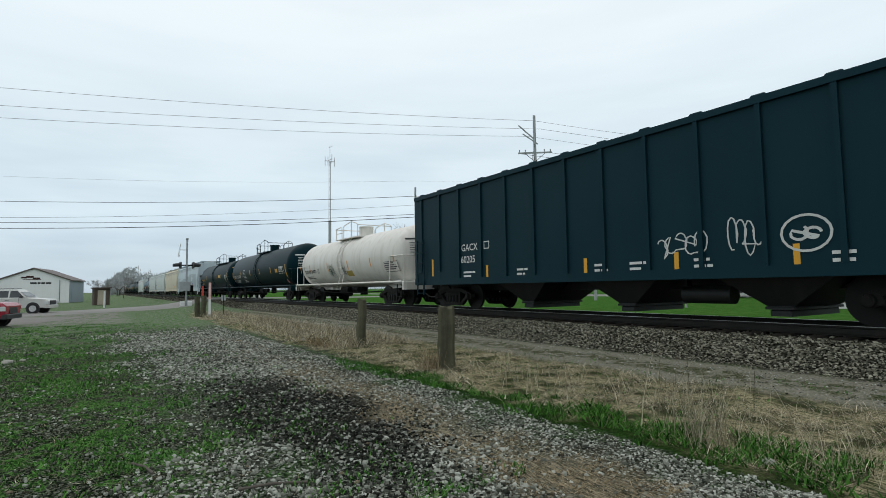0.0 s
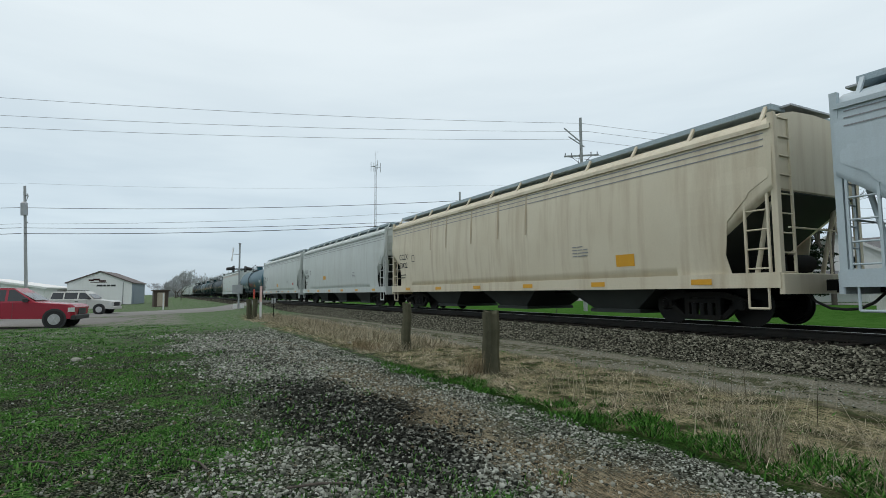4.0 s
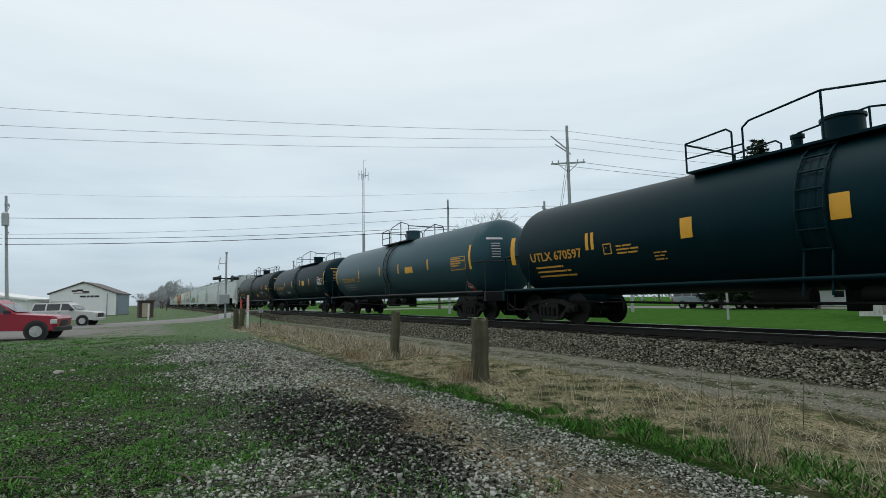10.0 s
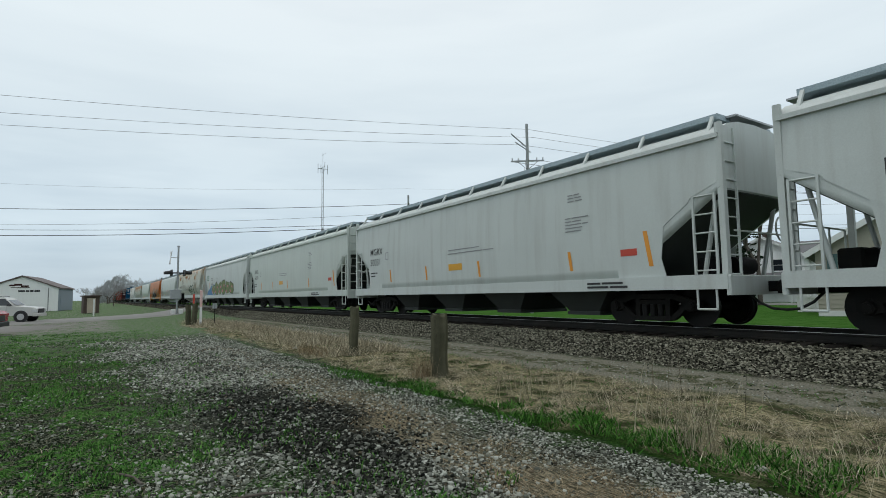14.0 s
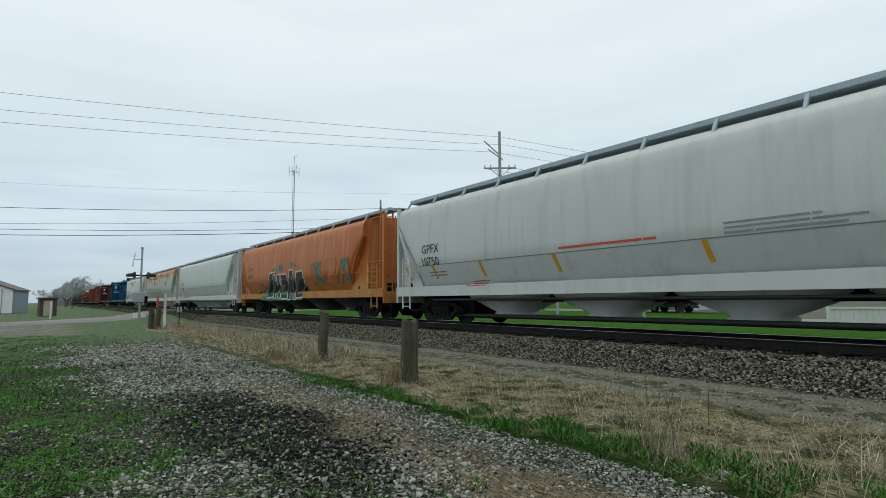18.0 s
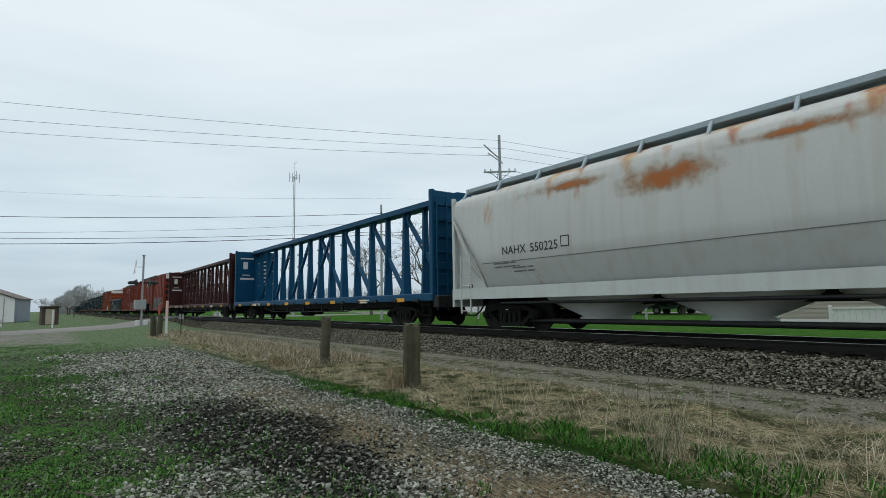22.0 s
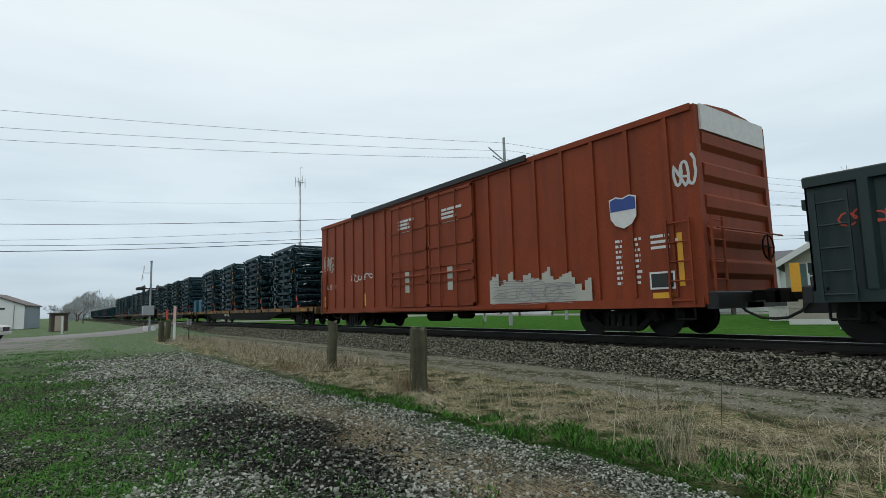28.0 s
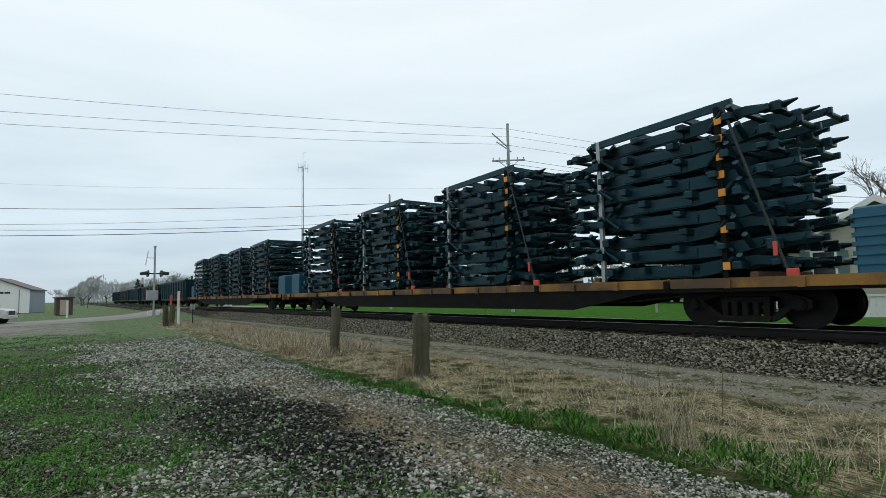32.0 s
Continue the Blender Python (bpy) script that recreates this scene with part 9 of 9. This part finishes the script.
twig_tree("bare_tree", -57.5, 51.5, 9.5, 18, "bare tree beside the street", 0.6)
twig_tree("bare_tree", -61.5, 33.8, 12.4, 19, "tall bare tree beyond the tracks", 0.5)
twig_tree("bare_tree", -57.3, 40.2, 15.0, 20, "tall bare tree beyond the tracks", 0.5)
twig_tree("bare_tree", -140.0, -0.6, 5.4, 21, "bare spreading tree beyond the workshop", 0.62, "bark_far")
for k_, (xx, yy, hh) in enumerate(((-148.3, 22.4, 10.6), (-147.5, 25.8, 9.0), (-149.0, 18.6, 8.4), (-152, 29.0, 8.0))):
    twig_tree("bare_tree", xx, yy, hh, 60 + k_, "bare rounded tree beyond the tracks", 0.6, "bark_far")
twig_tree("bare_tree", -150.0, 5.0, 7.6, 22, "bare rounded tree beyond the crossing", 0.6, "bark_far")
rt = random.Random(77)
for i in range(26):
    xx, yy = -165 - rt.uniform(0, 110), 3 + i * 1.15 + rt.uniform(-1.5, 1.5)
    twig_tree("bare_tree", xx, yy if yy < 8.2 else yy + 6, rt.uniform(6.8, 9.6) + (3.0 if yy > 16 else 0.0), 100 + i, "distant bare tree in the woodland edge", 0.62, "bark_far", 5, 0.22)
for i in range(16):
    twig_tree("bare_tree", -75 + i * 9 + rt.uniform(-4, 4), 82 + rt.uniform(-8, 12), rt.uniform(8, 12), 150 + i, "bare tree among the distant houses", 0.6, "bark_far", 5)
for i in range(8):
    conifer(-190 - rt.uniform(0, 60), 22 + i * 3.2, rt.uniform(7, 10), 2.2, 200 + i, "small dark evergreen in the distant woods")


def wood_belt():
    """Distant woods as one ragged mass of twig clumps."""
    rnd, s = random.Random(5), Shape()
    for i in range(24000):
        along = 3 + 297 * rnd.random() ** 1.7
        x, y = -300 - rnd.uniform(0, 60), along
        top = min(12.5, 4.0 + along * 0.6) + 4.0 * noise.noise((along * 0.06, 0, 0)) + 2.5 * noise.noise((along * 0.3, 3, 0))
        z = rnd.uniform(0, 1) ** 0.8 * top
        c = Vector((x, y, z))
        u = Vector((rnd.gauss(0, 0.3), rnd.gauss(0, 0.45), rnd.gauss(0, 1))) * 0.9
        w_ = Vector((0, rnd.uniform(0.06, 0.16), rnd.uniform(-0.05, 0.05)))
        s.add([c - u, c + w_, c + u, c - w_], [(0, 1, 2, 3)])
    for i in range(2600):
        x, y = -140 + rnd.uniform(0, 260), 105 + rnd.uniform(0, 20)
        top = 8 + 3.5 * noise.noise((x * 0.07, 9, 0)) + 1.5 * noise.noise((x * 0.4, 3, 0))
        c = Vector((x, y, 0.3 + rnd.uniform(0, 1) ** 0.7 * top))
        u = Vector((rnd.gauss(0, 1), rnd.gauss(0, 0.3), rnd.gauss(0, 1))) * 0.6
        w_ = Vector((rnd.gauss(0, 1), rnd.gauss(0, 0.3), rnd.gauss(0.5, 1))) * 0.4
        s.add([c - u, c + w_, c + u, c - w_], [(0, 1, 2, 3)])
    me = s.mesh("distant_woods")
    # twig colours raised to pale grey to paint in the haze
    thing("distant_woods", me, island("hazy_twigs", ((0.26, 0.28, 0.29), (0.33, 0.345, 0.35), (0.29, 0.31, 0.305), (0.39, 0.405, 0.41)), 0.95), "distant belt of bare winter woodland", "woodland", kind="stuff")


wood_belt()


# ---- gravel, grass and litter ----
RNG = np.random.default_rng(11)


def height_at(px, py):
    z = np.interp(py, PROFILE_Y, PROFILE_Z)
    for i in range(len(px)):
        x, y = float(px[i]), float(py[i])
        near = smooth(40, 20, abs(x + 10)) if y < 9 else 0
        if near:
            z[i] += near * (0.05 * noise.noise((x * 0.9, y * 0.9, 0)) + 0.022 * noise.noise((x * 3.7, y * 3.7, 5)))
    return z


def raw_mesh(name, v, f, corners):
    me = bpy.data.meshes.new(name)
    me.vertices.add(len(v))
    me.vertices.foreach_set("co", v.astype(np.float32).ravel())
    me.loops.add(f.size)
    me.loops.foreach_set("vertex_index", f.astype(np.int32).ravel())
    me.polygons.add(len(f))
    me.polygons.foreach_set("loop_start", np.arange(0, f.size, corners, dtype=np.int32))
    me.update(calc_edges=True)
    me.validate()
    return me


def stones(name, px, py, size, mat, label, lift=0.25):
    """Loose stones: jittered blocks, flattened and turned at random."""
    base = np.array([(x, y, z) for x in (-1, 1) for y in (-1, 1) for z in (-1, 1)]) * 0.62
    tri = np.array([(0, 1, 3), (0, 3, 2), (4, 6, 7), (4, 7, 5), (0, 4, 5), (0, 5, 1), (2, 3, 7), (2, 7, 6), (1, 5, 7), (1, 7, 3)])
    n = len(px)
    v = base[None] * (1 + RNG.uniform(-0.42, 0.42, (n, 8, 1)))
    v = v * np.stack([RNG.uniform(0.7, 1.3, n), RNG.uniform(0.6, 1.1, n), RNG.uniform(0.4, 0.8, n)], 1)[:, None] * size[:, None, None]
    a = RNG.uniform(0, 6.283, n)
    b = RNG.normal(0, 0.45, n)
    ca, sa, cb, sb = np.cos(a)[:, None], np.sin(a)[:, None], np.cos(b)[:, None], np.sin(b)[:, None]
    x, y, z = v[..., 0], v[..., 1], v[..., 2]
    y, z = y * cb - z * sb, y * sb + z * cb
    x, y = x * ca - y * sa, x * sa + y * ca
    pz = height_at(px, py) + size * lift
    v = np.stack([x + px[:, None], y + py[:, None], z + pz[:, None]], 2).reshape(-1, 3)
    f = (tri[None] + 8 * np.arange(n)[:, None, None]).reshape(-1, 3)
    thing(name, raw_mesh(name, v, f, 3), mat, label, "gravel", kind="stuff")


def blades(name, px, py, h, w, lean, mat, label, category="grass", head=None, droop=0.6):
    """Blades of grass: two quads and a tip each, bent over."""
    n = len(px)
    a, d = RNG.uniform(0, 6.283, n), RNG.uniform(0, 6.283, n)
    if head is not None:
        d = head + RNG.normal(0, 0.9, n)
    wx, wy = np.cos(a) * w, np.sin(a) * w
    lx, ly = np.cos(d) * lean, np.sin(d) * lean
    pz = height_at(px, py) - 0.01
    out = []
    for k, ww in ((0.0, 1.0), (0.45, 0.85), (0.8, 0.55)):
        cx, cy = px + lx * h * k ** (1 + droop), py + ly * h * k ** (1 + droop)
        cz = pz + h * k * np.sqrt(np.maximum(0.012, 1 - lean ** (2 * k + 0.6)))
        out += [np.stack([cx - wx * ww, cy - wy * ww, cz], 1), np.stack([cx + wx * ww, cy + wy * ww, cz], 1)]
    out.append(np.stack([px + lx * h, py + ly * h, pz + h * np.sqrt(np.maximum(0.012, 1 - lean ** 2))], 1))
    v = np.stack(out, 1).reshape(-1, 3)
    q = np.array([(0, 1, 3), (0, 3, 2), (2, 3, 5), (2, 5, 4), (4, 5, 6)])
    f = (q[None] + 7 * np.arange(n)[:, None, None]).reshape(-1, 3)
    thing(name, raw_mesh(name, v, f, 3), mat, label, category, kind="stuff")


def scatter(n, x0, x1, y0, y1, near=1.0):
    """Random places, denser towards x1 where the viewer stands."""
    u = RNG.uniform(0, 1, n) ** near
    return x1 - (x1 - x0) * u, RNG.uniform(y0, y1, n)


def patchy(px, py, scale, level, seed, soft=0.12):
    keep = np.array([noise.noise((float(x) * scale, float(y) * scale, seed)) for x, y in zip(px, py)])
    return keep + RNG.normal(0, soft, len(px)) > level


M_GRAVEL = island("pale_gravel", ((0.012, 0.014, 0.011), (0.065, 0.07, 0.056), (0.14, 0.15, 0.123), (0.23, 0.244, 0.205), (0.32, 0.338, 0.29), (0.46, 0.483, 0.43)), 0.85)
M_STREWN = island("strewn_stone", ((0.012, 0.015, 0.010), (0.05, 0.056, 0.042), (0.14, 0.152, 0.122), (0.33, 0.35, 0.30)), 0.85)
M_DARKGRAVEL = island("dark_gravel", ((0.004, 0.005, 0.004), (0.010, 0.011, 0.009), (0.025, 0.027, 0.022), (0.07, 0.075, 0.063), (0.30, 0.315, 0.275)), 0.85)
M_BALLAST = island("track_ballast", ((0.009, 0.010, 0.007), (0.03, 0.0305, 0.023), (0.085, 0.085, 0.064), (0.18, 0.178, 0.135), (0.34, 0.335, 0.265)), 0.85)
M_GRASS = island("young_grass", ((0.010, 0.036, 0.007), (0.032, 0.10, 0.019), (0.062, 0.18, 0.034), (0.11, 0.28, 0.055), (0.16, 0.22, 0.09)), 0.7)
M_STRIP = island("lush_grass", ((0.008, 0.03, 0.005), (0.028, 0.09, 0.014), (0.06, 0.175, 0.028), (0.10, 0.25, 0.045)), 0.65)
M_DRY = island("dry_grass", ((0.07, 0.064, 0.042), (0.22, 0.197, 0.132), (0.40, 0.36, 0.255), (0.60, 0.545, 0.405)), 0.85)
M_RUSSET = island("russet_grass", ((0.08, 0.062, 0.036), (0.22, 0.17, 0.10), (0.42, 0.345, 0.225)), 0.85)
M_BARK = island("bark_litter", ((0.03, 0.027, 0.018), (0.09, 0.075, 0.05), (0.18, 0.15, 0.105)), 0.9)


def field(px, py, scale, seed):
    return np.array([noise.noise((float(x) * scale, float(y) * scale, seed)) for x, y in zip(px, py)])


# gravel lane, thinning out into the lawn and towards the crossing
px, py = scatter(128000, -26, -1.8, -0.4, 4.3, 1.75)
edge = 0.9 + 1.5 * field(px, py, 0.4, 31.0) + 0.5 * field(px, py, 1.6, 32.0)
p = np.clip((py - edge + 0.8) / 1.4, 0.0, 1.0) * np.clip((px + 25.5 + 6 * field(px, py, 0.25, 33.0)) / 6.0, 0.0, 1.0)
p = np.where((np.abs(py - 3.15) < 0.35) & (px > -10), 0.45 * p, p)
p *= np.clip(0.9 + 1.6 * field(px, py, 1.1, 34.0), 0.15, 1.0)
p = np.where(py < 3.3, p * np.clip((-1.9 - px) / 1.3, 0.0, 1.0), p)
k = RNG.random(len(px)) < p
px, py = px[k], py[k]
dark = ((px + 6.5) / 2.9) ** 2 + ((py - 2.15) / 0.95) ** 2 < 1 + RNG.normal(0, 0.25, len(py)) + 1.2 * field(px, py, 0.7, 35.0)
dark &= RNG.random(len(px)) < 0.95
sz = RNG.uniform(0.008, 0.018, len(px)) * RNG.choice((0.6, 0.8, 1.0, 1.35), len(px)) * (1 + 0.04 * np.abs(px)) * np.where(py > 3.3, 0.8, 1.0)
stones("pale_gravel", px[~dark], py[~dark], sz[~dark], M_GRAVEL, "loose pale grey gravel on the lane")
stones("dark_gravel", px[dark], py[dark], sz[dark], M_DARKGRAVEL, "dark damp gravel on the lane")
# stones strewn through the grass
px, py = scatter(36000, -26, -3.2, -8, 1.4, 1.6)
k = patchy(px, py, 0.6, 0.06, 7.0, 0.1)
px, py = px[k], py[k]
stones("strewn_stones", px, py, RNG.uniform(0.007, 0.017, len(px)) * (1 + 0.035 * np.abs(px)), M_STREWN, "grey stones strewn through the patchy grass")
# ballast
px, py = scatter(56000, -44, 1.5, 9.1, 10.5, 1.4)
stones("ballast_stones", px, py, RNG.uniform(0.015, 0.031, len(px)), M_BALLAST, "coarse grey track ballast on the shoulder")
px, py = scatter(4000, -34, 2, 10.5, 13.6, 1.3)
stones("ballast_stones", px, py, RNG.uniform(0.025, 0.045, len(px)), M_BALLAST, "coarse grey track ballast between the ties")
px, py = scatter(5000, -26, 1.5, 7.3, 9.2, 1.3)
stones("dirt_stones", px, py, RNG.uniform(0.006, 0.018, len(px)), M_GRAVEL, "fine stones on the dirt track")

# lawn, in clumps with bare soil between
px, py = scatter(210000, -30, -3.3, -10, 2.3, 1.9)
k = patchy(px, py, 0.75, -0.08, 2.0, 0.12) & patchy(px, py, 2.6, -0.04, 12.0, 0.09) & ~((py > 0.7 + 1.5 * field(px, py, 0.4, 31.0)) & (RNG.random(len(px)) < 0.6))
px, py = px[k], py[k]
blades("lawn_grass", px, py, RNG.uniform(0.025, 0.07, len(px)), RNG.uniform(0.004, 0.009, len(px)) * (1 + 0.045 * np.abs(px)), RNG.uniform(0.3, 0.97, len(px)), M_GRASS, "short patchy spring grass")
px, py = scatter(60000, -30, -3.3, -10, 3.0, 1.7)
k = patchy(px, py, 0.85, 0.16, 3.0, 0.09) & patchy(px, py, 4.0, -0.05, 13.0, 0.1)
px, py = px[k], py[k]
blades("grass_tufts", px, py, RNG.uniform(0.04, 0.09, len(px)), RNG.uniform(0.003, 0.007, len(px)) * (1 + 0.04 * np.abs(px)), RNG.uniform(0.3, 0.95, len(px)), M_STRIP, "brighter tufts of young grass in the gravel")
# straw lying on the lane and the lawn
px, py = scatter(24000, -18, -2.4, 2.6, 3.7, 1.5)
k = patchy(px, py, 0.9, -0.15, 21.0, 0.2)
px, py = px[k], py[k]
blades("lane_thatch", px, py, RNG.uniform(0.04, 0.11, len(px)), RNG.uniform(0.0022, 0.0042, len(px)), RNG.uniform(0.9, 0.998, len(px)), M_RUSSET, "flattened brown thatch along the lane")
px, py = scatter(20000, -24, -3.2, -7, 2.4, 1.5)
k = patchy(px, py, 0.5, 0.0, 22.0, 0.15)
px, py = px[k], py[k]
blades("lawn_straw", px, py, RNG.uniform(0.03, 0.09, len(px)), RNG.uniform(0.002, 0.0036, len(px)) * (1 + 0.03 * np.abs(px)), RNG.uniform(0.93, 0.998, len(px)), M_DRY, "dead straw lying in the grass")
# low leafy strip along the edge of the verge, wider towards the viewer
px, py = scatter(40000, -11.0, 0.5, 3.8, 5.6, 1.1)
mid_y = 4.16 + 0.075 * (px + 10.6) + 0.2 * field(px, py * 0, 0.6, 41.0)
half_w = 0.12 + 0.036 * (px + 10.6) + 0.3 * field(px, py, 0.9, 42.0)
k = (np.abs(py - mid_y) < half_w + RNG.normal(0, 0.05, len(px))) & patchy(px, py, 2.2, -0.12, 43.0, 0.1)
px, py = px[k], py[k]
blades("verge_grass", px, py, RNG.uniform(0.03, 0.13, len(px)), RNG.uniform(0.004, 0.010, len(px)), RNG.uniform(0.4, 0.98, len(px)), M_STRIP, "low leafy green weeds and grass along the verge")
# dry verge: flattened straw, then standing stalks
px, py = scatter(92000, -34, 0.8, 4.45, 7.4, 1.4)
k = patchy(px, py, 0.7, -0.1, 8.0, 0.12) & patchy(px, py, 2.2, -0.05, 18.0, 0.12)
px, py = px[k], py[k]
blades("dry_verge", px, py, RNG.uniform(0.05, 0.22, len(px)), RNG.uniform(0.0018, 0.0038, len(px)) * (1 + 0.05 * np.abs(px)), RNG.uniform(0.85, 0.9995, len(px)), M_DRY, "flattened straw-coloured dry grass")
px, py = scatter(9000, -30, 0.8, 4.9, 8.6, 1.4)
k = patchy(px, py, 0.9, 0.06, 19.0, 0.1)
px, py = px[k], py[k]
blades("verge_weeds", px, py, RNG.uniform(0.02, 0.07, len(px)), RNG.uniform(0.004, 0.009, len(px)), RNG.uniform(0.4, 0.97, len(px)), M_GRASS, "low green weeds in the dry verge")
px, py = scatter(2200, -32, 1.0, 4.7, 6.5, 1.9)
k = patchy(px, py, 0.6, -0.02, 29.0, 0.12)
px, py = px[k], py[k]
blades("dry_stalks", px, py, RNG.uniform(0.12, 0.5, len(px)), RNG.uniform(0.0014, 0.0026, len(px)) * (1 + 0.03 * np.abs(px)), RNG.uniform(0.2, 0.93, len(px)), M_DRY, "standing dry grass stalks")
# tall clumps
cx = np.concatenate([RNG.normal(-2.95, 0.13, 130), RNG.normal(-3.5, 0.25, 60), RNG.normal(-5.2, 0.3, 24), RNG.normal(-1.9, 0.4, 90), RNG.normal(-6.6, 0.3, 20)])
cy = np.concatenate([RNG.normal(4.75, 0.08, 130), RNG.normal(5.0, 0.15, 60), RNG.normal(5.3, 0.2, 24), RNG.normal(5.0, 0.25, 90), RNG.normal(5.6, 0.2, 20)])
blades("tall_dry_grass", cx, cy, RNG.uniform(0.25, 0.85, len(cx)), RNG.uniform(0.0014, 0.0028, len(cx)), RNG.uniform(0.05, 0.65, len(cx)), M_DRY, "tall pale dry grass clump")
cx, cy = RNG.normal(-8.45, 0.13, 260), RNG.normal(5.12, 0.12, 260)
blades("russet_clump", cx, cy, RNG.uniform(0.15, 0.5, 260), RNG.uniform(0.002, 0.004, 260), RNG.uniform(0.1, 0.6, 260), M_RUSSET, "russet dead grass round the foot of the post")
cx, cy = RNG.normal(-13.9, 0.5, 500), RNG.normal(5.0, 0.2, 500)
blades("russet_clump", cx, cy, RNG.uniform(0.12, 0.32, 500), RNG.uniform(0.003, 0.006, 500), RNG.uniform(0.3, 0.95, 500), M_RUSSET, "russet dead grass clump on the verge")
px, py = scatter(15000, -38, -12.5, 5.0, 7.2, 1.2)
k = patchy(px, py, 0.5, -0.15, 23.0, 0.2)
px, py = px[k], py[k]
blades("far_dry_grass", px, py, RNG.uniform(0.1, 0.36, len(px)), RNG.uniform(0.004, 0.008, len(px)), RNG.uniform(0.4, 0.98, len(px)), M_DRY, "pale dry grass towards the crossing")
# single weeds by the track
cx, cy = np.array([-4.75, -4.6, -4.9, -5.05, -2.1, -1.5, -3.3, -1.0]), np.array([7.0, 7.1, 6.9, 7.05, 6.6, 7.2, 6.3, 6.9])
blades("bare_weed", cx, cy, RNG.uniform(0.5, 0.9, 8), np.full(8, 0.004), RNG.uniform(0.02, 0.2, 8), M_BARK, "bare weed stalks beside the dirt track")
# bark and sticks
px, py = scatter(500, -16, -0.5, -5, 3.5, 1.4)
stones("bark_chips", px, py, RNG.uniform(0.012, 0.03, len(px)), M_BARK, "brown bark chips in the grass")
for i, (x, y, ln, rz) in enumerate(((-5.3, 0.35, 0.42, 20), (-6.0, -0.9, 0.35, 65), (-4.2, 1.15, 0.5, 75), (-7.4, -1.6, 0.3, 30), (-9.0, -2.5, 0.3, 100), (-5.1, -1.1, 0.2, 50))):
    s = Shape().path([(-ln / 2, 0, 0.012), (0, 0.02, 0.018), (ln / 2, -0.01, 0.01)], 0.011, 6)
    thing("stick", s, M["bark"], "short broken stick lying in the grass", "stick", "sticks on the ground", m=pose(x, y, float(height_at(np.array([x]), np.array([y]))[0]) + 0.004, 0, 0, rz))
for x, y, sz_ in ((-2.35, 4.68, 0.06), (-15.6, 5.1, 0.08), (-14.6, -1.6, 0.12), (-15.3, -1.4, 0.06)):
    k_ = Shape()
    rs = random.Random(int(-x * 10))
    k_.loft([[(rs.uniform(0.75, 1.1) * q * sz_ * math.cos(6.28 * i / 7), rs.uniform(0.75, 1.1) * q * sz_ * math.sin(6.28 * i / 7), zz * sz_) for i in range(7)] for q, zz in ((0.8, -0.2), (1.0, 0.15), (0.85, 0.5), (0.3, 0.7))], False)
    thing("pale_stone", k_, M["palestone"], "single pale stone lying in the grass", "stone", "pale stones", m=pose(x, y, float(height_at(np.array([x]), np.array([y]))[0])))


# ---- movement ----
TRAVEL = ((0, 0), (2, 43.6), (4, 87.6), (6, 132.3), (8, 177.3), (10, 222.2), (12, 266.3), (14, 309.5), (16, 353.0), (18, 396.2), (20, 439.2), (22, 481.6), (24, 523.6), (26, 564.8), (28, 605.9), (30, 646.7), (32, 687.5))


def motions():
    """The whole train rolls by; every car keeps its place in it."""
    for car_ob, start in TRAIN:
        walk(car_ob, [(t, pose(start + d, TRACK_Y, RAIL_Z)) for t, d in TRAVEL])


motions()
